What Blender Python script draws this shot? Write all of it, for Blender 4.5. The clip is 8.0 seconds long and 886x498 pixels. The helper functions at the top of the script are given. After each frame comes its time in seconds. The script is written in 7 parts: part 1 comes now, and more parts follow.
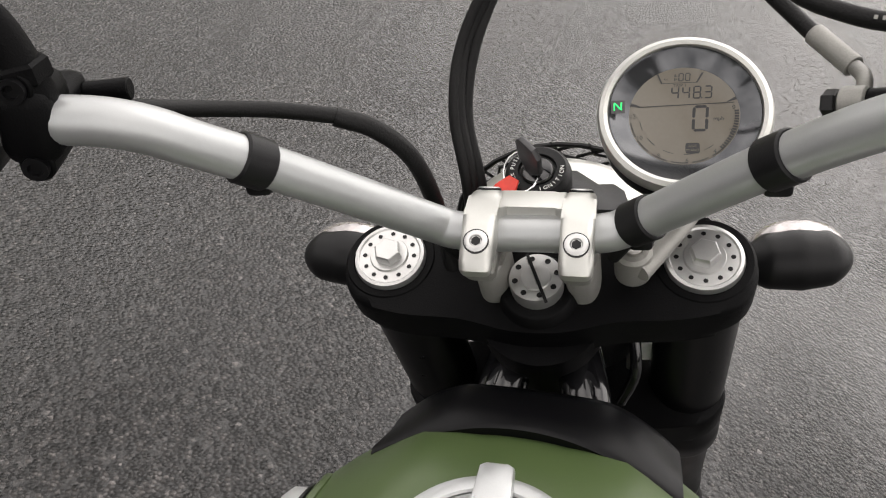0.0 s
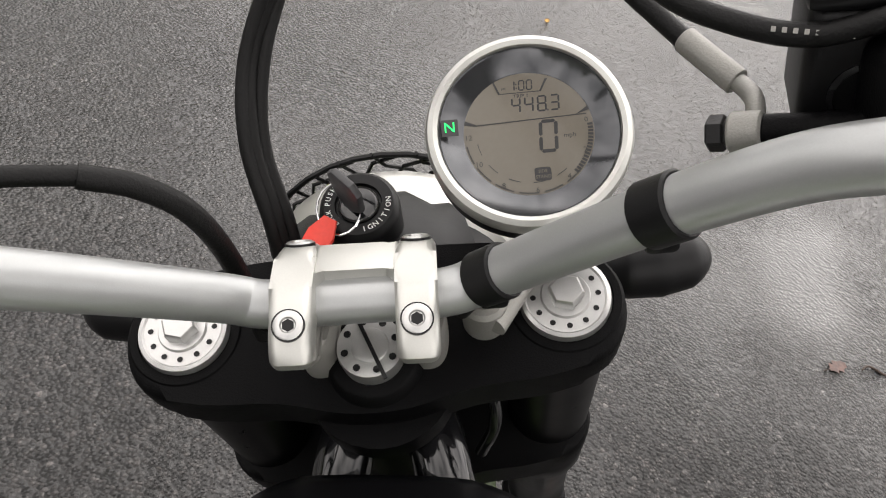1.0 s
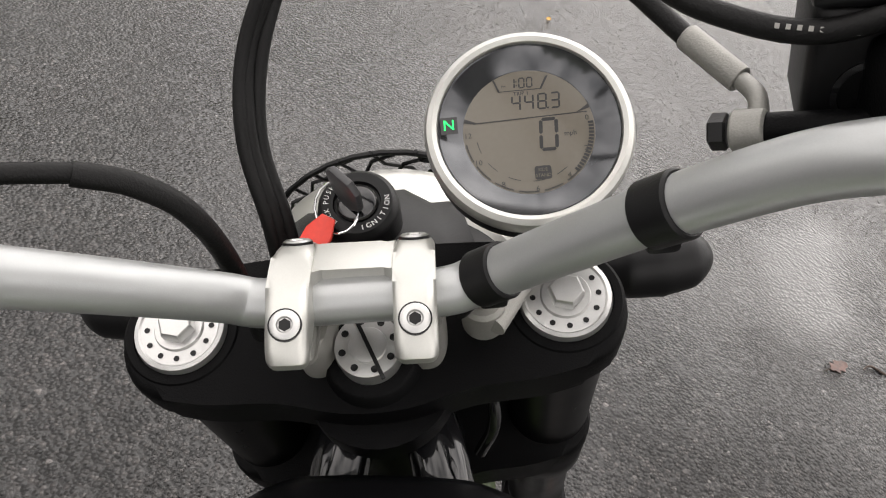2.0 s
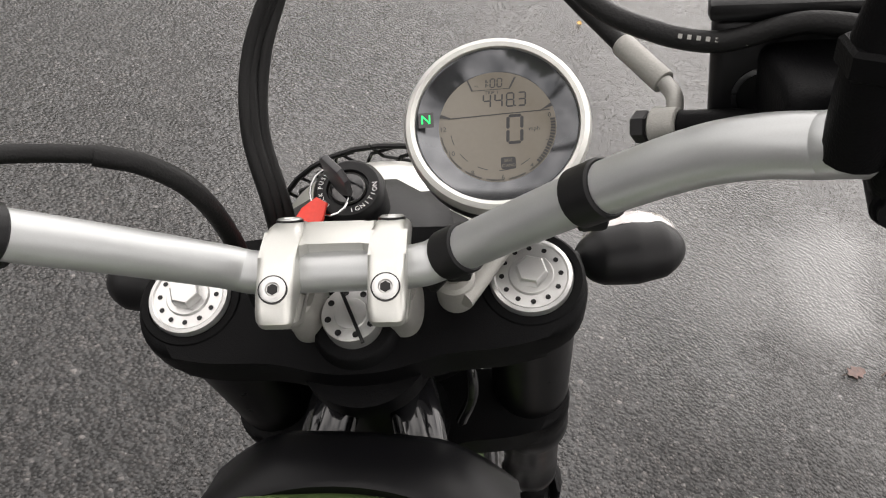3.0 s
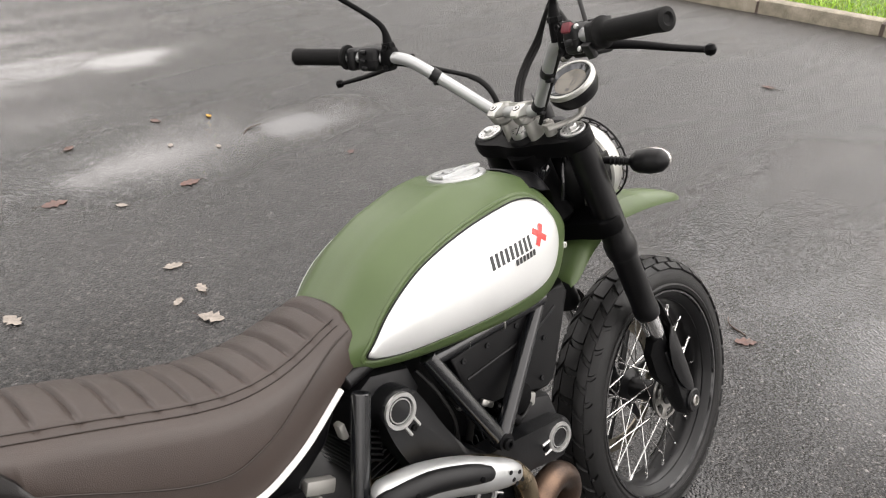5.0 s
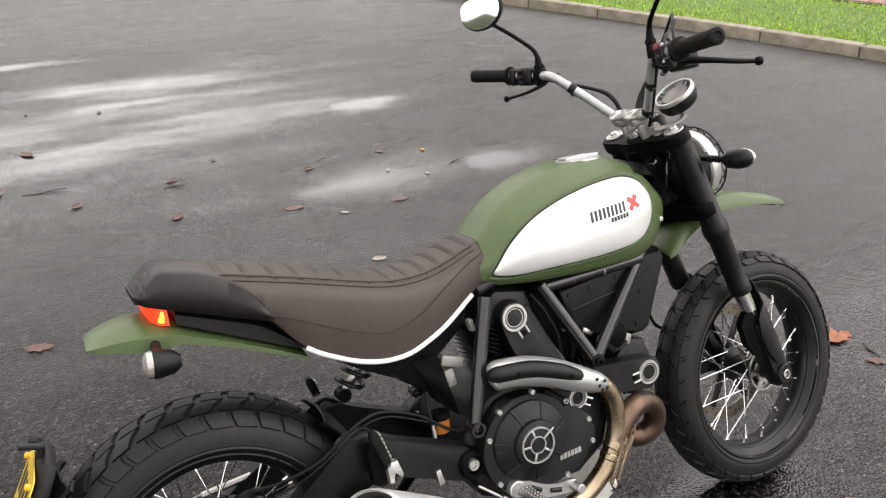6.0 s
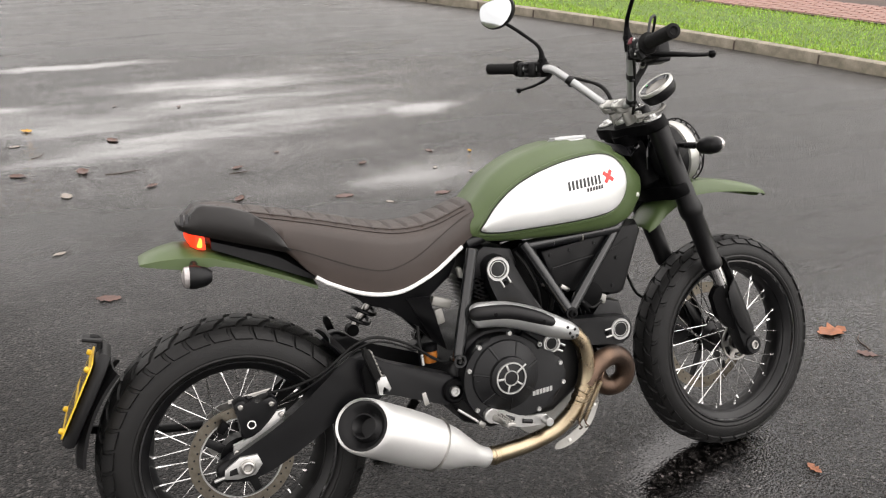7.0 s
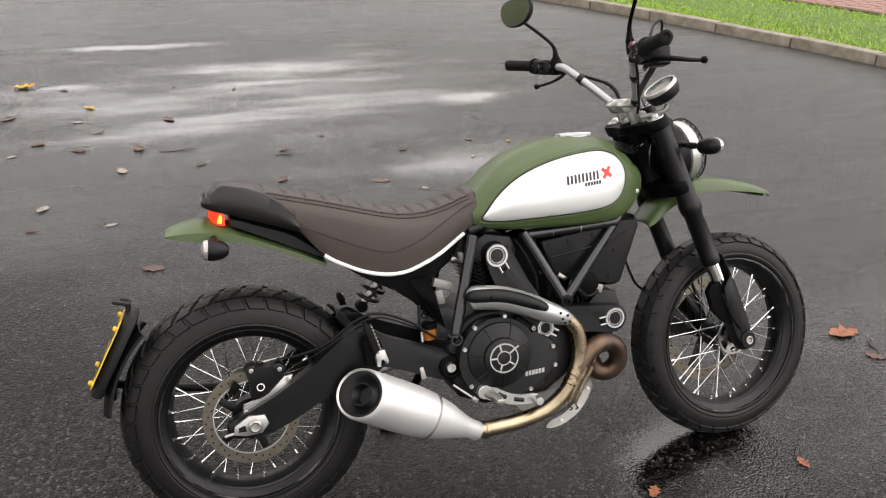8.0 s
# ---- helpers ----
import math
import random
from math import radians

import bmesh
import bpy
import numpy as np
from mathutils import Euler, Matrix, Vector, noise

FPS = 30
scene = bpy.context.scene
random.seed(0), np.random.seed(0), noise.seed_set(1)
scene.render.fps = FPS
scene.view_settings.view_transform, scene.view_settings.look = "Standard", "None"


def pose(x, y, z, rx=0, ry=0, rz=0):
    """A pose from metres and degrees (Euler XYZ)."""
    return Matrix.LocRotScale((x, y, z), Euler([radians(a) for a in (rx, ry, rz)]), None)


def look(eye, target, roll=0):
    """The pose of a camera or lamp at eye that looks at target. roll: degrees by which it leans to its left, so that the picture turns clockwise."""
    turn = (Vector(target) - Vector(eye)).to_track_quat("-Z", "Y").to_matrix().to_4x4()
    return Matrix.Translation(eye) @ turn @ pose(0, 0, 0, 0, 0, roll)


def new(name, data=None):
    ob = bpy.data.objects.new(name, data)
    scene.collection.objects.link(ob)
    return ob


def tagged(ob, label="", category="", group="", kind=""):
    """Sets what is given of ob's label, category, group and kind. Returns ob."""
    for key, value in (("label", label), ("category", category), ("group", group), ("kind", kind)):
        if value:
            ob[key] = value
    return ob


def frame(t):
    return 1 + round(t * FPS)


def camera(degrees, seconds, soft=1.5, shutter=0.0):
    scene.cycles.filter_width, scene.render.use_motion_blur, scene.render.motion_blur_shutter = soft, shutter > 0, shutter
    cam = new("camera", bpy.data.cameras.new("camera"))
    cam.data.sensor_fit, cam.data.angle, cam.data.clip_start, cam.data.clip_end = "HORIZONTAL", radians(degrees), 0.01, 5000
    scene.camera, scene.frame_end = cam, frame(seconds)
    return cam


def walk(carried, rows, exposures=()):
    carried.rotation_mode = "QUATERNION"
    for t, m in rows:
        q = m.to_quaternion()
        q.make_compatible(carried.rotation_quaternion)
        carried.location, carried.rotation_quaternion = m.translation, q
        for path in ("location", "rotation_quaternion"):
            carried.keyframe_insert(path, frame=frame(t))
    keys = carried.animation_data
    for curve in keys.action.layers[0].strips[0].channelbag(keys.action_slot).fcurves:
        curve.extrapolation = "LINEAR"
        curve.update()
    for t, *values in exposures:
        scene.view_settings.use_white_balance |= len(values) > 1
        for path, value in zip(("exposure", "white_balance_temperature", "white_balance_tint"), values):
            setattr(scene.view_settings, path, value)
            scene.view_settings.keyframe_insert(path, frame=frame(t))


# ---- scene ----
cam = camera(55.6, 8.0, 1.15)
PATH = [
    (0, (0.748, 0.295, 1.301), (2.267, 0.483, 0.013), 13.4),
    (0.5, (0.846, 0.31, 1.28), (2.368, 0.217, -0.014), 16.3),
    (1, (0.863, 0.306, 1.278), (2.374, 0.08, -0.013), 17.7),
    (1.5, (0.867, 0.305, 1.275), (2.376, 0.076, -0.016), 17.9),
    (2.8, (0.855, 0.298, 1.292), (2.355, 0.116, -0.019), 17.2),
    (3, (0.823, 0.276, 1.308), (2.327, 0.135, -0.002), 17.1),
    (3.5, (0.66, 0.125, 1.379), (2.203, 0.254, 0.113), 14.5),
    (4, (0.47, -0.112, 1.451), (1.943, 0.451, 0.22), 7.9),
    (4.5, (0.238, -0.417, 1.495), (1.579, 0.572, 0.39), 5.1),
    (5, (0.024, -0.714, 1.55), (1.214, 0.556, 0.564), 2.4),
    (5.2, (-0.042, -0.829, 1.565), (1.058, 0.55, 0.623), 0.0),
    (6.3, (-0.175, -1.406, 1.588), (0.576, 0.254, 0.762), 0.0),
    (6.5, (-0.169, -1.484, 1.583), (0.55, 0.199, 0.777), -0.1),
    (7, (-0.151, -1.66, 1.583), (0.519, 0.041, 0.772), 0.2),
    (7.5, (-0.109, -1.754, 1.62), (0.506, -0.033, 0.807), 0.5),
    (8, (-0.062, -1.834, 1.64), (0.474, -0.101, 0.8), 0.9),
]
walk(cam, [(t, look(eye, target, roll)) for t, eye, target, roll in PATH], exposures=[(0.0, 0.47), (0.5, 0.52), (1.5, 0.53), (3.0, 0.64), (3.5, 0.84), (4.0, 0.75), (4.5, 0.53), (5.0, 0.88), (6.5, 0.65), (7.0, 0.63), (7.5, 0.61), (8.0, 0.52)])

# ---- world and light ----
SUN_ELEVATION, SUN_TURN = radians(42), radians(115)
SUN_WAY = Vector((math.cos(radians(-25)) * math.cos(SUN_ELEVATION), math.sin(radians(-25)) * math.cos(SUN_ELEVATION), math.sin(SUN_ELEVATION)))
world = bpy.data.worlds.new("overcast")
scene.world = world
world.use_nodes = True
wn, wl = world.node_tree.nodes, world.node_tree.links
wn.clear()
w_out, w_bg = wn.new("ShaderNodeOutputWorld"), wn.new("ShaderNodeBackground")
sky = wn.new("ShaderNodeTexSky")
sky.sky_type, sky.sun_disc, sky.sun_elevation, sky.sun_rotation = "NISHITA", False, SUN_ELEVATION, SUN_TURN
w_co, w_map, w_noise, w_ramp = wn.new("ShaderNodeTexCoord"), wn.new("ShaderNodeMapping"), wn.new("ShaderNodeTexNoise"), wn.new("ShaderNodeValToRGB")
w_map.inputs["Scale"].default_value = (1.0, 1.0, 2.4)
w_noise.inputs["Scale"].default_value, w_noise.inputs["Detail"].default_value = 2.6, 6.0
w_ramp.color_ramp.elements[0].position, w_ramp.color_ramp.elements[1].position = 0.36, 0.66
w_ramp.color_ramp.elements[0].color, w_ramp.color_ramp.elements[1].color = (6.9, 6.6, 6.45, 1), (23.5, 22.0, 21.1, 1)
w_mix = wn.new("ShaderNodeMixRGB")
w_mix.inputs["Fac"].default_value = 0.9
w_bg.inputs["Strength"].default_value = 0.1
wl.new(w_co.outputs["Generated"], w_map.inputs["Vector"])
wl.new(w_map.outputs["Vector"], w_noise.inputs["Vector"])
wl.new(w_noise.outputs["Fac"], w_ramp.inputs["Fac"])
wl.new(sky.outputs["Color"], w_mix.inputs["Color1"])
wl.new(w_ramp.outputs["Color"], w_mix.inputs["Color2"])
w_dot, w_pow, w_gain, w_mul = wn.new("ShaderNodeVectorMath"), wn.new("ShaderNodeMath"), wn.new("ShaderNodeMath"), wn.new("ShaderNodeVectorMath")
w_dot.operation, w_dot.inputs[1].default_value = "DOT_PRODUCT", SUN_WAY
w_pow.operation, w_pow.inputs[1].default_value = "POWER", 3.0
w_pow.use_clamp = True
w_gain.operation, w_gain.inputs[1].default_value, w_gain.inputs[2].default_value = "MULTIPLY_ADD", 0.55, 0.85
w_mul.operation = "SCALE"
wl.new(w_co.outputs["Generated"], w_dot.inputs[0])
wl.new(w_dot.outputs["Value"], w_pow.inputs[0])
wl.new(w_pow.outputs[0], w_gain.inputs[0])
wl.new(w_mix.outputs["Color"], w_mul.inputs[0])
wl.new(w_gain.outputs[0], w_mul.inputs["Scale"])
wl.new(w_mul.outputs["Vector"], w_bg.inputs["Color"])
wl.new(w_bg.outputs["Background"], w_out.inputs["Surface"])
sun = new("sun", bpy.data.lights.new("sun", "SUN"))
sun.data.energy, sun.data.angle, sun.data.color = 0.55, radians(60), (1.0, 0.97, 0.93)
sun.matrix_world = look(SUN_WAY * 10, (0, 0, 0))


# ---- materials ----
def nodes_of(name):
    m = bpy.data.materials.new(name)
    m.use_nodes = True
    return m, m.node_tree.nodes, m.node_tree.links, m.node_tree.nodes["Principled BSDF"]


def surf(name, col, rough=0.5, metal=0.0, var=0.15, scale=35.0, bump=0.1, bscale=400.0, rvar=0.12, coat=0.0, spec=0.5, tint=None, depth=0.002):
    """A surface with mottling at two scales, uneven gloss and fine relief."""
    m, n, l, p = nodes_of(name)
    co = n.new("ShaderNodeTexCoord")
    big, fine, mix, ramp = n.new("ShaderNodeTexNoise"), n.new("ShaderNodeTexNoise"), n.new("ShaderNodeMath"), n.new("ShaderNodeMixRGB")
    big.inputs["Scale"].default_value, big.inputs["Detail"].default_value = scale, 4.0
    fine.inputs["Scale"].default_value, fine.inputs["Detail"].default_value = bscale, 3.0
    for t in (big, fine):
        l.new(co.outputs["Object"], t.inputs["Vector"])
    mix.operation = "MULTIPLY_ADD"
    mix.inputs[1].default_value = 0.6
    l.new(big.outputs["Fac"], mix.inputs[0])
    scaled = n.new("ShaderNodeMath")
    scaled.operation, scaled.inputs[1].default_value = "MULTIPLY", 0.4
    l.new(fine.outputs["Fac"], scaled.inputs[0])
    l.new(scaled.outputs[0], mix.inputs[2])
    dark = tuple(c * (1 - var) for c in (tint or col))
    lite = tuple(min(1.0, c * (1 + var)) for c in col)
    ramp.inputs["Color1"].default_value, ramp.inputs["Color2"].default_value = (*dark, 1), (*lite, 1)
    spread = n.new("ShaderNodeMapRange")
    spread.inputs["From Min"].default_value, spread.inputs["From Max"].default_value = 0.3, 0.7
    l.new(mix.outputs[0], spread.inputs["Value"])
    l.new(spread.outputs["Result"], ramp.inputs["Fac"])
    l.new(ramp.outputs["Color"], p.inputs["Base Color"])
    gloss = n.new("ShaderNodeMapRange")
    gloss.inputs["To Min"].default_value, gloss.inputs["To Max"].default_value = max(0.02, rough - rvar), min(1.0, rough + rvar)
    l.new(big.outputs["Fac"], gloss.inputs["Value"])
    l.new(gloss.outputs["Result"], p.inputs["Roughness"])
    p.inputs["Metallic"].default_value, p.inputs["Coat Weight"].default_value = metal, coat
    p.inputs["Specular IOR Level"].default_value = spec
    if bump:
        b = n.new("ShaderNodeBump")
        b.inputs["Strength"].default_value, b.inputs["Distance"].default_value = bump, depth
        l.new(fine.outputs["Fac"], b.inputs["Height"])
        l.new(b.outputs["Normal"], p.inputs["Normal"])
    return m


def glow(name, col, strength):
    m, n, l, p = nodes_of(name)
    p.inputs["Base Color"].default_value = (*col, 1)
    p.inputs["Emission Color"].default_value, p.inputs["Emission Strength"].default_value = (*col, 1), strength
    return m


def clear(name, col=(1, 1, 1), rough=0.02, ior=1.45):
    m, n, l, p = nodes_of(name)
    p.inputs["Base Color"].default_value, p.inputs["Roughness"].default_value = (*col, 1), rough
    p.inputs["Transmission Weight"].default_value, p.inputs["IOR"].default_value = 1.0, ior
    return m


GREEN = surf("matt_green_paint", (0.067, 0.100, 0.035), 0.36, var=0.08, scale=9, bump=0.05, bscale=900, rvar=0.06, spec=0.5)
BLACK = surf("satin_black_paint", (0.004, 0.004, 0.0045), 0.32, var=0.25, scale=30, bump=0.06, bscale=700, rvar=0.1, spec=0.3)
FRAME = surf("semi_gloss_black_paint", (0.0055, 0.0060, 0.0072), 0.20, var=0.2, scale=30, bump=0.05, bscale=800, rvar=0.08, spec=0.70)
CAST = surf("black_cast_metal", (0.0020, 0.0020, 0.0023), 0.48, var=0.25, scale=40, bump=0.3, bscale=1100, rvar=0.1, depth=0.001, spec=0.08)
SATIN = surf("satin_black_casting", (0.0042, 0.0043, 0.0050), 0.32, var=0.25, scale=30, bump=0.2, bscale=1100, rvar=0.1, depth=0.001, spec=0.24)
ENGINE = surf("dark_grey_engine_paint", (0.0065, 0.0067, 0.0075), 0.38, var=0.25, scale=30, bump=0.3, bscale=1200, rvar=0.1, depth=0.001, spec=0.30)
PLASTIC = surf("black_plastic", (0.005, 0.005, 0.0055), 0.40, var=0.2, scale=25, bump=0.2, bscale=1500, rvar=0.08, depth=0.0006, spec=0.25)
RUBBER = surf("tyre_rubber", (0.0060, 0.0060, 0.0062), 0.45, var=0.5, scale=14, bump=0.35, bscale=420, rvar=0.16, tint=(0.012, 0.0115, 0.011), spec=0.28)
GRIP = surf("grip_rubber", (0.006, 0.006, 0.006), 0.65, var=0.3, scale=40, bump=0.3, bscale=600, spec=0.15)
HOSE = surf("hose_rubber", (0.006, 0.006, 0.006), 0.5, var=0.3, scale=50, bump=0.2, bscale=800, spec=0.2)
SILVER = surf("anodised_silver", (0.55, 0.55, 0.52), 0.38, metal=0.80, var=0.06, scale=30, bump=0.06, bscale=1500, rvar=0.06, depth=0.0005)
BAR = surf("satin_aluminium_bar", (0.42, 0.43, 0.43), 0.38, metal=0.65, var=0.06, scale=25, bump=0.05, bscale=1500, rvar=0.05, depth=0.0005)
CAPM = surf("bright_cast_aluminium", (0.50, 0.51, 0.51), 0.32, metal=0.7, var=0.06, scale=40, bump=0.08, bscale=1300, rvar=0.07, depth=0.0004)
TRIM = surf("moulded_dark_plastic", (0.004, 0.004, 0.0046), 0.36, var=0.15, scale=30, bump=0.15, bscale=1500, rvar=0.06, depth=0.0005, spec=0.17)
ALLOY = surf("machined_alloy", (0.56, 0.56, 0.55), 0.32, metal=0.85, var=0.1, scale=60, bump=0.08, bscale=1600, rvar=0.08, depth=0.0004)
CASTSIL = surf("sand_cast_aluminium", (0.30, 0.295, 0.275), 0.52, metal=0.50, var=0.15, scale=50, bump=0.3, bscale=1300, rvar=0.1, depth=0.0008)
PANELM = surf("brushed_white_aluminium", (0.80, 0.81, 0.80), 0.3, metal=0.55, var=0.03, scale=20, bump=0.03, bscale=900, rvar=0.05, depth=0.0004)
CHROME = surf("chrome", (0.85, 0.85, 0.85), 0.08, metal=1.0, var=0.05, scale=40, bump=0.0, rvar=0.05)
SPOKEM = surf("zinc_spoke", (0.75, 0.75, 0.74), 0.22, metal=1.0, var=0.1, scale=60, bump=0.0, rvar=0.08)
STEEL = surf("dull_steel", (0.42, 0.41, 0.39), 0.35, metal=1.0, var=0.15, scale=60, bump=0.1, bscale=900, rvar=0.1)
DISC = surf("brake_disc_steel", (0.20, 0.185, 0.155), 0.36, metal=1.0, var=0.15, scale=80, bump=0.12, bscale=700, rvar=0.1, tint=(0.17, 0.145, 0.11))
HEADER = surf("heat_tinted_steel", (0.36, 0.31, 0.215), 0.28, metal=1.0, var=0.3, scale=12, bump=0.06, bscale=600, rvar=0.1, tint=(0.30, 0.21, 0.13))
HEADER2 = surf("browned_steel", (0.13, 0.085, 0.06), 0.4, metal=0.9, var=0.45, scale=16, bump=0.1, bscale=500, rvar=0.12, tint=(0.05, 0.042, 0.04))
MUFFLER = surf("matt_silver_muffler", (0.60, 0.60, 0.59), 0.42, metal=0.5, var=0.04, scale=14, bump=0.06, bscale=1000, rvar=0.05, depth=0.0005)
LEATHER = surf("brown_leatherette", (0.035, 0.0245, 0.020), 0.44, var=0.14, scale=22, bump=0.45, bscale=750, rvar=0.08, depth=0.0012)
LEATHER_D = surf("dark_brown_leatherette", (0.0070, 0.0058, 0.0054), 0.33, var=0.15, scale=22, bump=0.4, bscale=750, rvar=0.08, depth=0.001)
THREAD = surf("dark_thread", (0.022, 0.016, 0.013), 0.7, var=0.2, bump=0.0)
WHITE = surf("white_paint", (0.78, 0.78, 0.76), 0.4, var=0.04, bump=0.03)
RED = surf("red_enamel", (0.62, 0.03, 0.025), 0.35, var=0.08, bump=0.0)
REDPL = surf("dull_red_plastic", (0.12, 0.012, 0.02), 0.5, var=0.15, bump=0.1)
KEYRED = surf("bright_red_fob", (0.75, 0.05, 0.03), 0.45, var=0.1, bump=0.1)
KEYGREY = surf("grey_key_plastic", (0.05, 0.05, 0.052), 0.4, var=0.15, bump=0.1)
INK = surf("dark_grey_print", (0.03, 0.03, 0.032), 0.5, var=0.1, bump=0.0)
LCD = surf("lcd_glass_grey", (0.135, 0.122, 0.098), 0.22, var=0.04, scale=14, bump=0.0, rvar=0.03, coat=0.1)
SEG = surf("lcd_dark_segment", (0.018, 0.018, 0.018), 0.4, var=0.1, bump=0.0)
BEZEL = surf("glossy_black_bezel", (0.008, 0.008, 0.009), 0.1, var=0.2, bump=0.0, rvar=0.04, coat=0.5)
SMOKE = surf("mirror_like_grey_bezel", (0.09, 0.093, 0.098), 0.10, metal=0.7, var=0.05, scale=30, bump=0.0, rvar=0.02)
NEUTRAL = glow("green_lamp", (0.01, 0.75, 0.12), 1.3)
TAIL = glow("lit_tail_lens", (0.85, 0.035, 0.008), 0.9)
TAILHOT = glow("lit_tail_bulb", (1.0, 0.33, 0.03), 1.6)
AMBER = surf("amber_fluid", (0.34, 0.12, 0.02), 0.2, var=0.25, scale=40, bump=0.0)
YELLOW = surf("yellow_plate", (0.70, 0.46, 0.03), 0.4, var=0.1, bump=0.05)
LENS = surf("clear_silvered_lens", (0.50, 0.47, 0.46), 0.14, metal=0.6, var=0.25, scale=60, bump=0.3, bscale=240, coat=0.6)
MIRROR = surf("mirror_glass", (0.82, 0.84, 0.85), 0.02, metal=1.0, var=0.02, bump=0.0, rvar=0.01)
GLASS = clear("lamp_glass")


def asphalt():
    """Worn wet tarmac: pale and dark chippings, damp sheen, and standing water in the low spots."""
    m, n, l, p = nodes_of("wet_asphalt")
    co = n.new("ShaderNodeTexCoord")
    cells, clump, grit, dirt, wet = n.new("ShaderNodeTexVoronoi"), n.new("ShaderNodeTexNoise"), n.new("ShaderNodeTexNoise"), n.new("ShaderNodeTexNoise"), n.new("ShaderNodeTexNoise")
    cells.inputs["Scale"].default_value, cells.inputs["Randomness"].default_value = 120.0, 1.0
    for t, s, d in ((clump, 46.0, 2.0), (grit, 260.0, 3.0), (dirt, 1.6, 6.0), (wet, 0.75, 4.0)):
        t.inputs["Scale"].default_value, t.inputs["Detail"].default_value = s, d
    for t in (cells, clump, grit, dirt, wet):
        l.new(co.outputs["Object"], t.inputs["Vector"])

    def calc(op, a, b=0.5, c=None):
        q = n.new("ShaderNodeMath")
        q.operation = op
        for i, v in enumerate((a, b, c)):
            if v is None:
                continue
            if isinstance(v, (int, float)):
                q.inputs[i].default_value = v
            else:
                l.new(v, q.inputs[i])
        return q.outputs[0]

    def step(v, lo, hi, a=0.0, b=1.0):
        q = n.new("ShaderNodeMapRange")
        q.interpolation_type = "SMOOTHSTEP"
        for k, x in (("From Min", lo), ("From Max", hi), ("To Min", a), ("To Max", b)):
            q.inputs[k].default_value = x
        l.new(v, q.inputs["Value"])
        return q.outputs["Result"]

    split, pos = n.new("ShaderNodeSeparateColor"), n.new("ShaderNodeSeparateXYZ")
    l.new(cells.outputs["Color"], split.inputs["Color"])
    l.new(co.outputs["Object"], pos.inputs["Vector"])
    stone = calc("POWER", split.outputs["Red"], 3.0)
    shade = calc("MULTIPLY_ADD", stone, 0.092, 0.004)
    # gaps between chippings darker: bitumen, plus shade of the relief put into the colour
    shade = calc("MULTIPLY", shade, step(cells.outputs["Distance"], 0.15, 0.80, 1.15, 0.45))
    shade = calc("MULTIPLY", shade, step(dirt.outputs["Fac"], 0.3, 0.7, 0.75, 1.25))
    shade = calc("MULTIPLY", shade, step(clump.outputs["Fac"], 0.32, 0.68, 0.45, 1.6))
    pale = step(split.outputs["Green"], 0.9945, 0.9965, 0.0, 0.15)
    shade = calc("ADD", shade, pale)
    # the low spots that hold water: middle x, y, half length, half width, turn
    pool = None
    ragged, parts_of = n.new("ShaderNodeTexNoise"), n.new("ShaderNodeSeparateColor")
    ragged.inputs["Scale"].default_value, ragged.inputs["Detail"].default_value = 2.4, 4.0
    l.new(co.outputs["Object"], ragged.inputs["Vector"])
    l.new(ragged.outputs["Color"], parts_of.inputs["Color"])
    shift_x, shift_y = calc("MULTIPLY_ADD", parts_of.outputs["Red"], 0.7, -0.35), calc("MULTIPLY_ADD", parts_of.outputs["Green"], 0.34, -0.17)
    for x, y, a, b, turn, gain in POOLS:
        u = calc("ADD", calc("SUBTRACT", pos.outputs["X"], x), shift_x)
        v = calc("ADD", calc("SUBTRACT", pos.outputs["Y"], y), shift_y)
        c, s = math.cos(radians(turn)), math.sin(radians(turn))
        du = calc("ADD", calc("MULTIPLY", u, c / a), calc("MULTIPLY", v, s / a))
        dv = calc("ADD", calc("MULTIPLY", u, -s / b), calc("MULTIPLY", v, c / b))
        d = calc("SQRT", calc("ADD", calc("MULTIPLY", du, du), calc("MULTIPLY", dv, dv)))
        d = step(d, 0.1, 1.25, gain, 0.0)
        pool = d if pool is None else calc("MAXIMUM", pool, d)
    # wetness noise drawn out along x, so streaks lie level in the camera's view
    run, streak = n.new("ShaderNodeMapping"), n.new("ShaderNodeTexNoise")
    run.inputs["Scale"].default_value, run.inputs["Rotation"].default_value = (0.55, 2.1, 1.0), (0.0, 0.0, radians(-4))
    streak.inputs["Scale"].default_value, streak.inputs["Detail"].default_value, streak.inputs["Roughness"].default_value = 1.0, 3.0, 0.45
    l.new(co.outputs["Object"], run.inputs["Vector"])
    l.new(run.outputs["Vector"], streak.inputs["Vector"])
    level = calc("ADD", pool, calc("MULTIPLY_ADD", streak.outputs["Fac"], 1.3, -0.65))
    level = calc("ADD", level, calc("MULTIPLY_ADD", dirt.outputs["Fac"], 0.3, -0.15))
    level = calc("ADD", level, calc("MULTIPLY_ADD", grit.outputs["Fac"], 0.5, -0.25))
    water = step(level, 0.20, 1.15)
    damp = step(level, -0.3, 0.45)
    shade = calc("MULTIPLY", shade, calc("MULTIPLY_ADD", damp, -0.4, 1.0))
    shade = calc("MULTIPLY", shade, calc("MULTIPLY_ADD", water, -0.35, 1.0))
    # darker ground put in by cutting the film's gloss and reflection over broad areas
    dulled = None
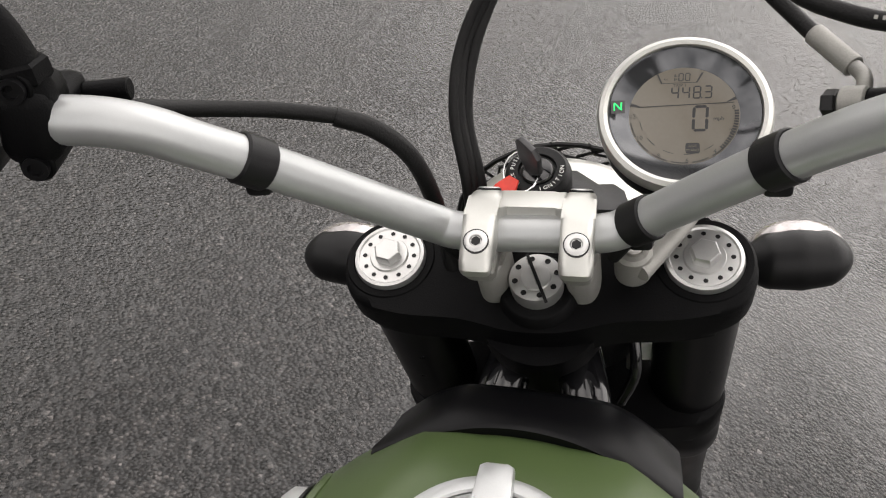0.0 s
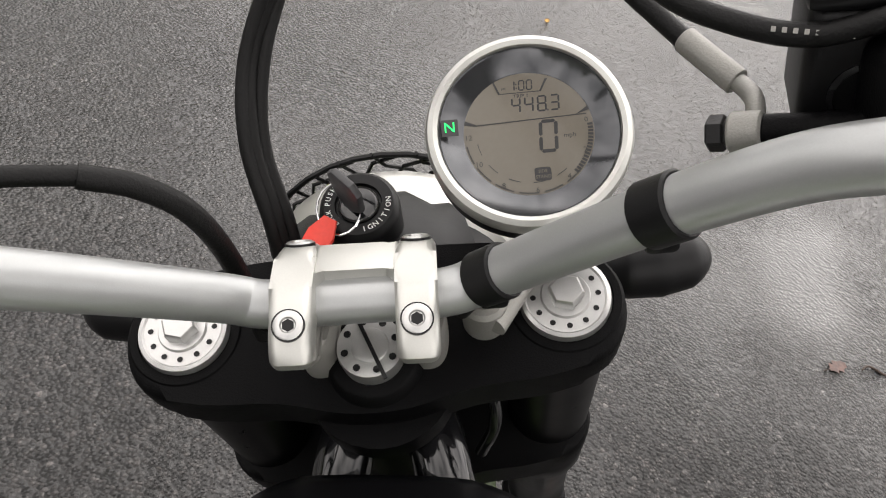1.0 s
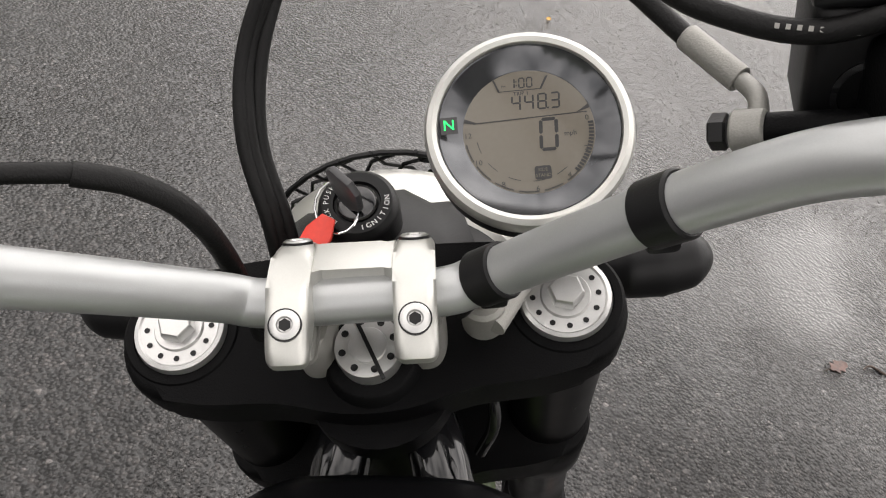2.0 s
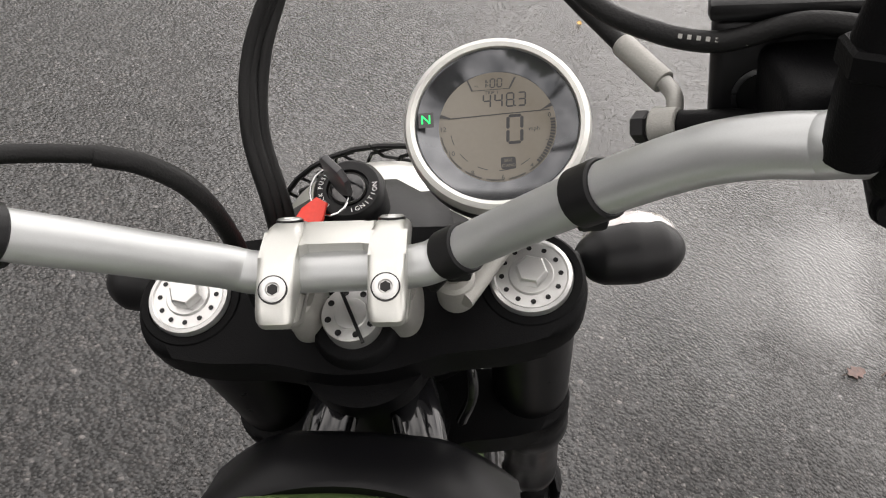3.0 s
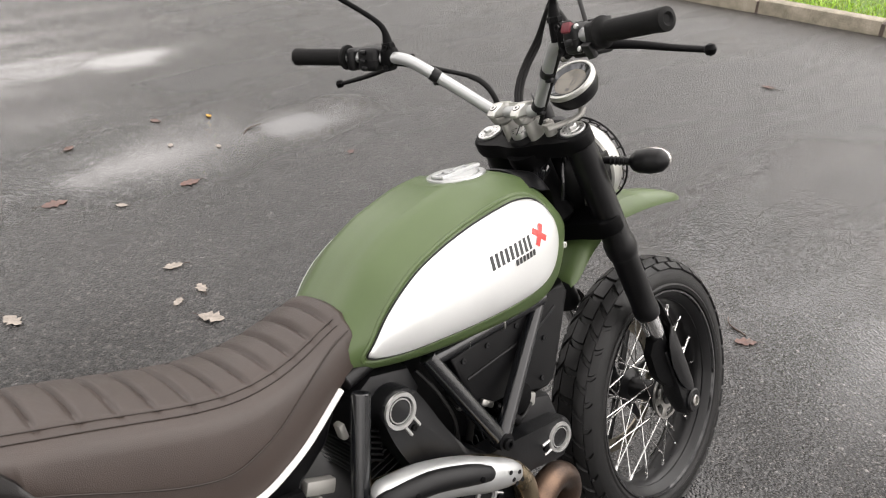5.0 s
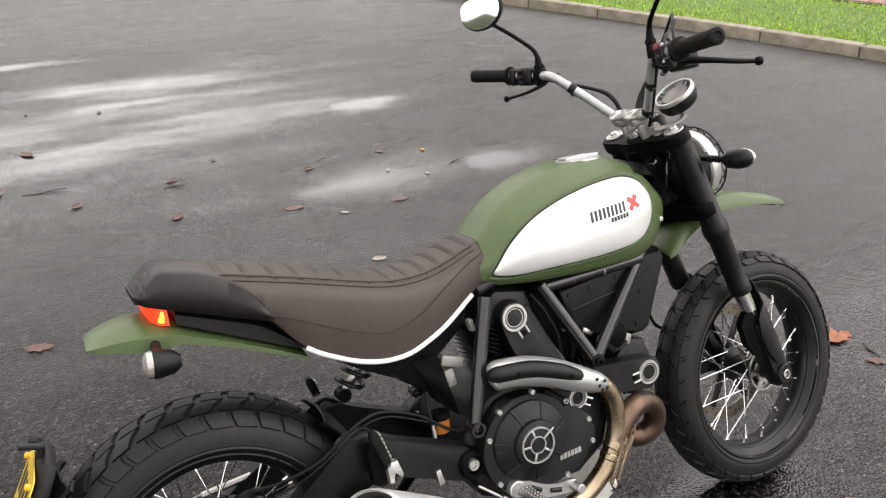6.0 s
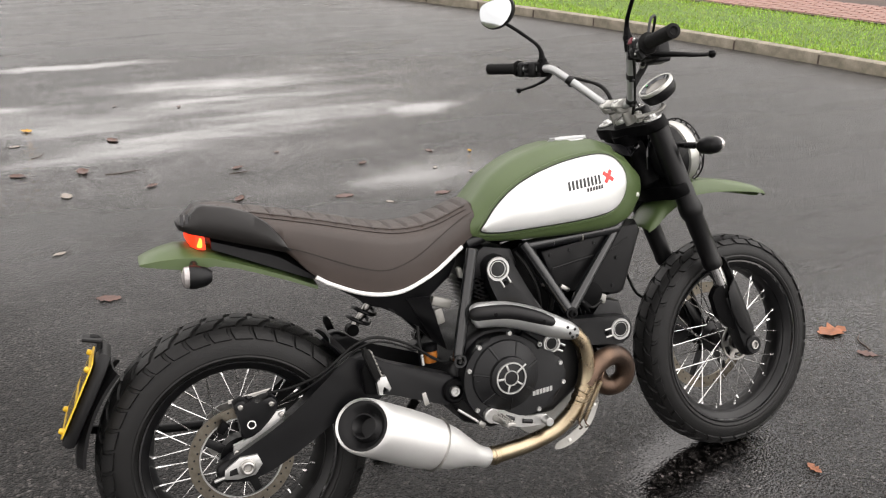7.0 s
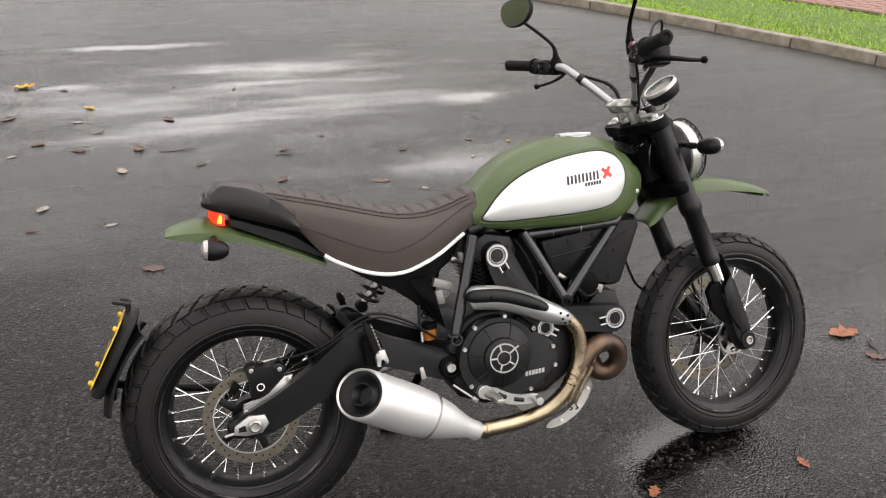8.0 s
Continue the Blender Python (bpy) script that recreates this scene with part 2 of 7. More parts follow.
    for x, y, a, b in DULLED_AREAS:
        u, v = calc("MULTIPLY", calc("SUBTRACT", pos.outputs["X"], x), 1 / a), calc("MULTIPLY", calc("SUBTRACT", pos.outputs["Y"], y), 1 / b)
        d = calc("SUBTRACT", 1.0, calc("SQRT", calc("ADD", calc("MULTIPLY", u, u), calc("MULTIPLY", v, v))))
        dulled = d if dulled is None else calc("MAXIMUM", dulled, d)
    dulled = calc("ADD", dulled, calc("MULTIPLY_ADD", wet.outputs["Fac"], 0.8, -0.4))
    dulled = calc("MULTIPLY", step(dulled, -0.10, 0.35), calc("SUBTRACT", 1.0, water))
    col = n.new("ShaderNodeCombineColor")
    for k, f in (("Red", 1.0), ("Green", 0.92), ("Blue", 0.88)):
        l.new(calc("MULTIPLY", shade, f), col.inputs[k])
    l.new(col.outputs["Color"], p.inputs["Base Color"])
    rough = calc("MULTIPLY_ADD", damp, -0.14, 0.40)
    rough = calc("MULTIPLY", rough, calc("MULTIPLY_ADD", water, -0.80, 1.0))
    l.new(rough, p.inputs["Roughness"])
    height = calc("ADD", calc("MULTIPLY_ADD", split.outputs["Blue"], 0.55, step(cells.outputs["Distance"], 0.0, 0.85, 0.0, -1.3)), calc("MULTIPLY", grit.outputs["Fac"], 0.45))
    bump = n.new("ShaderNodeBump")
    bump.inputs["Distance"].default_value = 0.0066
    l.new(calc("MULTIPLY_ADD", water, -0.86, 0.9), bump.inputs["Strength"])
    l.new(height, bump.inputs["Height"])
    l.new(bump.outputs["Normal"], p.inputs["Normal"])
    # the film of rain over the chippings
    film = n.new("ShaderNodeBump")
    film.inputs["Distance"].default_value = 0.0056
    l.new(calc("MULTIPLY_ADD", water, -0.44, 0.48), film.inputs["Strength"])
    l.new(height, film.inputs["Height"])
    l.new(film.outputs["Normal"], p.inputs["Coat Normal"])
    l.new(calc("MULTIPLY", calc("MULTIPLY_ADD", damp, 0.35, 0.65), calc("MULTIPLY_ADD", dulled, -0.8, 1.0)), p.inputs["Coat Weight"])
    l.new(calc("MAXIMUM", calc("MULTIPLY", calc("MULTIPLY_ADD", damp, -0.16, 0.34), calc("MULTIPLY_ADD", water, -0.85, 1.0)), 0.03), p.inputs["Coat Roughness"])
    p.inputs["Coat IOR"].default_value = 1.33
    l.new(calc("MULTIPLY_ADD", dulled, -0.30, 0.5), p.inputs["Specular IOR Level"])
    return m


# middle x, y, half length, half width of areas darkened by less sheen
DULLED_AREAS = [(-3.0, -0.7, 5.0, 3.5), (-6.0, 6.0, 4.0, 3.0), (9.0, -4.0, 4.5, 3.5)]
POOLS = [(0.4, 4.7, 3.3, 2.8, 3, 0.88), (-0.2, 6.62, 2.0, 0.22, -1, 0.95), (0.1, 3.35, 0.7, 0.4, 20, 0.75), (0.4, 4.6, 1.3, 0.45, 5, 0.82), (1.35, 5.1, 0.8, 0.3, -8, 0.85), (1.95, 4.1, 0.6, 0.4, 0, 0.92), (1.6, 2.8, 1.0, 0.75, 20, 0.82),
         (2.2, 2.7, 0.55, 0.38, 10, 1.0), (2.55, 0.45, 1.0, 0.65, -25, 0.66), (2.9, -0.2, 3.2, 2.2, 0, 0.44), (1.30, -0.05, 0.52, 0.37, 10, 1.05), (2.6, -0.85, 0.60, 0.40, -40, 0.78), (-1.0, 5.0, 1.6, 0.7, 0, 0.82), (3.4, 5.2, 0.9, 0.3, 110, 0.65)]
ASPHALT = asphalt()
SOIL = surf("damp_turf_soil", (0.09, 0.15, 0.025), 0.9, var=0.4, scale=8, bump=0.6, bscale=60, depth=0.02)
CONCRETE = surf("weathered_concrete", (0.25, 0.22, 0.175), 0.75, var=0.5, scale=9, bump=0.7, bscale=110, rvar=0.15, depth=0.006, tint=(0.17, 0.16, 0.10))
BRICKRED = surf("red_block_paving", (0.27, 0.15, 0.12), 0.6, var=0.3, scale=5, bump=0.4, bscale=150, depth=0.003)
MORTAR = surf("dark_joint_sand", (0.08, 0.06, 0.05), 0.9, var=0.3, scale=20, bump=0.3, bscale=200)
LEAF_A = surf("fallen_leaf_rust", (0.24, 0.085, 0.035), 0.5, var=0.5, scale=40, bump=0.3, bscale=200)
LEAF_R = surf("fallen_leaf_dull_red", (0.085, 0.042, 0.032), 0.45, var=0.5, scale=40, bump=0.3, bscale=200)
LEAF_B = surf("fallen_leaf_brown", (0.075, 0.035, 0.025), 0.45, var=0.5, scale=40, bump=0.3, bscale=200)
LEAF_C = surf("fallen_leaf_pale", (0.24, 0.21, 0.18), 0.5, var=0.4, scale=40, bump=0.3, bscale=200)
LEAF_D = surf("fallen_leaf_yellow", (0.48, 0.26, 0.03), 0.5, var=0.4, scale=40, bump=0.3, bscale=200)
FOLIAGE = surf("distant_foliage", (0.030, 0.036, 0.014), 0.9, var=0.5, scale=0.5, bump=0.0, bscale=3.0)
TWIG = surf("twig_bark", (0.045, 0.03, 0.022), 0.7, var=0.3, scale=60, bump=0.3)


# ---- mesh tools ----
def part(name, bm, material, parent, label="", smooth=38, m=None):
    """Links a bmesh as one mesh object under its thing or part."""
    if m is not None:
        bm.transform(m)
    bmesh.ops.recalc_face_normals(bm, faces=bm.faces)
    me = bpy.data.meshes.new(name)
    limit = radians(smooth)
    for f in bm.faces:
        f.smooth = smooth > 0
    for e in bm.edges:
        e.smooth = len(e.link_faces) == 2 and e.calc_face_angle(0) < limit
    bm.to_mesh(me)
    bm.free()
    me.materials.append(material)
    ob = new(name, me)
    ob.parent = parent
    if label:
        tagged(ob, label)
    return ob


def curve_of(points, steps=6, closed=False):
    """A smooth line through the points."""
    pts = [Vector(p) for p in points]
    n = len(pts)
    out = []
    for i in range(n if closed else n - 1):
        a = pts[(i - 1) % n] if closed or i else pts[0] * 2 - pts[1]
        b, c = pts[i], pts[(i + 1) % n]
        d = pts[(i + 2) % n] if closed or i + 2 < n else pts[-1] * 2 - pts[-2]
        for k in range(steps):
            t = k / steps
            out.append(0.5 * (2 * b + (c - a) * t + (2 * a - 5 * b + 4 * c - d) * t * t + (3 * b - a - 3 * c + d) * t ** 3))
    return out if closed else out + [pts[-1]]


def loft(loops, caps=True, ring=True, bm=None):
    """Skins loops of as many points each."""
    bm = bm or bmesh.new()
    rows = [[bm.verts.new(p) for p in loop] for loop in loops]
    k = len(rows[0])
    for a, b in zip(rows, rows[1:]):
        for i in range(k if ring else k - 1):
            j = (i + 1) % k
            bm.faces.new((a[i], a[j], b[j], b[i]))
    if caps and ring:
        bm.faces.new(list(reversed(rows[0])))
        bm.faces.new(rows[-1])
    return bm


def tube(points, r, seg=12, steps=6, closed=False, bm=None, flat=1.0):
    """A round bar along a line; r may be one radius or one for each given point."""
    n0 = len(points)
    pts = curve_of(points, steps, closed) if steps > 1 else [Vector(p) for p in points]
    radii = [r] * len(pts) if isinstance(r, (int, float)) else [
        float(np.interp(i / max(1, len(pts) - (0 if closed else 1)) * (n0 - (0 if closed else 1)), range(n0), r)) for i in range(len(pts))]
    loops, side = [], None
    for i, p in enumerate(pts):
        ahead = (pts[(i + 1) % len(pts)] if closed or i + 1 < len(pts) else p) - (pts[i - 1] if closed or i else p)
        ahead.normalize()
        if side is None:
            side = ahead.orthogonal()
        side = (side - ahead * side.dot(ahead)).normalized()
        up = ahead.cross(side)
        loops.append([p + radii[i] * (math.cos(a) * side + flat * math.sin(a) * up) for a in (2 * math.pi * k / seg for k in range(seg))])
    if closed:
        loops.append(loops[0])
        bm = loft(loops, caps=False, bm=bm)
        bmesh.ops.remove_doubles(bm, verts=bm.verts, dist=1e-6)
        return bm
    return loft(loops, bm=bm)


def lathe(profile, m=None, seg=48, bm=None, closed=False):
    """Turns (radius, height) pairs about z, then lays the shape by m."""
    m = m or Matrix()
    bm = bm or bmesh.new()
    rows = []
    for r, h in profile:
        if r < 1e-6:
            rows.append([bm.verts.new(m @ Vector((0, 0, h)))])
        else:
            rows.append([bm.verts.new(m @ Vector((r * math.cos(2 * math.pi * k / seg), r * math.sin(2 * math.pi * k / seg), h))) for k in range(seg)])
    if closed:
        rows.append(rows[0])
    for a, b in zip(rows, rows[1:]):
        for i in range(seg):
            j = (i + 1) % seg
            quad = [a[i % len(a)], a[j % len(a)], b[j % len(b)], b[i % len(b)]]
            quad = [v for k, v in enumerate(quad) if v not in quad[:k]]
            if len(quad) > 2:
                bm.faces.new(quad)
    return bm


def prism(poly, depth, m=None, bevel=0.0, bm=None, seg=2):
    """A flat shape in x, y, given thickness from -depth to 0 in z, edges rounded, laid by m."""
    own = bmesh.new()
    top = [own.verts.new((x, y, 0)) for x, y in poly]
    low = [own.verts.new((x, y, -depth)) for x, y in poly]
    n = len(poly)
    own.faces.new(top)
    own.faces.new(list(reversed(low)))
    for i in range(n):
        own.faces.new((top[i], low[i], low[(i + 1) % n], top[(i + 1) % n]))
    if bevel:
        rim = [e for e in own.edges if (e.verts[0].co.z == e.verts[1].co.z)]
        bmesh.ops.bevel(own, geom=rim, offset=bevel, segments=seg, profile=0.5, affect="EDGES")
    own.transform(m or Matrix())
    return merged(own, bm)


def merged(own, bm):
    if bm is None:
        return own
    me = bpy.data.meshes.new("scratch")
    own.to_mesh(me)
    own.free()
    bm.from_mesh(me)
    bpy.data.meshes.remove(me)
    return bm


def box(size, m=None, bevel=0.0, bm=None, seg=2):
    own = bmesh.new()
    bmesh.ops.create_cube(own, size=1.0, matrix=Matrix.Diagonal((*size, 1)))
    if bevel:
        bmesh.ops.bevel(own, geom=list(own.edges), offset=bevel, segments=seg, profile=0.5, affect="EDGES")
    own.transform(m or Matrix())
    return merged(own, bm)


def between(a, b):
    """A frame at a whose z runs to b, and the length."""
    a, b = Vector(a), Vector(b)
    d = b - a
    return Matrix.Translation(a) @ d.to_track_quat("Z", "Y").to_matrix().to_4x4(), d.length


def rod(a, b, r, r2=None, seg=16, bm=None, bevel=0.0):
    m, k = between(a, b)
    r2 = r if r2 is None else r2
    e = bevel or min(r, r2) * 0.12
    return lathe([(0, 0), (r - e, 0), (r, e), (r2, k - e), (r2 - e, k), (0, k)], m, seg, bm)


def axes(origin, x, y, z):
    m = Matrix((x, y, z)).transposed().to_4x4()
    m.translation = origin
    return m


def side(y, out=-1):
    """A frame in the bike's long plane at that y: x ahead, y up, z out to its right (-1) or left (1)."""
    if out < 0:
        return axes((0, y, 0), (1, 0, 0), (0, 0, 1), (0, -1, 0))
    return axes((0, y, 0), (-1, 0, 0), (0, 0, 1), (0, 1, 0)) @ Matrix.Diagonal((-1, 1, 1, 1))


def oval(cx, cy, rx, ry, n=28, power=2.0):
    out = []
    for k in range(n):
        a = 2 * math.pi * k / n
        c, s = math.cos(a), math.sin(a)
        out.append((cx + rx * math.copysign(abs(c) ** (2 / power), c), cy + ry * math.copysign(abs(s) ** (2 / power), s)))
    return out


def text_mesh(body, size, m, bm=None):
    """Flat lettering in the built-in font, centred, as a bmesh."""
    c = bpy.data.curves.new("lettering", "FONT")
    c.body, c.size, c.align_x, c.align_y, c.resolution_u = body, size, "CENTER", "CENTER", 2
    ob = bpy.data.objects.new("lettering", c)
    scene.collection.objects.link(ob)
    me = bpy.data.meshes.new_from_object(ob.evaluated_get(bpy.context.evaluated_depsgraph_get()))
    bpy.data.objects.remove(ob)
    bpy.data.curves.remove(c)
    bm = bm or bmesh.new()
    me.transform(m)
    bm.from_mesh(me)
    bpy.data.meshes.remove(me)
    return bm


def hex_bolt(m, r=0.006, h=0.005, socket=True, bm=None):
    """A bolt head on its washer, in the xy plane of m."""
    bm = lathe([(0, 0), (r * 1.0, 0), (r, h * 0.85), (r * 0.85, h), (r * 0.5, h), (r * 0.42, h * 0.45), (0, h * 0.4)], m, 12 if socket else 6, bm)
    return bm

# ---- the ground, kerb, verge and path ----
KERB_A, KERB_DIR = Vector((6.47, 1.66, 0)), Vector((-2.02, 6.84, 0)).normalized()
KERB_OUT = Vector((KERB_DIR.y, -KERB_DIR.x, 0))


def bow(along):
    """How far the kerb line swings out from the straight between its ends."""
    d = along / 7.13 - 0.5
    return 0.25 - d * d if abs(d) < 0.9 else 0.25 + 0.81 - 1.8 * abs(d)


def by_kerb(along, out, z=0.0):
    return KERB_A + KERB_DIR * along + KERB_OUT * (out + bow(along)) + Vector((0, 0, z))


def kerb_at(along):
    """A frame on the kerb's face: x away from the road, y along, z up."""
    d = (by_kerb(along + 0.1, 0) - by_kerb(along - 0.1, 0)).normalized()
    return axes(by_kerb(along, 0), Vector((d.y, -d.x, 0)), d, Vector((0, 0, 1)))


def sheet(points, z=0.0):
    bm = bmesh.new()
    bm.faces.new([bm.verts.new((x, y, z)) for x, y in points])
    return bm


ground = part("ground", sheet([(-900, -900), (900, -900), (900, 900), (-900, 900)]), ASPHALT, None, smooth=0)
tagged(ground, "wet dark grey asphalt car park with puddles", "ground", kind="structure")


def strip(a0, a1, o0, o1, z, bm=None):
    bm = bm or bmesh.new()
    n = 24
    rows = [[bm.verts.new(by_kerb(a0 + (a1 - a0) * k / n, o, z)) for o in (o0, o1)] for k in range(n + 1)]
    for a, b in zip(rows, rows[1:]):
        bm.faces.new((a[0], a[1], b[1], b[0]))
    return bm


verge_bm = bmesh.new()
rows = []
for i in range(61):
    rows.append([verge_bm.verts.new(by_kerb(-9 + i * 0.42, 0.14 + j * 0.21, 0.075 + (0.02 * math.sin(j * 0.31) if j else 0) + 0.012 * noise.noise((i * 0.7, j * 0.7, 3)))) for j in range(11)])
for a, b in zip(rows, rows[1:]):
    for i in range(10):
        verge_bm.faces.new((a[i], a[i + 1], b[i + 1], b[i]))
verge = tagged(part("verge", verge_bm, SOIL, None), "damp mown grass verge behind the kerb", "verge", kind="structure")

# blades of grass
rng = random.Random(7)
gv, gf = [], []
for k in range(46000):
    along = rng.uniform(-3.2, 9.5)
    out = 0.14 + 2.08 * rng.random() ** 1.25 + rng.uniform(-0.02, 0.0)
    base = by_kerb(along, out, 0.07)
    turn, tall, wide = rng.uniform(0, 6.283), rng.uniform(0.02, 0.055), rng.uniform(0.0025, 0.006)
    dx, dy = math.cos(turn), math.sin(turn)
    lean = rng.uniform(0.1, 0.75) * tall
    tip = base + Vector((dy * lean, -dx * lean, tall))
    mid = base + Vector((dy * lean * 0.35, -dx * lean * 0.35, tall * 0.6))
    i = len(gv)
    gv += [base + Vector((dx * wide, dy * wide, 0)), base - Vector((dx * wide, dy * wide, 0)), mid - Vector((dx * wide, dy * wide, 0)) * 0.8, mid + Vector((dx * wide, dy * wide, 0)) * 0.8, tip]
    gf += [(i, i + 1, i + 2, i + 3), (i + 3, i + 2, i + 4)]
me = bpy.data.meshes.new("grass")
me.from_pydata(gv, [], gf)
gm, gn, gl, gp = nodes_of("grass_blade")
geo, gr = gn.new("ShaderNodeNewGeometry"), gn.new("ShaderNodeValToRGB")
gr.color_ramp.elements[0].color, gr.color_ramp.elements[1].color = (0.20, 0.42, 0.025, 1), (0.34, 0.60, 0.05, 1)
gr.color_ramp.elements.new(0.06).color = (0.28, 0.33, 0.06, 1)
gl.new(geo.outputs["Random Per Island"], gr.inputs["Fac"])
gl.new(gr.outputs["Color"], gp.inputs["Base Color"])
gp.inputs["Roughness"].default_value = 0.45
gp.inputs["Subsurface Weight"].default_value = 0.0
me.materials.append(gm)
tagged(new("grass", me), "short bright green grass on the verge", "grass", kind="stuff")

path_bm = strip(-9, 16, 2.22, 2.26, 0.095)
strip(-9, 16, 2.26, 60, 0.085, path_bm)
footpath = tagged(part("footpath", path_bm, MORTAR, None, smooth=0), "red block paved footpath beyond the grass", "footpath", kind="structure")

kerb_rows = [[by_kerb(a, o, z) for o, z in ((0.012, -0.11), (0.012, 0.088), (0.13, 0.088), (0.13, -0.11))] for a in np.linspace(-9, 16, 41)]
kerb = tagged(part("kerb", loft(kerb_rows), MORTAR, None), "weathered concrete kerb stones edging the car park", "kerb", kind="structure")


# ---- unseen ring of dark trees, added to darken reflections near the horizon ----
# bearing and height in degrees, tuned to what the mirror and wet ground reflect
T_HIGH = [(-180, 5), (-130, 6), (-80, 5), (-50, 3), (-10, 3), (12, 5), (30, 8.5), (60, 8), (78, 6.5), (100, 6), (120, 5.5), (134, 11), (168, 12), (180, 5)]
bm = bmesh.new()
rings = []
for i in range(360):
    az = -180 + i
    high = 46 * math.tan(radians(float(np.interp(az, [a for a, _ in T_HIGH], [b for _, b in T_HIGH])) + 2.2 * noise.noise((i * 0.11, 0, 0)) + 1.6 * noise.noise((i * 0.5, 4, 0))))
    rings.append([bm.verts.new(((46 + d + 2.5 * noise.noise((i * 0.3, k, 9))) * math.cos(radians(az)), (46 + d + 2.5 * noise.noise((i * 0.3, k, 9))) * math.sin(radians(az)), high * q)) for k, (q, d) in enumerate(((0, 2), (0.25, -1), (0.5, -2), (0.75, -1), (0.92, 1), (1.0, 3)))])
for a, b in zip(rings, rings[1:] + rings[:1]):
    for k in range(5):
        bm.faces.new((a[k], b[k], b[k + 1], a[k + 1]))
tagged(part("backdrop", bm, FOLIAGE, None), "unseen dark tree ring added to darken low reflections", "trees", kind="structure")

# ---- the motorcycle: x ahead from the rear axle, y to its left, z up; it leans on its stand ----
LEAN_ANGLE = 16.2
bike = tagged(new("motorcycle"), "matt green motorcycle with ribbed brown seat, parked on side stand", "motorcycle")
bike.matrix_world = pose(0, 0, 0.0035, -LEAN_ANGLE)
HEAD, RAKE, TURNED = Vector((1.145, 0, 1.0)), radians(21.5), 5.7
AXIS = Vector((-math.sin(RAKE), 0, math.cos(RAKE)))
STEER = Matrix.Translation((0, 0.004, 0)) @ Matrix.Translation(HEAD) @ Matrix.Rotation(radians(TURNED), 4, AXIS) @ Matrix.Translation(-HEAD)
FK0 = axes(HEAD, (math.cos(RAKE), 0, math.sin(RAKE)), (0, 1, 0), AXIS)
FK = STEER @ FK0
R_AXLE, F_AXLE = Vector((0, 0, 0.3195)), Vector((1.452, 0, 0.3165))


def interp(x, table):
    return float(np.interp(x, [a for a, _ in table], [b for _, b in table]))


def eased(x, table):
    """Like interp, with rounded corners."""
    return sum(interp(x + d, table) * k for d, k in ((-0.03, 1), (-0.015, 2), (0, 3), (0.015, 2), (0.03, 1))) / 9


# ---- fuel tank ----
T_TOP = [(0.58, 0.780), (0.63, 0.823), (0.66, 0.854), (0.709, 0.902), (0.777, 0.939), (0.862, 0.964), (0.922, 0.972), (1.016, 0.965), (1.085, 0.936), (1.12, 0.897), (1.145, 0.85)]
T_LOW = [(0.58, 0.745), (0.727, 0.733), (0.9, 0.728), (1.02, 0.728), (1.09, 0.745), (1.13, 0.785), (1.145, 0.80)]
T_WIDE = [(0.58, 0.070), (0.652, 0.113), (0.72, 0.143), (0.80, 0.160), (0.87, 0.167), (0.95, 0.169), (1.0, 0.164), (1.05, 0.148), (1.09, 0.126), (1.12, 0.104), (1.145, 0.08)]
T_MID = [(0.58, 0.765), (0.7, 0.80), (0.85, 0.825), (1.0, 0.84), (1.145, 0.83)]


def tank_at(x):
    return eased(x, T_TOP), eased(x, T_LOW), eased(x, T_WIDE), eased(x, T_MID)


def tank_y(x, z):
    """Half the tank's width at that place of its side."""
    top, low, wide, mid = tank_at(x)
    if z >= mid:
        q = min(1.0, (z - mid) / (top - mid))
        return wide * (1 - q ** 2.1) ** (1 / 2.1)
    q = min(1.0, (mid - z) / (mid - low))
    return wide * (0.74 + 0.26 * math.sqrt(max(0.0, 1 - q * q)))


def tank_loop(x, n=18):
    top, low, wide, mid = tank_at(x)
    half = []
    for k in range(n + 1):
        a = math.pi / 2 * k / n
        c, s = math.cos(a), math.sin(a)
        half.append((wide * c ** (2 / 2.1), mid + (top - mid) * s ** (2 / 2.1)))
    ridge = lambda y, z: z + (0.0062 * max(0.0, 1 - abs(abs(y) - 0.060) / 0.034) - 0.0020 * math.exp(-((abs(y) - 0.095) / 0.018) ** 2)) * min(1, max(0, (z - mid) / (top - mid) * 2 - 1))
    half = [(y, ridge(y, z)) for y, z in half]
    half = [(y, min(z, 0.9635) if (x - 0.961) ** 2 + y * y < 0.0042 else z) for y, z in half]
    under = [(wide * (0.74 + 0.26 * math.cos(math.pi / 2 * k / 8)), mid - (mid - low) * math.sin(math.pi / 2 * k / 8)) for k in range(8, 0, -1)]
    right = under + half
    return [Vector((x, -y, z)) for y, z in right] + [Vector((x, y, z)) for y, z in reversed(right[:-1])]


xs = [0.60 + (1.128 - 0.60) * k / 44 for k in range(45)]
loops = [tank_loop(x) for x in xs]
for q, d in ((0.9, 0.008), (0.62, 0.014)):
    c = sum(loops[44], Vector()) / len(loops[44])
    loops.append([c + (p - c) * q + Vector((d, 0, 0)) for p in loops[44]])
tank = part("fuel_tank", loft(loops), GREEN, bike, "matt olive green fuel tank", smooth=60)
PANEL = [(0.650, 0.768), (0.660, 0.790), (0.690, 0.828), (0.735, 0.864), (0.79, 0.891), (0.86, 0.912), (0.93, 0.923), (0.99, 0.924), (1.03, 0.911), (1.049, 0.884), (1.053, 0.854), (1.044, 0.820), (1.022, 0.793), (0.985, 0.776), (0.92, 0.768), (0.846, 0.765), (0.76, 0.763), (0.69, 0.761)]
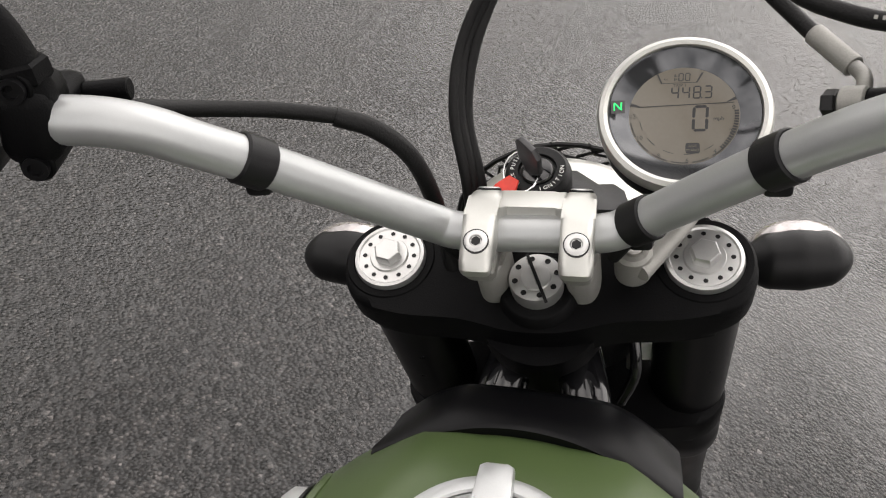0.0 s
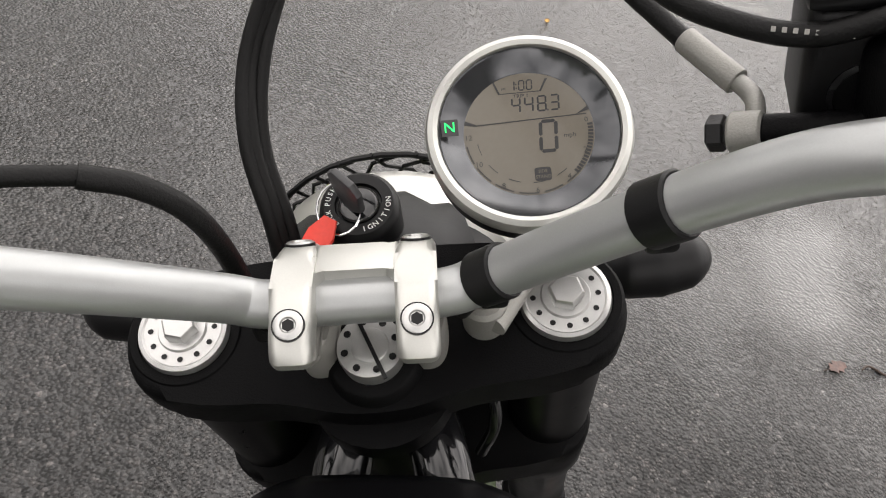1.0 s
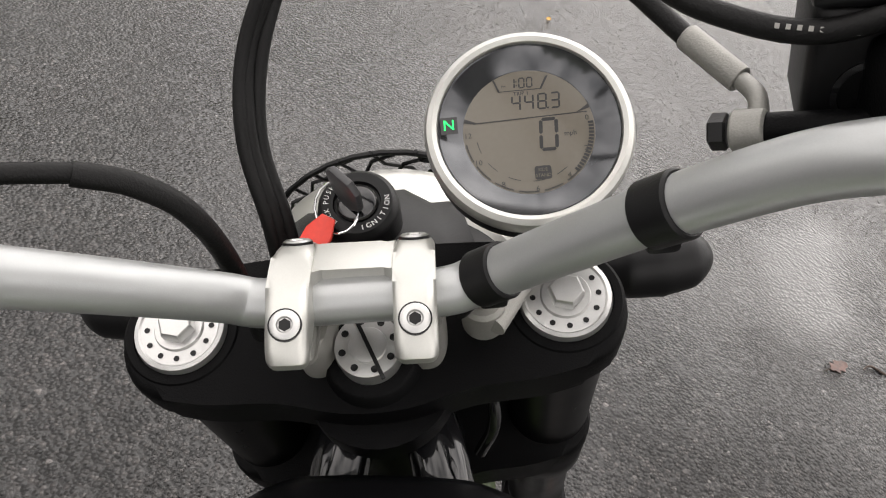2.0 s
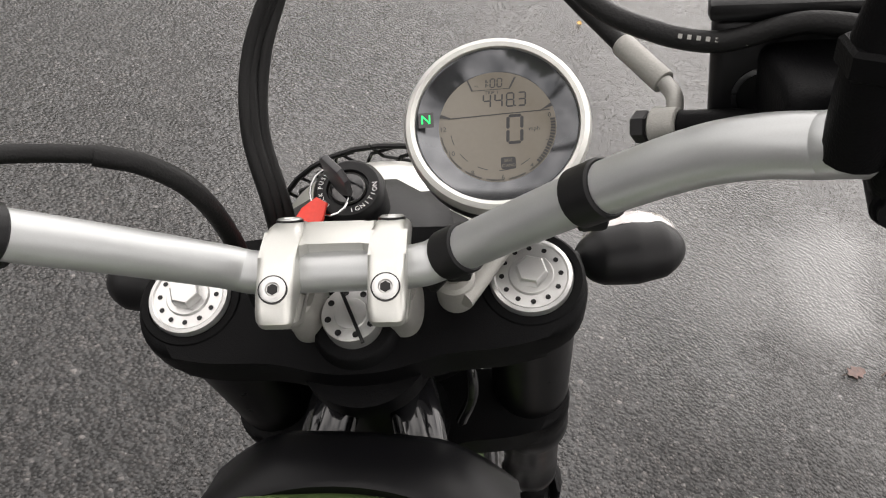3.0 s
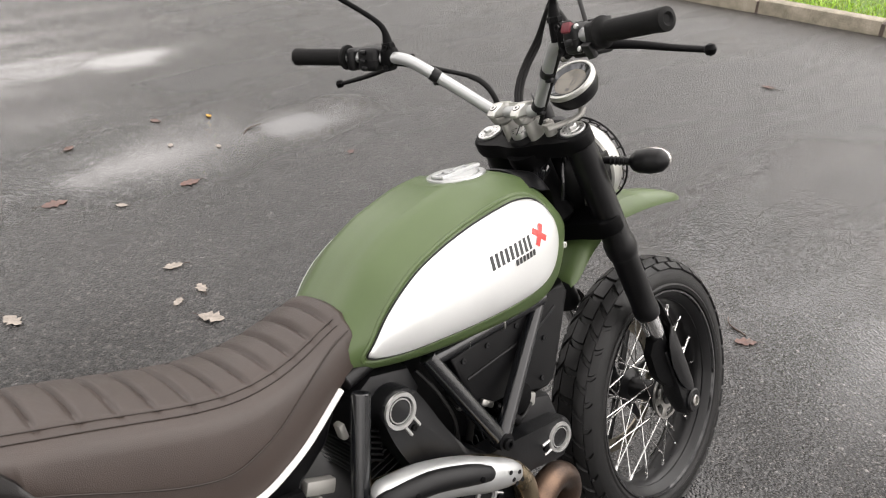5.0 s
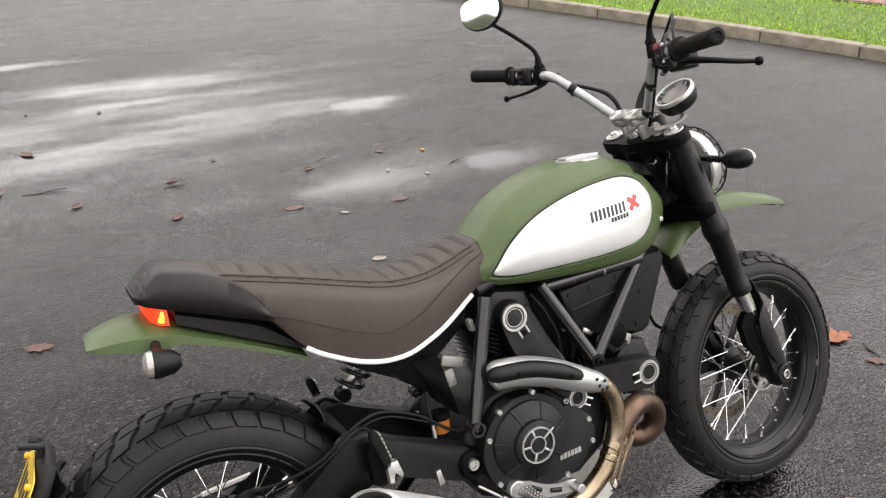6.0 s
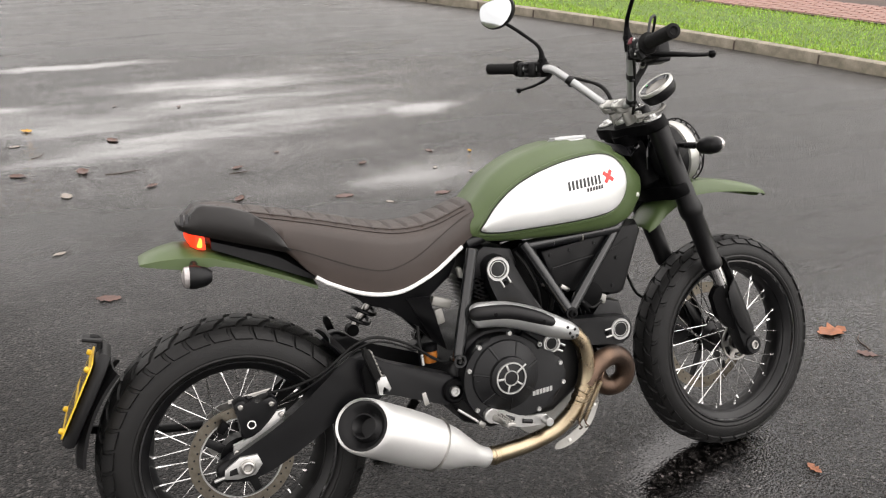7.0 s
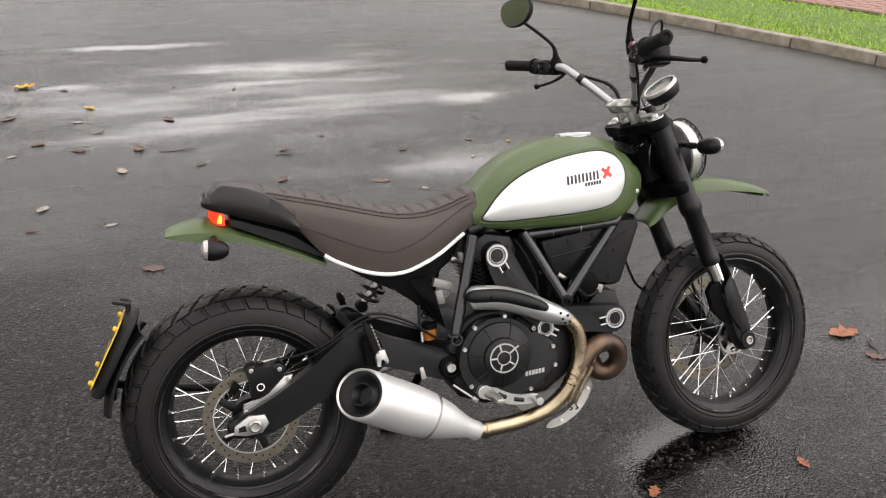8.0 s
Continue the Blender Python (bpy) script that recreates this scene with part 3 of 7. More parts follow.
outline = [(p.x, p.y) for p in curve_of([(x, z, 0) for x, z in PANEL], 4, True)]
PC = (0.88, 0.84)


def panel_bm(sgn, lift=0.0065):
    loops = []
    for k, d in ((1.0, 0.0005), (0.992, lift), (0.96, lift + 0.001), (0.8, lift + 0.0015), (0.6, lift + 0.002), (0.4, lift + 0.002), (0.2, lift + 0.002), (0.05, lift + 0.002)):
        loops.append([Vector((PC[0] + (x - PC[0]) * k, sgn * (tank_y(PC[0] + (x - PC[0]) * k, PC[1] + (z - PC[1]) * k) + d), PC[1] + (z - PC[1]) * k)) for x, z in outline])
    return loft(loops)


for sgn in (-1, 1):
    cover = part("tank_side_panel", panel_bm(sgn, 0.0065 if sgn < 0 else 0.0120), PANELM, bike, "white satin aluminium side panel", smooth=50)
    grow = [(PC[0] + (x - PC[0]) * 1.028, PC[1] + (z - PC[1]) * 1.075) for x, z in outline]
    rim = [Vector((x, sgn * (tank_y(x, z) - 0.0022), z)) for x, z in grow]
    part("panel_rim", tube(rim, 0.0044, 8, 1, True), GREEN, tank, "raised green rim")
    seal = [Vector((PC[0] + (x - PC[0]) * 1.006, sgn * (tank_y(x, z) + 0.0012), PC[1] + (z - PC[1]) * 1.012)) for x, z in outline]
    part("panel_seal", tube(seal, 0.0016, 6, 1, True), BLACK, tank, "thin black joint")
    part("screw", hex_bolt(axes((1.108, sgn * (tank_y(1.108, 0.803) - 0.001), 0.803), (1, 0, 0), (0, 0, -sgn), (0, sgn, 0)), 0.006, 0.004), SILVER, tank, "small silver screw")
    # badge: a dark strip of nine blocks with a shorter one of six below, and a red cross
    def on_panel(u, v, d):
        """u along the badge, v up, slanted a little with the tank."""
        x, z = 0.868 + u * 0.998 - v * 0.03, 0.8400 + v + u * 0.10
        return Vector((x, sgn * (tank_y(x, z) + d), z))

    def decal(shape, bm, d=0.0093 if sgn < 0 else 0.0148):
        bm.faces.new([bm.verts.new(on_panel(u, v, d)) for u, v in shape])

    for k in range(9):
        bm = bmesh.new()
        u = k * 0.0108
        decal([(u, 0.004), (u + 0.0068, 0.004), (u + 0.0084, 0.027), (u + 0.0018, 0.027)], bm)
        part("badge_block", bm, INK, cover, smooth=0)
    for k in range(6):
        bm = bmesh.new()
        u = 0.050 + k * 0.0083
        decal([(u, -0.009), (u + 0.0062, -0.009), (u + 0.0070, 0.001), (u + 0.0008, 0.001)], bm)
        part("badge_block", bm, INK, cover, smooth=0)
    bm = bmesh.new()
    cu, cv, arm, th = 0.1195, 0.0165, 0.0185, 0.0052
    for tilt in (48, -42):
        c, s = math.cos(radians(tilt)), math.sin(radians(tilt))
        decal([(cu + c * a - s * b, cv + s * a + c * b) for a, b in ((-arm, -th), (0, -th), (arm, -th), (arm, th), (0, th), (-arm, th))], bm, (0.0095 if sgn < 0 else 0.0150) + 0.0002 * (tilt > 0))
    part("cross_badge", bm, RED, cover, "red enamel cross", smooth=0)

# ---- filler cap: a cast silver ring with a hinged flap ----
CAP = axes((0.969, 0.000, 0.9605), (math.cos(radians(3.5)), math.sin(radians(3.5)), 0), (-math.sin(radians(3.5)), math.cos(radians(3.5)), 0), (0, 0, 1))
cap = part("filler_cap", lathe([(0, -0.02), (0.0535, -0.02), (0.0535, 0.004), (0.0525, 0.0062), (0.0490, 0.0076), (0.0440, 0.0072), (0.0428, 0.0060), (0.0422, 0.0020), (0.0414, 0.0020), (0.0408, 0.0072), (0.0390, 0.0082), (0.0345, 0.0084), (0.0330, 0.0072), (0.0, 0.0072)], CAP, 72), CAPM, bike, "cast silver filler cap", smooth=30)
part("cap_seal", lathe([(0.0532, -0.02), (0.0552, -0.02), (0.0552, 0.001), (0.0535, 0.0015)], CAP, 56), BLACK, cap)
flap = part("cap_flap", prism([(-0.040, -0.0145), (-0.040, 0.0145), (0.0, 0.0130), (0.036, 0.0105), (0.0545, 0.0095), (0.0560, 0.007), (0.0560, -0.007), (0.0545, -0.0095), (0.036, -0.0105), (0.0, -0.0130)], 0.004, CAP @ pose(0, 0, 0.0108), 0.0012), CAPM, cap, "hinged cast flap")
for sg in (-1, 1):
    part("flap_rail", prism([(-0.040, 0.0145 * sg), (0.0, 0.0130 * sg), (0.034, 0.0108 * sg), (0.034, 0.0080 * sg), (0.0, 0.0100 * sg), (-0.022, 0.0112 * sg), (-0.040, 0.0108 * sg)][::sg], 0.004, CAP @ pose(0, 0, 0.0140), 0.0009), CAPM, flap)
    part("hinge_ear", box((0.009, 0.006, 0.008), CAP @ pose(-0.0425, 0.0125 * sg, 0.0098), 0.0018), CAPM, cap)
part("flap_tongue", prism([(0.030, -0.0105), (0.030, 0.0105), (0.0545, 0.0092), (0.0565, 0.006), (0.0565, -0.006), (0.0545, -0.0092)], 0.006, CAP @ pose(0, 0, 0.0138, 0, 1, 0), 0.0014), CAPM, flap)
part("cap_hinge", rod(CAP @ Vector((-0.0435, -0.0095, 0.0108)), CAP @ Vector((-0.0435, 0.0095, 0.0108)), 0.0034, seg=16), CAPM, cap)
lock_block = part("cap_lock", prism(oval(-0.013, 0.0015, 0.0095, 0.0078, 28, 5), 0.006, CAP @ pose(0, 0, 0.0150), 0.0016), CAPM, cap, "raised lock with a small shutter")
part("lock_shutter", prism(oval(-0.0125, 0.0015, 0.0046, 0.0042, 20, 6), 0.001, CAP @ pose(0, 0, 0.0154), 0.0004), SMOKE, lock_block)
part("lock_tab", prism(oval(-0.0135, 0.0015, 0.0036, 0.0030, 20, 6), 0.001, CAP @ pose(0, 0, 0.0159), 0.0004), CAPM, lock_block)
# ---- black trim between tank and steering head ----
def trim_row(dx, dz, grow, level=None):
    out = []
    for k in range(25):
        y = -0.098 + 0.196 * k / 24
        t = abs(y) / 0.098
        x = 1.083 - (0.016 if level is None else 0.007) * t * t + dx
        top, low, wide, mid = tank_at(min(x, 1.12))
        z = mid + (top - mid) * max(0, 1 - (abs(y) * 0.94 / wide) ** 2.1) ** (1 / 2.1) + dz + 0.003 * math.cos(t * math.pi) - 0.0020 * t ** 3
        if level is not None:
            z = level - 0.030 * max(0.0, (t - 0.45) / 0.55) ** 1.7
        out.append(Vector((x, y * grow, z)))
    return out


part("tank_front_trim", loft([trim_row(-0.010, -0.012, 0.95), trim_row(-0.012, 0.004, 0.95), trim_row(-0.008, 0.008, 0.95), trim_row(0.010, 0, 0.94, 0.941), trim_row(0.027, 0, 0.92, 0.938), trim_row(0.034, 0, 0.91, 0.934), trim_row(0.038, 0, 0.90, 0.922), trim_row(0.040, 0, 0.94, 0.880), trim_row(0.02, 0, 0.95, 0.880)], ring=True, caps=True), TRIM, bike, "black moulded plastic trim", smooth=50)

# ---- seat ----
S_TOP = [(-0.075, 0.870), (-0.05, 0.889), (-0.020, 0.917), (0.02, 0.916), (0.122, 0.893), (0.237, 0.864), (0.30, 0.846), (0.37, 0.826), (0.43, 0.813), (0.50, 0.812), (0.56, 0.824), (0.61, 0.842), (0.65, 0.852)]
S_LOW = [(-0.06, 0.872), (0.0, 0.852), (0.10, 0.822), (0.155, 0.800), (0.215, 0.722), (0.262, 0.696), (0.318, 0.669), (0.376, 0.656), (0.428, 0.657), (0.514, 0.687), (0.586, 0.731), (0.65, 0.772)]
S_WIDE = [(-0.06, 0.082), (0.0, 0.100), (0.1, 0.118), (0.22, 0.130), (0.36, 0.136), (0.45, 0.130), (0.54, 0.112), (0.60, 0.100), (0.65, 0.094)]
RIBS = (0.615, 0.578, 0.54, 0.502, 0.462, 0.42, 0.376, 0.33, 0.285, 0.238, 0.19, 0.14, 0.09)


def seat_loop(x, n=14, crown=0.012):
    top, low, wide = eased(x, S_TOP), eased(x, S_LOW), eased(x, S_WIDE)
    deep = top - low
    edge = top - crown - 0.010
    dip = sum(math.exp(-((x - r) / 0.0042) ** 2) for r in RIBS)
    pts = []
    for k in range(n + 1):
        y = 0.70 * wide * (k / n)
        z = top - crown * (k / n) ** 2 - 0.0040 * dip * (1 - (k / n) ** 6) + 0.0025 * (1 - dip)
        pts.append((y, z))
    for q, w in ((0.0, 0.80), (0.3, 0.885), (0.7, 0.955)):
        pts.append((w * wide, edge - 0.02 * q))
    for q in (0.12, 0.3, 0.45, 0.6, 0.75, 0.9, 1.0):
        bulge = 0.97 + 0.045 * math.sin(q * math.pi * 0.9) if deep > 0.09 else 0.985
        pts.append((bulge * wide, edge - 0.014 - (edge - 0.014 - low) * q))
    right = [Vector((x, -y, z)) for y, z in reversed(pts)]
    left = [Vector((x, y, z)) for y, z in pts[1:]]
    return right + left


n_s = 226
seat_x = [-0.036 + (0.638 + 0.036) * k / n_s for k in range(n_s + 1)]
seat_loops = [seat_loop(x) for x in seat_x]
c0 = Vector((0.655, 0, 0.80))
seat_loops.append([Vector((0.648, p.y * 0.94, c0.z + (p.z - c0.z) * 0.88)) for p in seat_loops[-1]])
c1 = Vector((-0.04, 0, 0.876))
seat_loops.insert(0, [Vector((-0.044, p.y * 0.85, c1.z + (p.z - c1.z) * 0.75)) for p in seat_loops[0]])
seat = part("seat", loft(seat_loops), LEATHER, bike, "brown ribbed leatherette seat", smooth=70)


def seat_side(x, z, d=0.001):
    wide, top, low = eased(x, S_WIDE), eased(x, S_TOP), eased(x, S_LOW)
    edge = top - 0.036
    q = min(1, max(0, (edge - z) / max(0.02, edge - low)))
    return wide * (0.972 + 0.045 * math.sin(q * math.pi * 0.9) if top - low > 0.09 else 0.985) + d


for sgn in (-1, 1):
    part("seat_trim", tube([(x, sgn * (eased(x, S_WIDE) * 1.0 + 0.001), eased(x, S_LOW) - 0.002) for x in np.linspace(0.218, 0.596, 26)], 0.0052, 10, 2), WHITE, seat, "silvery white piping along the lower edge")
    seam = [(0.632, 0.818), (0.596, 0.803), (0.53, 0.766), (0.478, 0.737), (0.43, 0.720), (0.386, 0.713), (0.33, 0.727), (0.27, 0.752), (0.2, 0.785), (0.155, 0.803)]
    part("side_seam", tube([(x, sgn * seat_side(x, z), z) for x, z in seam], 0.0013, 6, 5), THREAD, seat, "stitched side seam")
    for dw in (0.72, 0.80):
        part("top_stitching", tube([(x, sgn * dw * eased(x, S_WIDE), eased(x, S_TOP) - (0.0125 if dw < 0.75 else 0.0215) + 0.0006) for x in np.linspace(0.08, 0.625, 30)], 0.0011, 6, 2), THREAD, seat, "double stitching along the top edge")
# darker cover round the tail of the seat
C_UP = [(-0.062, 0.880), (-0.05, 0.889), (-0.022, 0.914), (-0.010, 0.917), (0.045, 0.906), (0.09, 0.889), (0.124, 0.863), (0.149, 0.830), (0.170, 0.791)]
C_LOW = [(-0.062, 0.870), (-0.047, 0.861), (0.0, 0.846), (0.10, 0.812), (0.17, 0.788)]


def cover_loop(x, k=1.0):
    up, low, wide = interp(x, C_UP), interp(x, C_LOW), eased(x, S_WIDE) * k + 0.004
    arc = [(wide * 0.93, low - 0.004), (wide, low + 0.008), (wide * 1.0, (up + low) / 2), (wide * 0.985, up - 0.004), (wide * 0.95, up)]
    return [Vector((x, -y, z)) for y, z in arc] + [Vector((x, y, z)) for y, z in reversed(arc)]


tail_cover = part("seat_tail_cover", loft([cover_loop(-0.066, 0.84), cover_loop(-0.063, 0.93)] + [cover_loop(x) for x in np.linspace(-0.056, 0.169, 34)]), LEATHER_D, bike, "dark brown cover round the seat tail", smooth=50)
for k in range(3):
    part("cover_mark", prism([(0, 0), (0.007, 0), (0.009, 0.022), (0.002, 0.022)], 0.001, side(-(eased(-0.04, S_WIDE) + 0.0035)) @ pose(-0.062 + k * 0.011, 0.880, 0)), INK, tail_cover, "embossed grey mark shown as a bar")

# ---- tail: green rear mudguard, lamp, indicators ----
def tail_loop(x, top, low, wide):
    arc = [(wide, low), (wide, low + (top - low) * 0.55), (wide * 0.8, top - 0.003), (wide * 0.4, top + 0.006), (0, top + 0.008)]
    right = [Vector((x, -y, z)) for y, z in arc]
    left = [Vector((x, y, z)) for y, z in reversed(arc[:-1])]
    return right + left


TAIL_ROWS = [(-0.160, 0.803, 0.798, 0.068), (-0.152, 0.808, 0.796, 0.076), (-0.138, 0.813, 0.793, 0.081), (-0.115, 0.820, 0.788, 0.085), (-0.08, 0.826, 0.781, 0.090), (-0.036, 0.822, 0.777, 0.092), (0.0, 0.811, 0.777, 0.092), (0.02, 0.799, 0.772, 0.093), (0.05, 0.786, 0.764, 0.094), (0.10, 0.764, 0.744, 0.096), (0.16, 0.736, 0.719, 0.099), (0.225, 0.704, 0.688, 0.102)]
rear_guard = part("rear_mudguard", loft([tail_loop(*r) for r in TAIL_ROWS]), GREEN, bike, "matt green rear mudguard", smooth=45)
under_rows = [tail_loop(x, interp(x, [(-0.0, 0.848), (0.146, 0.803), (0.225, 0.722)]), interp(x, [(0.0, 0.815), (0.225, 0.708)]), 0.088) for x in np.linspace(-0.002, 0.235, 10)]
part("tail_frame_cover", loft(under_rows), PLASTIC, bike, "black plastic under the seat")
lamp = part("tail_lamp", loft([[Vector((x, sy * w, z)) for sy, z in ((-1, lo), (-1, hi), (1, hi), (1, lo))] for x, w, lo, hi in ((-0.051, 0.040, 0.838, 0.862), (-0.045, 0.062, 0.826, 0.862), (-0.030, 0.080, 0.818, 0.855), (-0.014, 0.084, 0.816, 0.847))]), TAIL, bike, "lit red tail lamp")
part("lamp_bulb", box((0.013, 0.1650, 0.024), pose(-0.023, 0, 0.833, 0, 22, 0), 0.003), TAILHOT, lamp)
for sgn in (-1, 1):
    stalk = part("rear_indicator", lathe([(0, -0.036), (0.012, -0.034), (0.021, -0.022), (0.026, 0.0), (0.026, 0.014), (0, 0.014)], axes((-0.048, sgn * 0.150, 0.768), (0, 1, 0), (0, 0, -1), (-1, 0, 0)) @ pose(0, 0, 0, 6), 28), PLASTIC, bike, "black rear indicator")
    part("lens", lathe([(0.025, 0.014), (0.0235, 0.024), (0.015, 0.030), (0, 0.031)], axes((-0.048, sgn * 0.150, 0.768), (0, 1, 0), (0, 0, -1), (-1, 0, 0)) @ pose(0, 0, 0, 6), 28), LENS, stalk, "pale clear lens")
    part("arm", rod((-0.045, sgn * 0.08, 0.79), (-0.05, sgn * 0.142, 0.780), 0.009), PLASTIC, stalk)


# ---- wheels ----
def tyre_profile(outer, rim, wide, n=20):
    """(radius, across) from one bead over the crown to the other."""
    pts = [(rim + 0.004, -wide * 0.36), (rim + 0.012, -wide * 0.43)]
    for k in range(n + 1):
        a = math.pi * (k / n)
        c, s = math.cos(a), math.sin(a)
        pts.append((rim + 0.03 + (outer - rim - 0.03) * s ** 0.9, -wide / 2 * math.copysign(abs(c) ** 0.8, c)))
    return pts + [(rim + 0.012, wide * 0.43), (rim + 0.004, wide * 0.36)]


def wheel(tag, centre, outer, rim_r, wide, spokes, m, block, rows):
    w = m @ Matrix.Translation(centre) @ axes((0, 0, 0), (1, 0, 0), (0, 0, 1), (0, -1, 0))
    rw = wide * 0.40
    rim = part(tag + "_wheel", lathe([(rim_r + 0.012, -rw - 0.004), (rim_r + 0.010, -rw + 0.004), (rim_r - 0.006, -rw + 0.010), (rim_r - 0.018, -rw * 0.45), (rim_r - 0.022, 0), (rim_r - 0.018, rw * 0.45), (rim_r - 0.006, rw - 0.010), (rim_r + 0.010, rw - 0.004), (rim_r + 0.012, rw + 0.004), (rim_r + 0.004, rw + 0.002), (rim_r - 0.010, rw - 0.012), (rim_r - 0.014, 0), (rim_r - 0.010, -rw + 0.012), (rim_r + 0.004, -rw - 0.002)], w, 72, closed=True), BLACK, bike, "black wire-spoked %s wheel" % tag)
    prof = tyre_profile(outer - 0.006, rim_r, wide)
    tyre = part("tyre", lathe(prof, w, 84), RUBBER, rim, "worn black tyre")
    for sg in (-1, 1):
        part("sidewall_ring", lathe([(rim_r + 0.014, sg * wide * 0.436), (rim_r + 0.017, sg * (wide * 0.46 + 0.003)), (rim_r + 0.024, sg * (wide * 0.486 + 0.003)), (rim_r + 0.029, sg * wide * 0.49)], w, 72), RUBBER, tyre)
        part("rim_lip", lathe([(rim_r + 0.0135, sg * (rw + 0.005)), (rim_r + 0.0125, sg * (rw + 0.008)), (rim_r + 0.0085, sg * (rw + 0.008)), (rim_r + 0.006, sg * (rw + 0.002))], w, 72), BEZEL, rim)

    def on_tyre(ang, across, lift):
        """across: -1 to 1 over the crown."""
        a = math.pi * (0.5 + across * 0.5)
        c, s = math.cos(a), math.sin(a)
        r = rim_r + 0.03 + (outer - 0.006 - rim_r - 0.03 + lift) * max(0.0, s) ** 0.9
        return w @ Vector((r * math.cos(ang), r * math.sin(ang), -(wide / 2 + lift * abs(c)) * math.copysign(abs(c) ** 0.8, c)))

    bm = bmesh.new()
    count = block
    for k in range(count):
        for a0, a1, skew, size, shift in rows:
            base = 2 * math.pi * (k + shift) / count
            span = 2 * math.pi / count * size
            for sg in ((1, -1) if abs(a0 + a1) > 1e-3 else (1,)):
                b0 = base + (0.5 * 2 * math.pi / count if sg < 0 else 0)
                grid_lo, grid_hi = [], []
                for q in (0, 0.33, 0.67, 1):
                    ac = sg * (a0 + (a1 - a0) * q)
                    s0 = b0 + skew * (q - 0.5) * span
                    bend = 0.09 * span * math.sin(q * math.pi)
                    pinch = 0.24 * span * max(0.0, q - 0.6) / 0.4 if a1 > 0.9 else 0.0
                    grid_lo.append([on_tyre(s0 + bend + pinch, ac, 0.0), on_tyre(s0 + span + bend * 0.6 - pinch, ac, 0.0)])
                    grid_hi.append([on_tyre(s0 + bend + pinch + 0.05 * span, ac, 0.0055), on_tyre(s0 + span * 0.95 + bend * 0.6 - pinch, ac, 0.0055)])
                lo = [[bm.verts.new(p) for p in r] for r in grid_lo]
                hi = [[bm.verts.new(p) for p in r] for r in grid_hi]
                for i in range(3):
                    bm.faces.new((hi[i][0], hi[i][1], hi[i + 1][1], hi[i + 1][0]))
                    bm.faces.new((lo[i][0], lo[i + 1][0], hi[i + 1][0], hi[i][0]))
                    bm.faces.new((lo[i][1], hi[i][1], hi[i + 1][1], lo[i + 1][1]))
                bm.faces.new((lo[0][0], hi[0][0], hi[0][1], lo[0][1]))
                bm.faces.new((lo[3][0], lo[3][1], hi[3][1], hi[3][0]))
    part("tread", bm, RUBBER, rim, "chunky block tread", smooth=30)
    # hub
    part("hub", lathe([(0, -0.062), (0.022, -0.062), (0.024, -0.05), (0.046, -0.046), (0.046, -0.038), (0.026, -0.03), (0.024, 0.03), (0.046, 0.038), (0.046, 0.046), (0.024, 0.05), (0.022, 0.062), (0, 0.062)], w, 36), BLACK, rim, "black hub")
    # spokes, laced in crossing pairs
    spoke_me = nipple_me = None
    for k in range(spokes):
        s = 1 if k % 2 else -1
        lace = 1 if (k // 2) % 2 else -1
        a_out = 2 * math.pi * (k + 0.5) / spokes
        a_in = a_out + lace * 0.95
        p0 = Vector((0.042 * math.cos(a_in), 0.042 * math.sin(a_in), s * 0.042))
        p1 = Vector(((rim_r - 0.016) * math.cos(a_out), (rim_r - 0.016) * math.sin(a_out), s * rw * 0.22))
        mm, length = between(w @ p0, w @ p1)
        if spoke_me is None:
            first = part("spoke", lathe([(0, 0), (0.00185, 0), (0.00185, 1), (0, 1)], None, 7), SPOKEM, rim, "bright metal spoke")
            spoke_me, ob = first.data, first
            nip = part("spoke_nipple", lathe([(0, 0), (0.0034, 0), (0.0034, 0.014), (0.0046, 0.016), (0, 0.016)], None, 6), SPOKEM, rim)
            nipple_me = nip.data
        else:
            ob, nip = new("spoke", spoke_me), new("spoke_nipple", nipple_me)
            ob.parent = nip.parent = rim
            tagged(ob, "bright metal spoke")
        ob.matrix_local = mm @ Matrix.Diagonal((1, 1, length, 1))
        nip.matrix_local = mm @ Matrix.Translation((0, 0, length - 0.016))
    return rim, w


F_ROWS = ((-0.13, 0.13, 0.2, 0.84, 0.0), (0.16, 0.41, 0.45, 0.84, 0.5), (0.44, 0.64, -0.2, 0.88, 0.05))
R_ROWS = ((-0.10, 0.10, 0.2, 0.82, 0.0), (0.14, 0.39, 0.6, 0.76, 0.45), (0.43, 0.70, -0.2, 0.88, 0.0))
front_wheel, FW = wheel("front", F_AXLE, 0.318, 0.229, 0.112, 36, STEER, 34, F_ROWS)
rear_wheel, RW = wheel("rear", R_AXLE, 0.324, 0.216, 0.182, 36, Matrix(), 37, R_ROWS)


def disc_bm(r_out, r_in, thick, w, z):
    return lathe([(r_in, z), (r_out, z), (r_out, z + thick), (r_in, z + thick)], w, 72, closed=True)


# rear brake disc on the right, with its carrier and drilled holes
rear_disc = part("brake_disc", disc_bm(0.1225, 0.098, 0.005, RW, 0.085), DISC, rear_wheel, "drilled steel brake disc")
bm = bmesh.new()
for k in range(40):
    a = 2 * math.pi * k / 40
    r = 0.103 + 0.0055 * (k % 3)
    lathe([(0, 0.0902), (0.0026, 0.0904)], RW @ Matrix.Translation((r * math.cos(a), r * math.sin(a), 0)), 8, bm)
part("disc_drilling", bm, BLACK, rear_wheel)
part("disc_rim", lathe([(0.094, 0.0855), (0.097, 0.0855), (0.097, 0.0915), (0.094, 0.0915)], RW, 64, closed=True), ALLOY, rear_wheel)
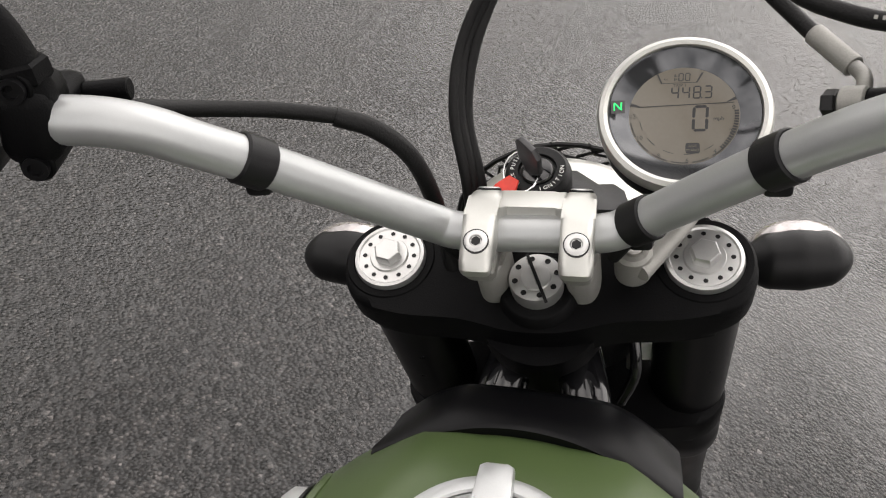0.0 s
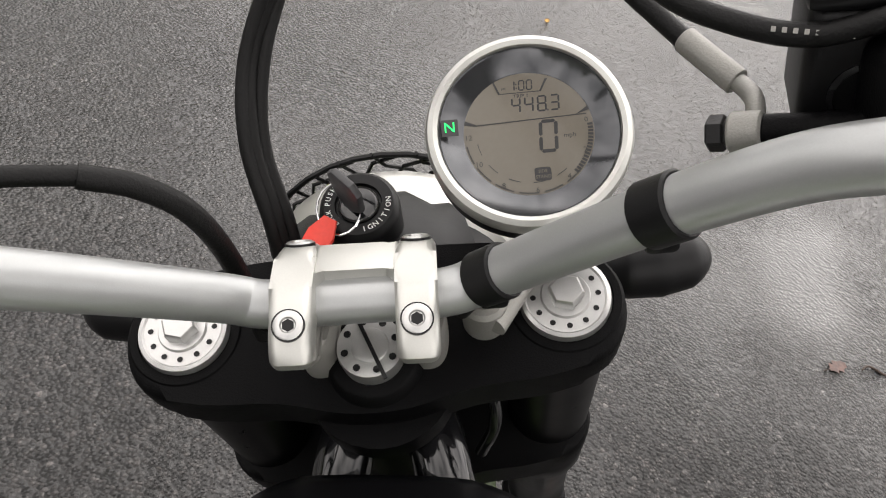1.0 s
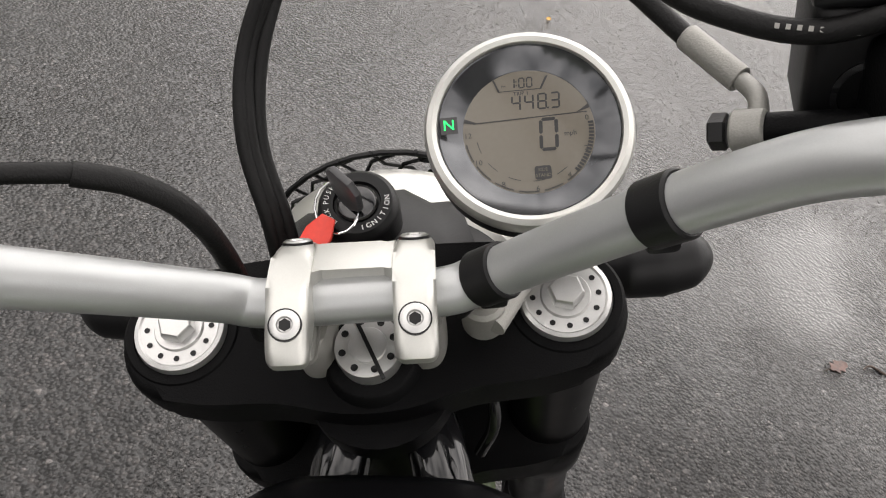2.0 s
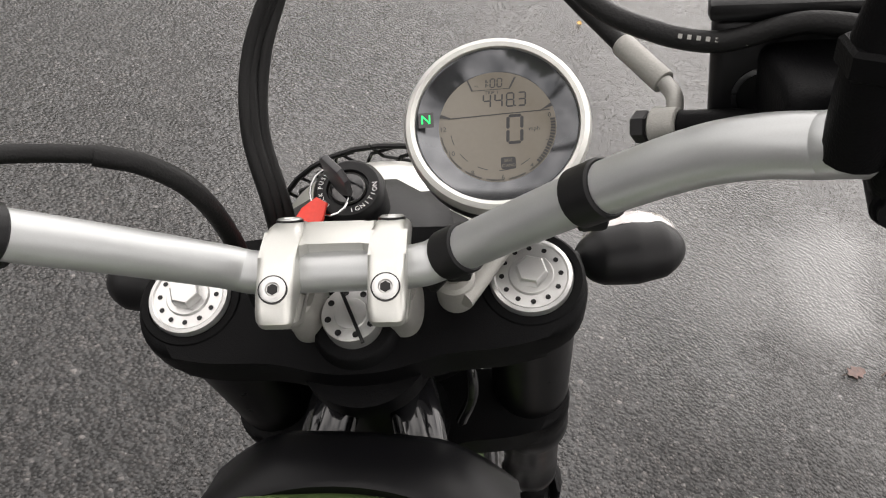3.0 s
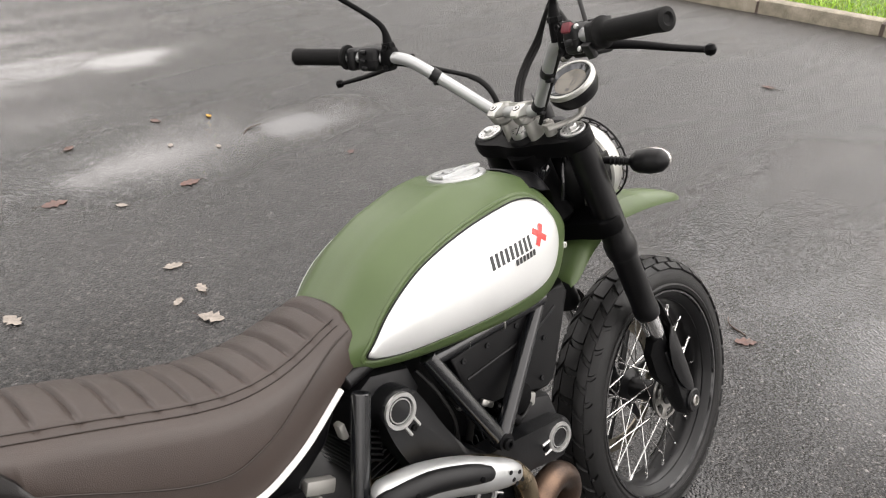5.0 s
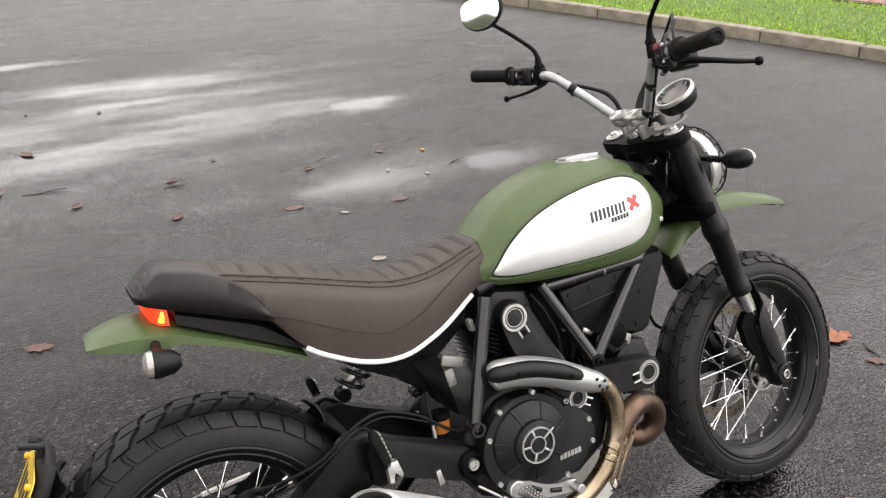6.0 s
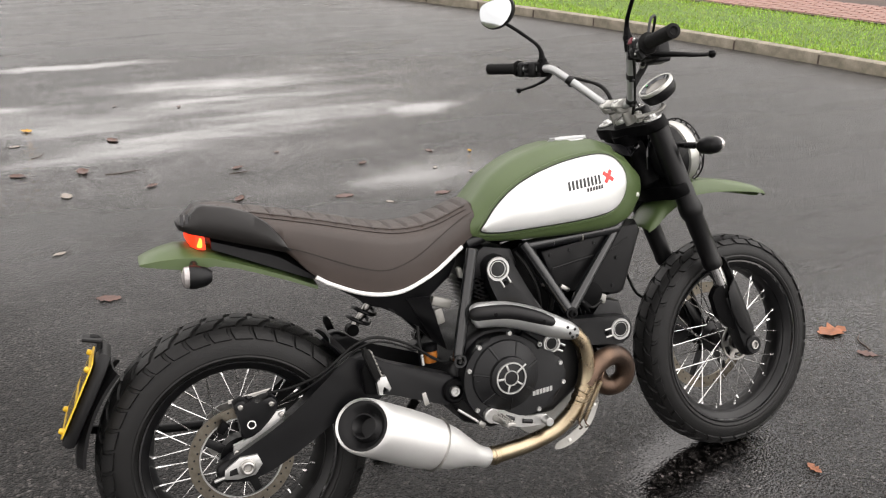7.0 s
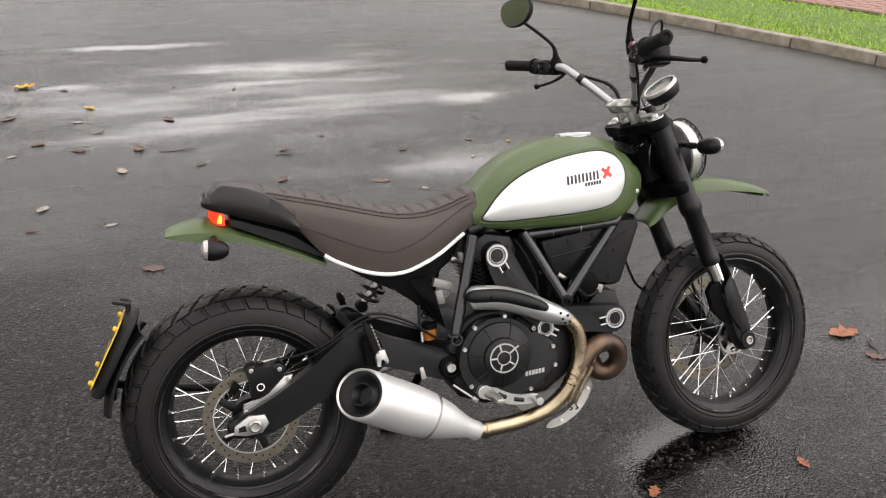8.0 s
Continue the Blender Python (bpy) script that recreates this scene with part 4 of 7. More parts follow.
carrier_hub = part("disc_carrier", lathe([(0.02, 0.05), (0.05, 0.05), (0.05, 0.09), (0.02, 0.09)], RW, 32, closed=True), BLACK, rear_wheel)
for k in range(5):
    part("carrier_arm", prism([(0.03, -0.012), (0.092, -0.009), (0.092, 0.009), (0.03, 0.012)], 0.006, RW @ Matrix.Rotation(2 * math.pi * k / 5, 4, "Z") @ Matrix.Translation((0, 0, 0.089)), 0.001), BLACK, rear_wheel)
# front: disc and caliper on the left, toothed ring and cover on the right
front_disc = part("brake_disc", disc_bm(0.165, 0.132, 0.005, FW, -0.078), DISC, front_wheel, "large drilled front brake disc")
for k in range(48):
    a = 2 * math.pi * k / 48
    hole = 0.139 + 0.0065 * ((k * 2) % 4)
    part("disc_drilling", lathe([(0, -0.0728), (0.0032, -0.0726)], FW @ Matrix.Translation((hole * math.cos(a), hole * math.sin(a), 0)), 8), BLACK, front_disc, smooth=0)
for k in range(6):
    part("carrier_arm", prism([(0.035, -0.012), (0.133, -0.008), (0.133, 0.008), (0.035, 0.012)], 0.006, FW @ Matrix.Rotation(2 * math.pi * k / 6, 4, "Z") @ Matrix.Translation((0, 0, -0.070)), 0.001), BLACK, front_wheel)
bm = lathe([(0.050, 0.054), (0.056, 0.054), (0.056, 0.0600), (0.050, 0.0600)], FW, 48, closed=True)
lathe([(0.022, 0.052), (0.033, 0.052), (0.033, 0.0600), (0.022, 0.0600)], FW, 40, bm, closed=True)
for k in range(6):
    prism([(0.032, -0.0085), (0.051, -0.0070), (0.051, 0.0070), (0.032, 0.0085)], 0.006, FW @ Matrix.Rotation(2 * math.pi * k / 6, 4, "Z") @ Matrix.Translation((0, 0, 0.0595)), 0.001, bm)
part("speed_sensor_ring", bm, STEEL, front_wheel, "notched steel sensor ring")

# ---- front end: f ahead, l to the left, u up along the steering axis, from the stem's top ----
FLIP = Matrix.Diagonal((1, -1, 1, 1))


def forked(f, l, u):
    return FK @ Vector((f, l, u))


FORK_F, FORK_L = 0.027, 0.101
AX_F, AX_U = 0.034, -0.747
outline_top = []
for p in curve_of([(0.022, 0.1335, 0), (0.050, 0.120, 0), (0.060, 0.085, 0), (0.064, 0.03, 0), (0.064, -0.03, 0), (0.060, -0.085, 0), (0.050, -0.120, 0), (0.022, -0.1335, 0), (-0.005, -0.122, 0), (-0.016, -0.090, 0), (-0.019, -0.050, 0), (-0.027, -0.016, 0), (-0.027, 0.016, 0), (-0.019, 0.050, 0), (-0.016, 0.090, 0), (-0.005, 0.122, 0)], 4, True):
    outline_top.append((p.x, p.y))
yoke = part("top_yoke", prism(outline_top, 0.030, FK @ Matrix.Translation((0, 0, -0.015)), 0.006, seg=3), CAST, bike, "black cast top yoke")
low_outline = [(x * 0.92 + 0.0, y * 0.98) for x, y in outline_top]
part("bottom_yoke", prism(low_outline, 0.038, FK @ Matrix.Translation((0, 0, -0.205)), 0.006), CAST, bike, "black cast bottom yoke")
head_tube = part("steering_head", lathe([(0, -0.20), (0.036, -0.20), (0.040, -0.19), (0.034, -0.17), (0.034, -0.07), (0.041, -0.055), (0.041, -0.035), (0, -0.035)], FK, 32), CAST, bike, "black steering head tube")
part("stem_boss", lathe([(0, -0.02), (0.027, -0.02), (0.0235, -0.0075), (0.0215, -0.006), (0, -0.006)], FK, 40), CAST, yoke)
part("stem_nut", lathe([(0, -0.010), (0.0165, -0.010), (0.0170, -0.001), (0.0165, 0.0015), (0.0095, 0.0015), (0.009, 0.0026), (0.006, 0.0028), (0.0, 0.0020)], FK @ pose(0, 0, 0.004), 40), ALLOY, yoke, "drilled silver stem nut")
bm = bmesh.new()
for k in range(8):
    a = 2 * math.pi * (k + 0.3) / 8
    lathe([(0, 0.0017), (0.0019, 0.0019)], FK @ Matrix.Translation((0.0130 * math.cos(a), 0.0130 * math.sin(a), 0.004)), 10, bm)
prism([(-0.020, -0.0010), (0.0165, -0.0010), (0.0165, 0.0010), (-0.020, 0.0010)], 0.001, FK @ pose(0, 0, 0.0082, 0, 0, 22), 0, bm)
part("nut_engraving", bm, BLACK, yoke, "dark holes and a line across the nut", smooth=0)

for s in (-1, 1):
    M = FK @ Matrix.Translation((FORK_F, s * FORK_L, 0))
    leg = part("fork_leg", lathe([(0, -0.020), (0.0285, -0.020), (0.0290, -0.03), (0.0290, -0.272), (0.0320, -0.280), (0.0325, -0.300), (0.0300, -0.312), (0.0268, -0.318), (0.0262, -0.452), (0.0276, -0.456), (0.0276, -0.474), (0.0262, -0.480), (0.0, -0.480)], M, 40), BLACK, bike, "satin black upside-down fork leg")
    part("stanchion", lathe([(0, -0.47), (0.0205, -0.47), (0.0205, -0.62), (0, -0.62)], M, 32), CHROME, leg, "chromed lower tube")
    CM = FK @ Matrix.Translation((FORK_F - 0.002, s * FORK_L, -0.0125))
    part("fork_collar", lathe([(0, -0.03), (0.0325, -0.03), (0.0315, -0.004), (0.0295, -0.0015), (0.0255, -0.0015), (0.0250, -0.006), (0, -0.006)], CM, 48), CAST, yoke, "black clamp collar round the fork cap")
    cap_ring = part("fork_cap", lathe([(0, -0.006), (0.0240, -0.006), (0.0245, -0.001), (0.0236, 0.002), (0.0215, 0.0024), (0.0205, 0.0014), (0.0132, 0.0016), (0.0124, 0.0032), (0, 0.0032)], CM, 48), ALLOY, yoke, "polished fork cap with a ring of small holes")
    part("cap_nut", lathe([(0, 0.003), (0.0095, 0.003), (0.0095, 0.0085), (0.0082, 0.010), (0, 0.010)], CM @ pose(0, 0, 0, 0, 0, 15), 6), ALLOY, yoke)
    for k in range(12):
        a = 2 * math.pi * k / 12
        part("cap_drilling", lathe([(0, 0.0017), (0.0016, 0.0018)], CM @ Matrix.Translation((0.0170 * math.cos(a), 0.0170 * math.sin(a), 0)), 8), BLACK, cap_ring, smooth=0)
    # cast foot that carries the axle, and the guard plate before the slider
    foot = [Vector((0.0, -0.565, 0)), Vector((0.021, -0.575, 0)), Vector((0.024, -0.66, 0)), Vector((0.028, -0.715, 0)), Vector((0.032, -0.745, 0)), Vector((0.022, -0.772, 0)), Vector((0.0, -0.779, 0)), Vector((-0.02, -0.770, 0)), Vector((-0.026, -0.745, 0)), Vector((-0.024, -0.70, 0)), Vector((-0.022, -0.575, 0))]
    foot_m = FK @ axes((FORK_F + 0.002, s * FORK_L, 0), (1, 0, 0), (0, 0, 1), (0, -1, 0)) @ Matrix.Translation((0, 0, 0.022))
    part("fork_foot", prism([(p.x, p.y) for p in foot], 0.044, foot_m, 0.010, seg=3), SATIN, leg, "black cast fork foot")
    rows = []
    for u, half, lift, mid in ((-0.470, 0.006, 0.030, 0), (-0.484, 0.013, 0.031, 2), (-0.535, 0.019, 0.032, 4), (-0.556, 0.044, 0.033, 26), (-0.61, 0.049, 0.033, 30), (-0.66, 0.046, 0.032, 30), (-0.70, 0.038, 0.031, 26), (-0.715, 0.024, 0.029, 24)):
        mid_a = radians(mid if s > 0 else -mid)
        loop = []
        for rr in (lift, lift + 0.003):
            ring = [Vector((FORK_F + 0.004 + rr * math.cos(mid_a + a) * 1.12, s * FORK_L + rr * math.sin(mid_a + a), u)) for a in np.linspace(-half / lift * 1.15, half / lift * 1.15, 11)]
            loop += ring if rr == lift else ring[::-1]
        rows.append([FK @ p for p in loop])
    part("fork_guard", loft(rows), PLASTIC, leg, "black plastic slider guard")
    rows = []
    for u, a, b in ((-0.535, -0.030, 0.0), (-0.55, -0.052, 0.0), (-0.61, -0.058, 0.0), (-0.655, -0.040, 0.0), (-0.675, -0.026, 0.0)):
        rows.append([FK @ Vector((FORK_F + x, s * (FORK_L + y), u)) for x, y in ((a, -0.008), (a, 0.010), (b, 0.022), (b, -0.020))])
    part("fork_lug", loft(rows), CAST, leg, "black cast caliper lug")
part("front_axle", rod(forked(AX_F, -0.122, AX_U), forked(AX_F, 0.134, AX_U), 0.0105, seg=24), STEEL, bike, "steel front axle")
part("axle_nut", lathe([(0.0085, 0), (0.0130, 0.0), (0.0130, 0.005), (0.0112, 0.0065), (0.0085, 0.0060), (0.0078, 0.0), (0, -0.001)], FK @ axes((AX_F, -0.127, AX_U), (1, 0, 0), (0, 0, 1), (0, -1, 0)), 24), STEEL, bike, "hollow steel axle end")
part("axle_clamp", lathe([(0, -0.02), (0.0270, -0.02), (0.0270, 0.0), (0.0240, 0.0035), (0.0150, 0.0035), (0.0135, 0.0), (0, 0.0)], FK @ axes((AX_F, -0.126, AX_U), (1, 0, 0), (0, 0, 1), (0, -1, 0)), 32), SATIN, bike, "black clamp collar round the axle end")
caliper = part("front_brake_caliper", prism(oval(0, 0, 0.036, 0.062, 28, 3), 0.06, FK @ axes((AX_F - 0.105, 0.052, AX_U + 0.095), (1, 0, 0), (0, 0, 1), (0, -1, 0)) @ pose(0, 0, 0, 0, 0, 32), 0.008), BLACK, bike, "black brake caliper")

# ---- handlebar and its clamps ----
# half lines from the middle outward, y mirrored on the right; each half shaped to fit the camera's view
BAR_LEFT = [(1.138, 0.0, 1.042), (1.138, 0.040, 1.0435), (1.1345, 0.059, 1.0530), (1.1050, 0.0920, 1.0920), (1.0745, 0.1255, 1.1310), (1.0585, 0.1435, 1.1505), (1.0490, 0.157, 1.1635), (1.0425, 0.172, 1.1715), (1.0380, 0.189, 1.1755), (1.0345, 0.206, 1.1780), (1.009, 0.32, 1.193), (0.986, 0.418, 1.2070)]
BAR_RIGHT = [(1.138, 0.0, 1.042), (1.138, 0.040, 1.0415), (1.1365, 0.060, 1.0500), (1.1160, 0.0925, 1.0820), (1.0942, 0.1240, 1.1140), (1.0720, 0.155, 1.1430), (1.0570, 0.174, 1.1570), (1.0460, 0.191, 1.1635), (1.0380, 0.208, 1.1680), (1.009, 0.32, 1.1765), (0.986, 0.416, 1.1810)]
bar_line = [(x, -y, z) for x, y, z in reversed(BAR_RIGHT[1:])] + BAR_LEFT
BARS = STEER
handlebar = part("handlebar", tube(bar_line, 0.0114, 24, 7), BAR, bike, "satin silver handlebar", smooth=60, m=BARS)
bar_curves = {1: [Vector(p) for p in curve_of(BAR_LEFT, 24)], -1: [Vector(p) for p in curve_of(BAR_RIGHT, 24)]}


def on_bar(y, s):
    """Place and outward way on that half of the bar, y mirrored on the right."""
    line = bar_curves[s]
    k = min(range(1, len(line) - 1), key=lambda i: abs(line[i].y - y))
    return line[k], (line[k + 1] - line[k - 1]).normalized()


def bar_sleeve(y, length, r, s, bm=None, seg=28, m=STEER):
    p, d = on_bar(y, s)
    a, b = p - d * length / 2, p + d * length / 2
    mm = Matrix() if s > 0 else FLIP
    return rod(mm @ a, mm @ b, r, seg=seg, bm=bm, bevel=0.001)


for s, places in ((-1, (0.062, 0.124)), (1, (0.125,))):
    for y in places:
        part("cable_band", bar_sleeve(y, 0.017, 0.0132, s), PLASTIC, handlebar, "black rubber band", m=BARS)
        p, d = on_bar(y, s)
        q = Vector((p.x + 0.002, s * p.y, p.z - 0.014))
        part("band_clip", box((0.012, 0.014, 0.010), Matrix.Translation(q), 0.003), PLASTIC, handlebar, m=BARS)
CL = axes((1.138, 0, 1.0425), (math.cos(radians(-1)), 0, math.sin(radians(-1))), (0, 1, 0), (-math.sin(radians(-1)), 0, math.cos(radians(-1)))) @ pose(0, 0, 0, 2.6)
half = [(0.0, 0.0175), (0.010, 0.0175), (0.018, 0.0165), (0.030, 0.0100), (0.0365, 0.0045), (0.0390, -0.0010), (0.0370, -0.0060)]
clamp_poly = [(-x, z) for x, z in reversed(half[1:])] + half
low_poly = [(-0.0335, -0.0066), (0.0335, -0.0066), (0.031, -0.015), (0.024, -0.022), (-0.020, -0.022), (-0.028, -0.015)]
for s in (-1, 1):
    mm = CL @ axes((0, s * 0.0275 - 0.0095, 0), (1, 0, 0), (0, 0, 1), (0, -1, 0))
    part("bar_clamp", prism(clamp_poly, 0.019, mm, 0.0046, seg=4), SILVER, handlebar, "cast silver bar clamp", m=BARS)
    part("clamp_base", prism(low_poly, 0.019, mm, 0.0056, seg=4), CASTSIL, handlebar, "cast silver lower clamp half", m=BARS)
    part("bar_riser", prism(oval(0.0, 0, 0.0200, 0.0112, 36, 2.4), 0.040, FK0 @ Matrix.Translation((0.0125, s * 0.0275, 0.022)), 0.002), CASTSIL, handlebar, "cast silver riser", m=BARS)
    for f, tilt in ((-0.0275, -31), (0.0275, 31)):
        mb = CL @ Matrix.Translation((f, s * 0.0275, 0.0116)) @ pose(0, 0, 0, 0, tilt, 0)
        # raised black ring: shade of the bolt's recess put in as colour
        part("recess_shade_ring", lathe([(0.0073, -0.003), (0.0073, 0.0006), (0.0060, 0.0006)], mb, 24), BLACK, handlebar, m=BARS)
        part("clamp_bolt", lathe([(0.0066, -0.003), (0.0066, 0.0008), (0.0058, 0.0014), (0.0036, 0.0014), (0.0030, 0.0005), (0, 0.0005)], mb, 24), ALLOY, handlebar, "socket head bolt", m=BARS)
        # flat black disc gives the socket its dark
        part("bolt_socket", lathe([(0.0029, 0.0007), (0, 0.0007)], mb, 6), BLACK, handlebar, m=BARS)
bridge = [(0.003, -0.0140), (-0.003, -0.0195), (0.026, -0.0195), (0.0215, -0.0130), (0.0215, 0.0130), (0.026, 0.0195), (-0.003, 0.0195), (0.003, 0.0140)]
part("clamp_bridge", prism(bridge, 0.0090, CL @ pose(0, 0, 0.0168, 0, 8, 0), 0.0022, seg=3), SILVER, handlebar, "silver bridge joining the clamps", m=BARS)
# silver arm that carries the instrument
part("instrument_arm", tube([(1.150, -0.062, 1.004), (1.165, -0.072, 1.006), (1.190, -0.089, 1.011), (1.206, -0.098, 1.018), (1.216, -0.099, 1.030)], [0.0066, 0.0064, 0.0058, 0.0060, 0.0075], 16, 6, flat=0.8), CASTSIL, handlebar, "cast silver instrument arm", m=BARS)
part("arm_boss", lathe([(0, -0.02), (0.0115, -0.02), (0.0115, 0.009), (0.0095, 0.0115), (0, 0.0115)], FK0 @ Matrix.Translation((0.017, -0.058, 0)), 28), CASTSIL, handlebar, m=BARS)
part("clamp_bolt", lathe([(0, 0), (0.006, 0), (0.006, 0.003), (0.0035, 0.003), (0.003, 0.0015), (0, 0.0015)], FK0 @ Matrix.Translation((0.017, -0.058, 0.0115)), 20), STEEL, handlebar, m=BARS)

# ---- controls ----
for s in (-1, 1):
    mm = BARS if s > 0 else BARS @ FLIP
    plain = mm
    p0, d0 = on_bar(0.20, s)
    d0 = (bar_curves[s][-1] - p0).normalized()
    C = axes(p0, d0, Vector((0, 0, 1)).cross(d0).normalized(), d0.cross(Vector((0, 0, 1)).cross(d0).normalized()))
    # C: x outward along the bar, y back, z up; the right-hand set sits further out and closer together
    right = s < 0
    flange, ribs = (0.096, 46) if right else (0.098, 46)
    tip = flange + 0.018 + ribs * 0.002
    grip_bm = lathe([(0.0112, flange), (0.024, flange), (0.0245, flange + 0.005), (0.0185, flange + 0.009), (0.0165, flange + 0.014)] + [(0.0161 + 0.0004 * (k % 2), flange + 0.018 + k * 0.002) for k in range(ribs)] + [(0.0160, tip + 0.003), (0.0172, tip + 0.010), (0.0170, tip + 0.022), (0.010, tip + 0.0245), (0.006, tip + 0.021), (0, tip + 0.021)], C @ axes((0, 0, 0), (0, 1, 0), (0, 0, 1), (1, 0, 0)), 32)
    grip = part("grip", grip_bm, GRIP, handlebar, "black rubber grip", m=mm)
    sw = part("switch_housing", box((0.035 if right else 0.048, 0.044, 0.046), C @ pose(0.041 if right else 0.042, -0.003, -0.002), 0.010, seg=3), PLASTIC, handlebar, "black switch housing", m=mm)
    part("housing_seam", box((0.036 if right else 0.049, 0.0445, 0.0016), C @ pose(0.041 if right else 0.042, -0.003, -0.003), 0.0005, seg=1), BLACK, handlebar, m=mm)
    part("throttle_collar" if right else "grip_collar", box((0.022, 0.040, 0.044), C @ pose(0.083 if right else 0.084, -0.003, -0.003), 0.009, seg=3), PLASTIC, handlebar, m=mm)
    lc = 0.0135 if right else 0.003
    part("lever_clamp", box((0.021 if right else 0.0265, 0.035, 0.038), C @ pose(lc, -0.003, 0.001), 0.009, seg=3), CAST, handlebar, "black lever clamp", m=mm)
    for z in (0.020, -0.017):
        part("clamp_lug", rod(C @ Vector((lc - 0.001, -0.014, z)), C @ Vector((lc - 0.001, 0.012, z)), 0.0080, seg=18, bevel=0.001), CAST, handlebar, m=mm)
        part("clamp_bolt", lathe([(0.0058, 0), (0.0058, 0.003), (0.0034, 0.003), (0.003, 0.001), (0, 0.001)], C @ pose(lc - 0.001, 0.012, z, -90), 18), BLACK, handlebar, m=mm)
    if s < 0:
        part("stop_switch", box((0.0200, 0.012, 0.0170), C @ pose(0.039, 0.0150, 0.016, 24), 0.003), REDPL, handlebar, "dull red engine stop switch", m=mm)
        part("starter_button", box((0.018, 0.006, 0.012), C @ pose(0.041, 0.0185, -0.006, 12), 0.003), BLACK, handlebar, m=mm)
        for z in (0.016, -0.018):
            part("housing_screw", lathe([(0, 0), (0.0042, 0), (0.0042, 0.003), (0, 0.004)], C @ pose(0.0640, 0.018, z, -70), 14), ALLOY, handlebar, "bright screw", m=mm)
        part("throttle_wheel", prism([(-0.009, -0.014), (0.008, -0.012), (0.010, 0.012), (-0.008, 0.014)], 0.012, C @ pose(0.081, 0.010, -0.020, 60), 0.004), PLASTIC, handlebar, m=mm)
        master = part("brake_master_cylinder", box((0.052, 0.044, 0.036), C @ pose(0.000, -0.042, -0.010, 0, 0, -14), 0.006, seg=3), CAST, handlebar, "black brake master cylinder", m=mm)
        RB = axes((1.120, 0.2025, 1.157), d0, Vector((0, 0, 1)).cross(d0).normalized(), d0.cross(Vector((0, 0, 1)).cross(d0).normalized()))
        part("reservoir", box((0.058, 0.044, 0.052), RB, 0.006, seg=3), PLASTIC, handlebar, "black fluid reservoir", m=plain)
        part("reservoir_lid", box((0.061, 0.047, 0.008), RB @ pose(0, 0, 0.0285), 0.003), BLACK, handlebar, m=plain)
        part("reservoir_window", lathe([(0.0125, 0), (0.0125, 0.0015), (0.0105, 0.002), (0.010, 0.0002), (0, 0.0002)], RB @ pose(-0.008, 0.0215, -0.006, -90), 28), BEZEL, handlebar, m=plain)
        part("banjo_bolt", rod((1.086, 0.196, 1.1467), (1.112, 0.150, 1.1327), 0.0062, seg=16), CAST, handlebar, m=plain)
        part("banjo_head", rod((1.1125, 0.149, 1.1323), (1.1155, 0.1435, 1.1307), 0.0068, seg=6), BLACK, handlebar, m=plain)
        part("banjo", rod((1.106, 0.160, 1.1359), (1.1118, 0.150, 1.1329), 0.0076, seg=22), CASTSIL, handlebar, "silver hose fitting", m=plain)
    else:
        for k, (yy, zz) in enumerate(((0.020, 0.012), (0.022, -0.004), (0.018, -0.018))):
            part("switch_button", box((0.014, 0.008, 0.009), C @ pose(0.048, yy, zz), 0.003), BLACK, handlebar, m=mm)
        part("clutch_bracket", box((0.040, 0.030, 0.020), C @ pose(0.012, -0.030, -0.004), 0.006, seg=3), CAST, handlebar, m=mm)
        part("cable_adjuster", rod(C @ Vector((-0.008, -0.036, -0.004)), C @ Vector((-0.030, -0.036, -0.002)), 0.0055, seg=12), CAST, handlebar, m=mm)
    lever_pts = [(1.068, 0.225, 1.154), (1.090, 0.250, 1.147), (1.104, 0.30, 1.138), (1.102, 0.36, 1.128), (1.088, 0.423, 1.121)]
    lift = 0.0025 if right else 0.013
    lever_pts = [(x, y, z + lift) for x, y, z in lever_pts]
    lever = tube(lever_pts, [0.010, 0.0105, 0.0080, 0.0066, 0.0058], 14, 6, flat=0.65)
    lathe([(0, -0.0095), (0.0065, -0.007), (0.0095, 0), (0.0065, 0.007), (0, 0.0095)], Matrix.Translation((1.086, 0.427, 1.121 + lift)), 18, lever)
    part("brake_lever" if s < 0 else "clutch_lever", lever, CAST, handlebar, "black cast lever with a ball end", m=mm)
    # mirrors
    stem = part("mirror_stem", tube([(1.036, 0.197, 1.166), (1.035, 0.197, 1.20), (1.034, 0.199, 1.228), (1.028, 0.215, 1.252), (1.010, 0.270, 1.296), (0.998, 0.314, 1.326)], [0.0105, 0.0105, 0.0060, 0.005, 0.005, 0.005], 14, 6), CAST, handlebar, "black mirror stem", m=plain)
    part("stem_nut", rod((1.035, 0.197, 1.196), (1.035, 0.197, 1.206), 0.0125, seg=6), CAST, handlebar, m=plain)
    nrm = Vector((-0.92, -0.26, 0.108)).normalized()
    across = Vector((0, 0, 1)).cross(nrm).normalized()
    MM = axes((0.990, 0.362, 1.366 if s > 0 else 1.345), across, nrm.cross(across), nrm)
    glass_poly = [(p.x, p.y) for p in curve_of([(0.056, 0.012, 0), (0.046, 0.034, 0), (0.010, 0.041, 0), (-0.034, 0.038, 0), (-0.056, 0.020, 0), (-0.055, -0.010, 0), (-0.030, -0.036, 0), (0.012, -0.041, 0), (0.046, -0.020, 0)], 4, True)]
    glass_poly = [(-x * 1.24, y * 1.06) for x, y in glass_poly]
    shell = prism(glass_poly, 0.004, MM, 0.0)
    rows = [[MM @ Vector((x * k, y * k, z)) for x, y in glass_poly] for k, z in ((1.0, -0.001), (1.035, -0.003), (1.0, -0.012), (0.8, -0.026), (0.45, -0.034))]
    shell.free()
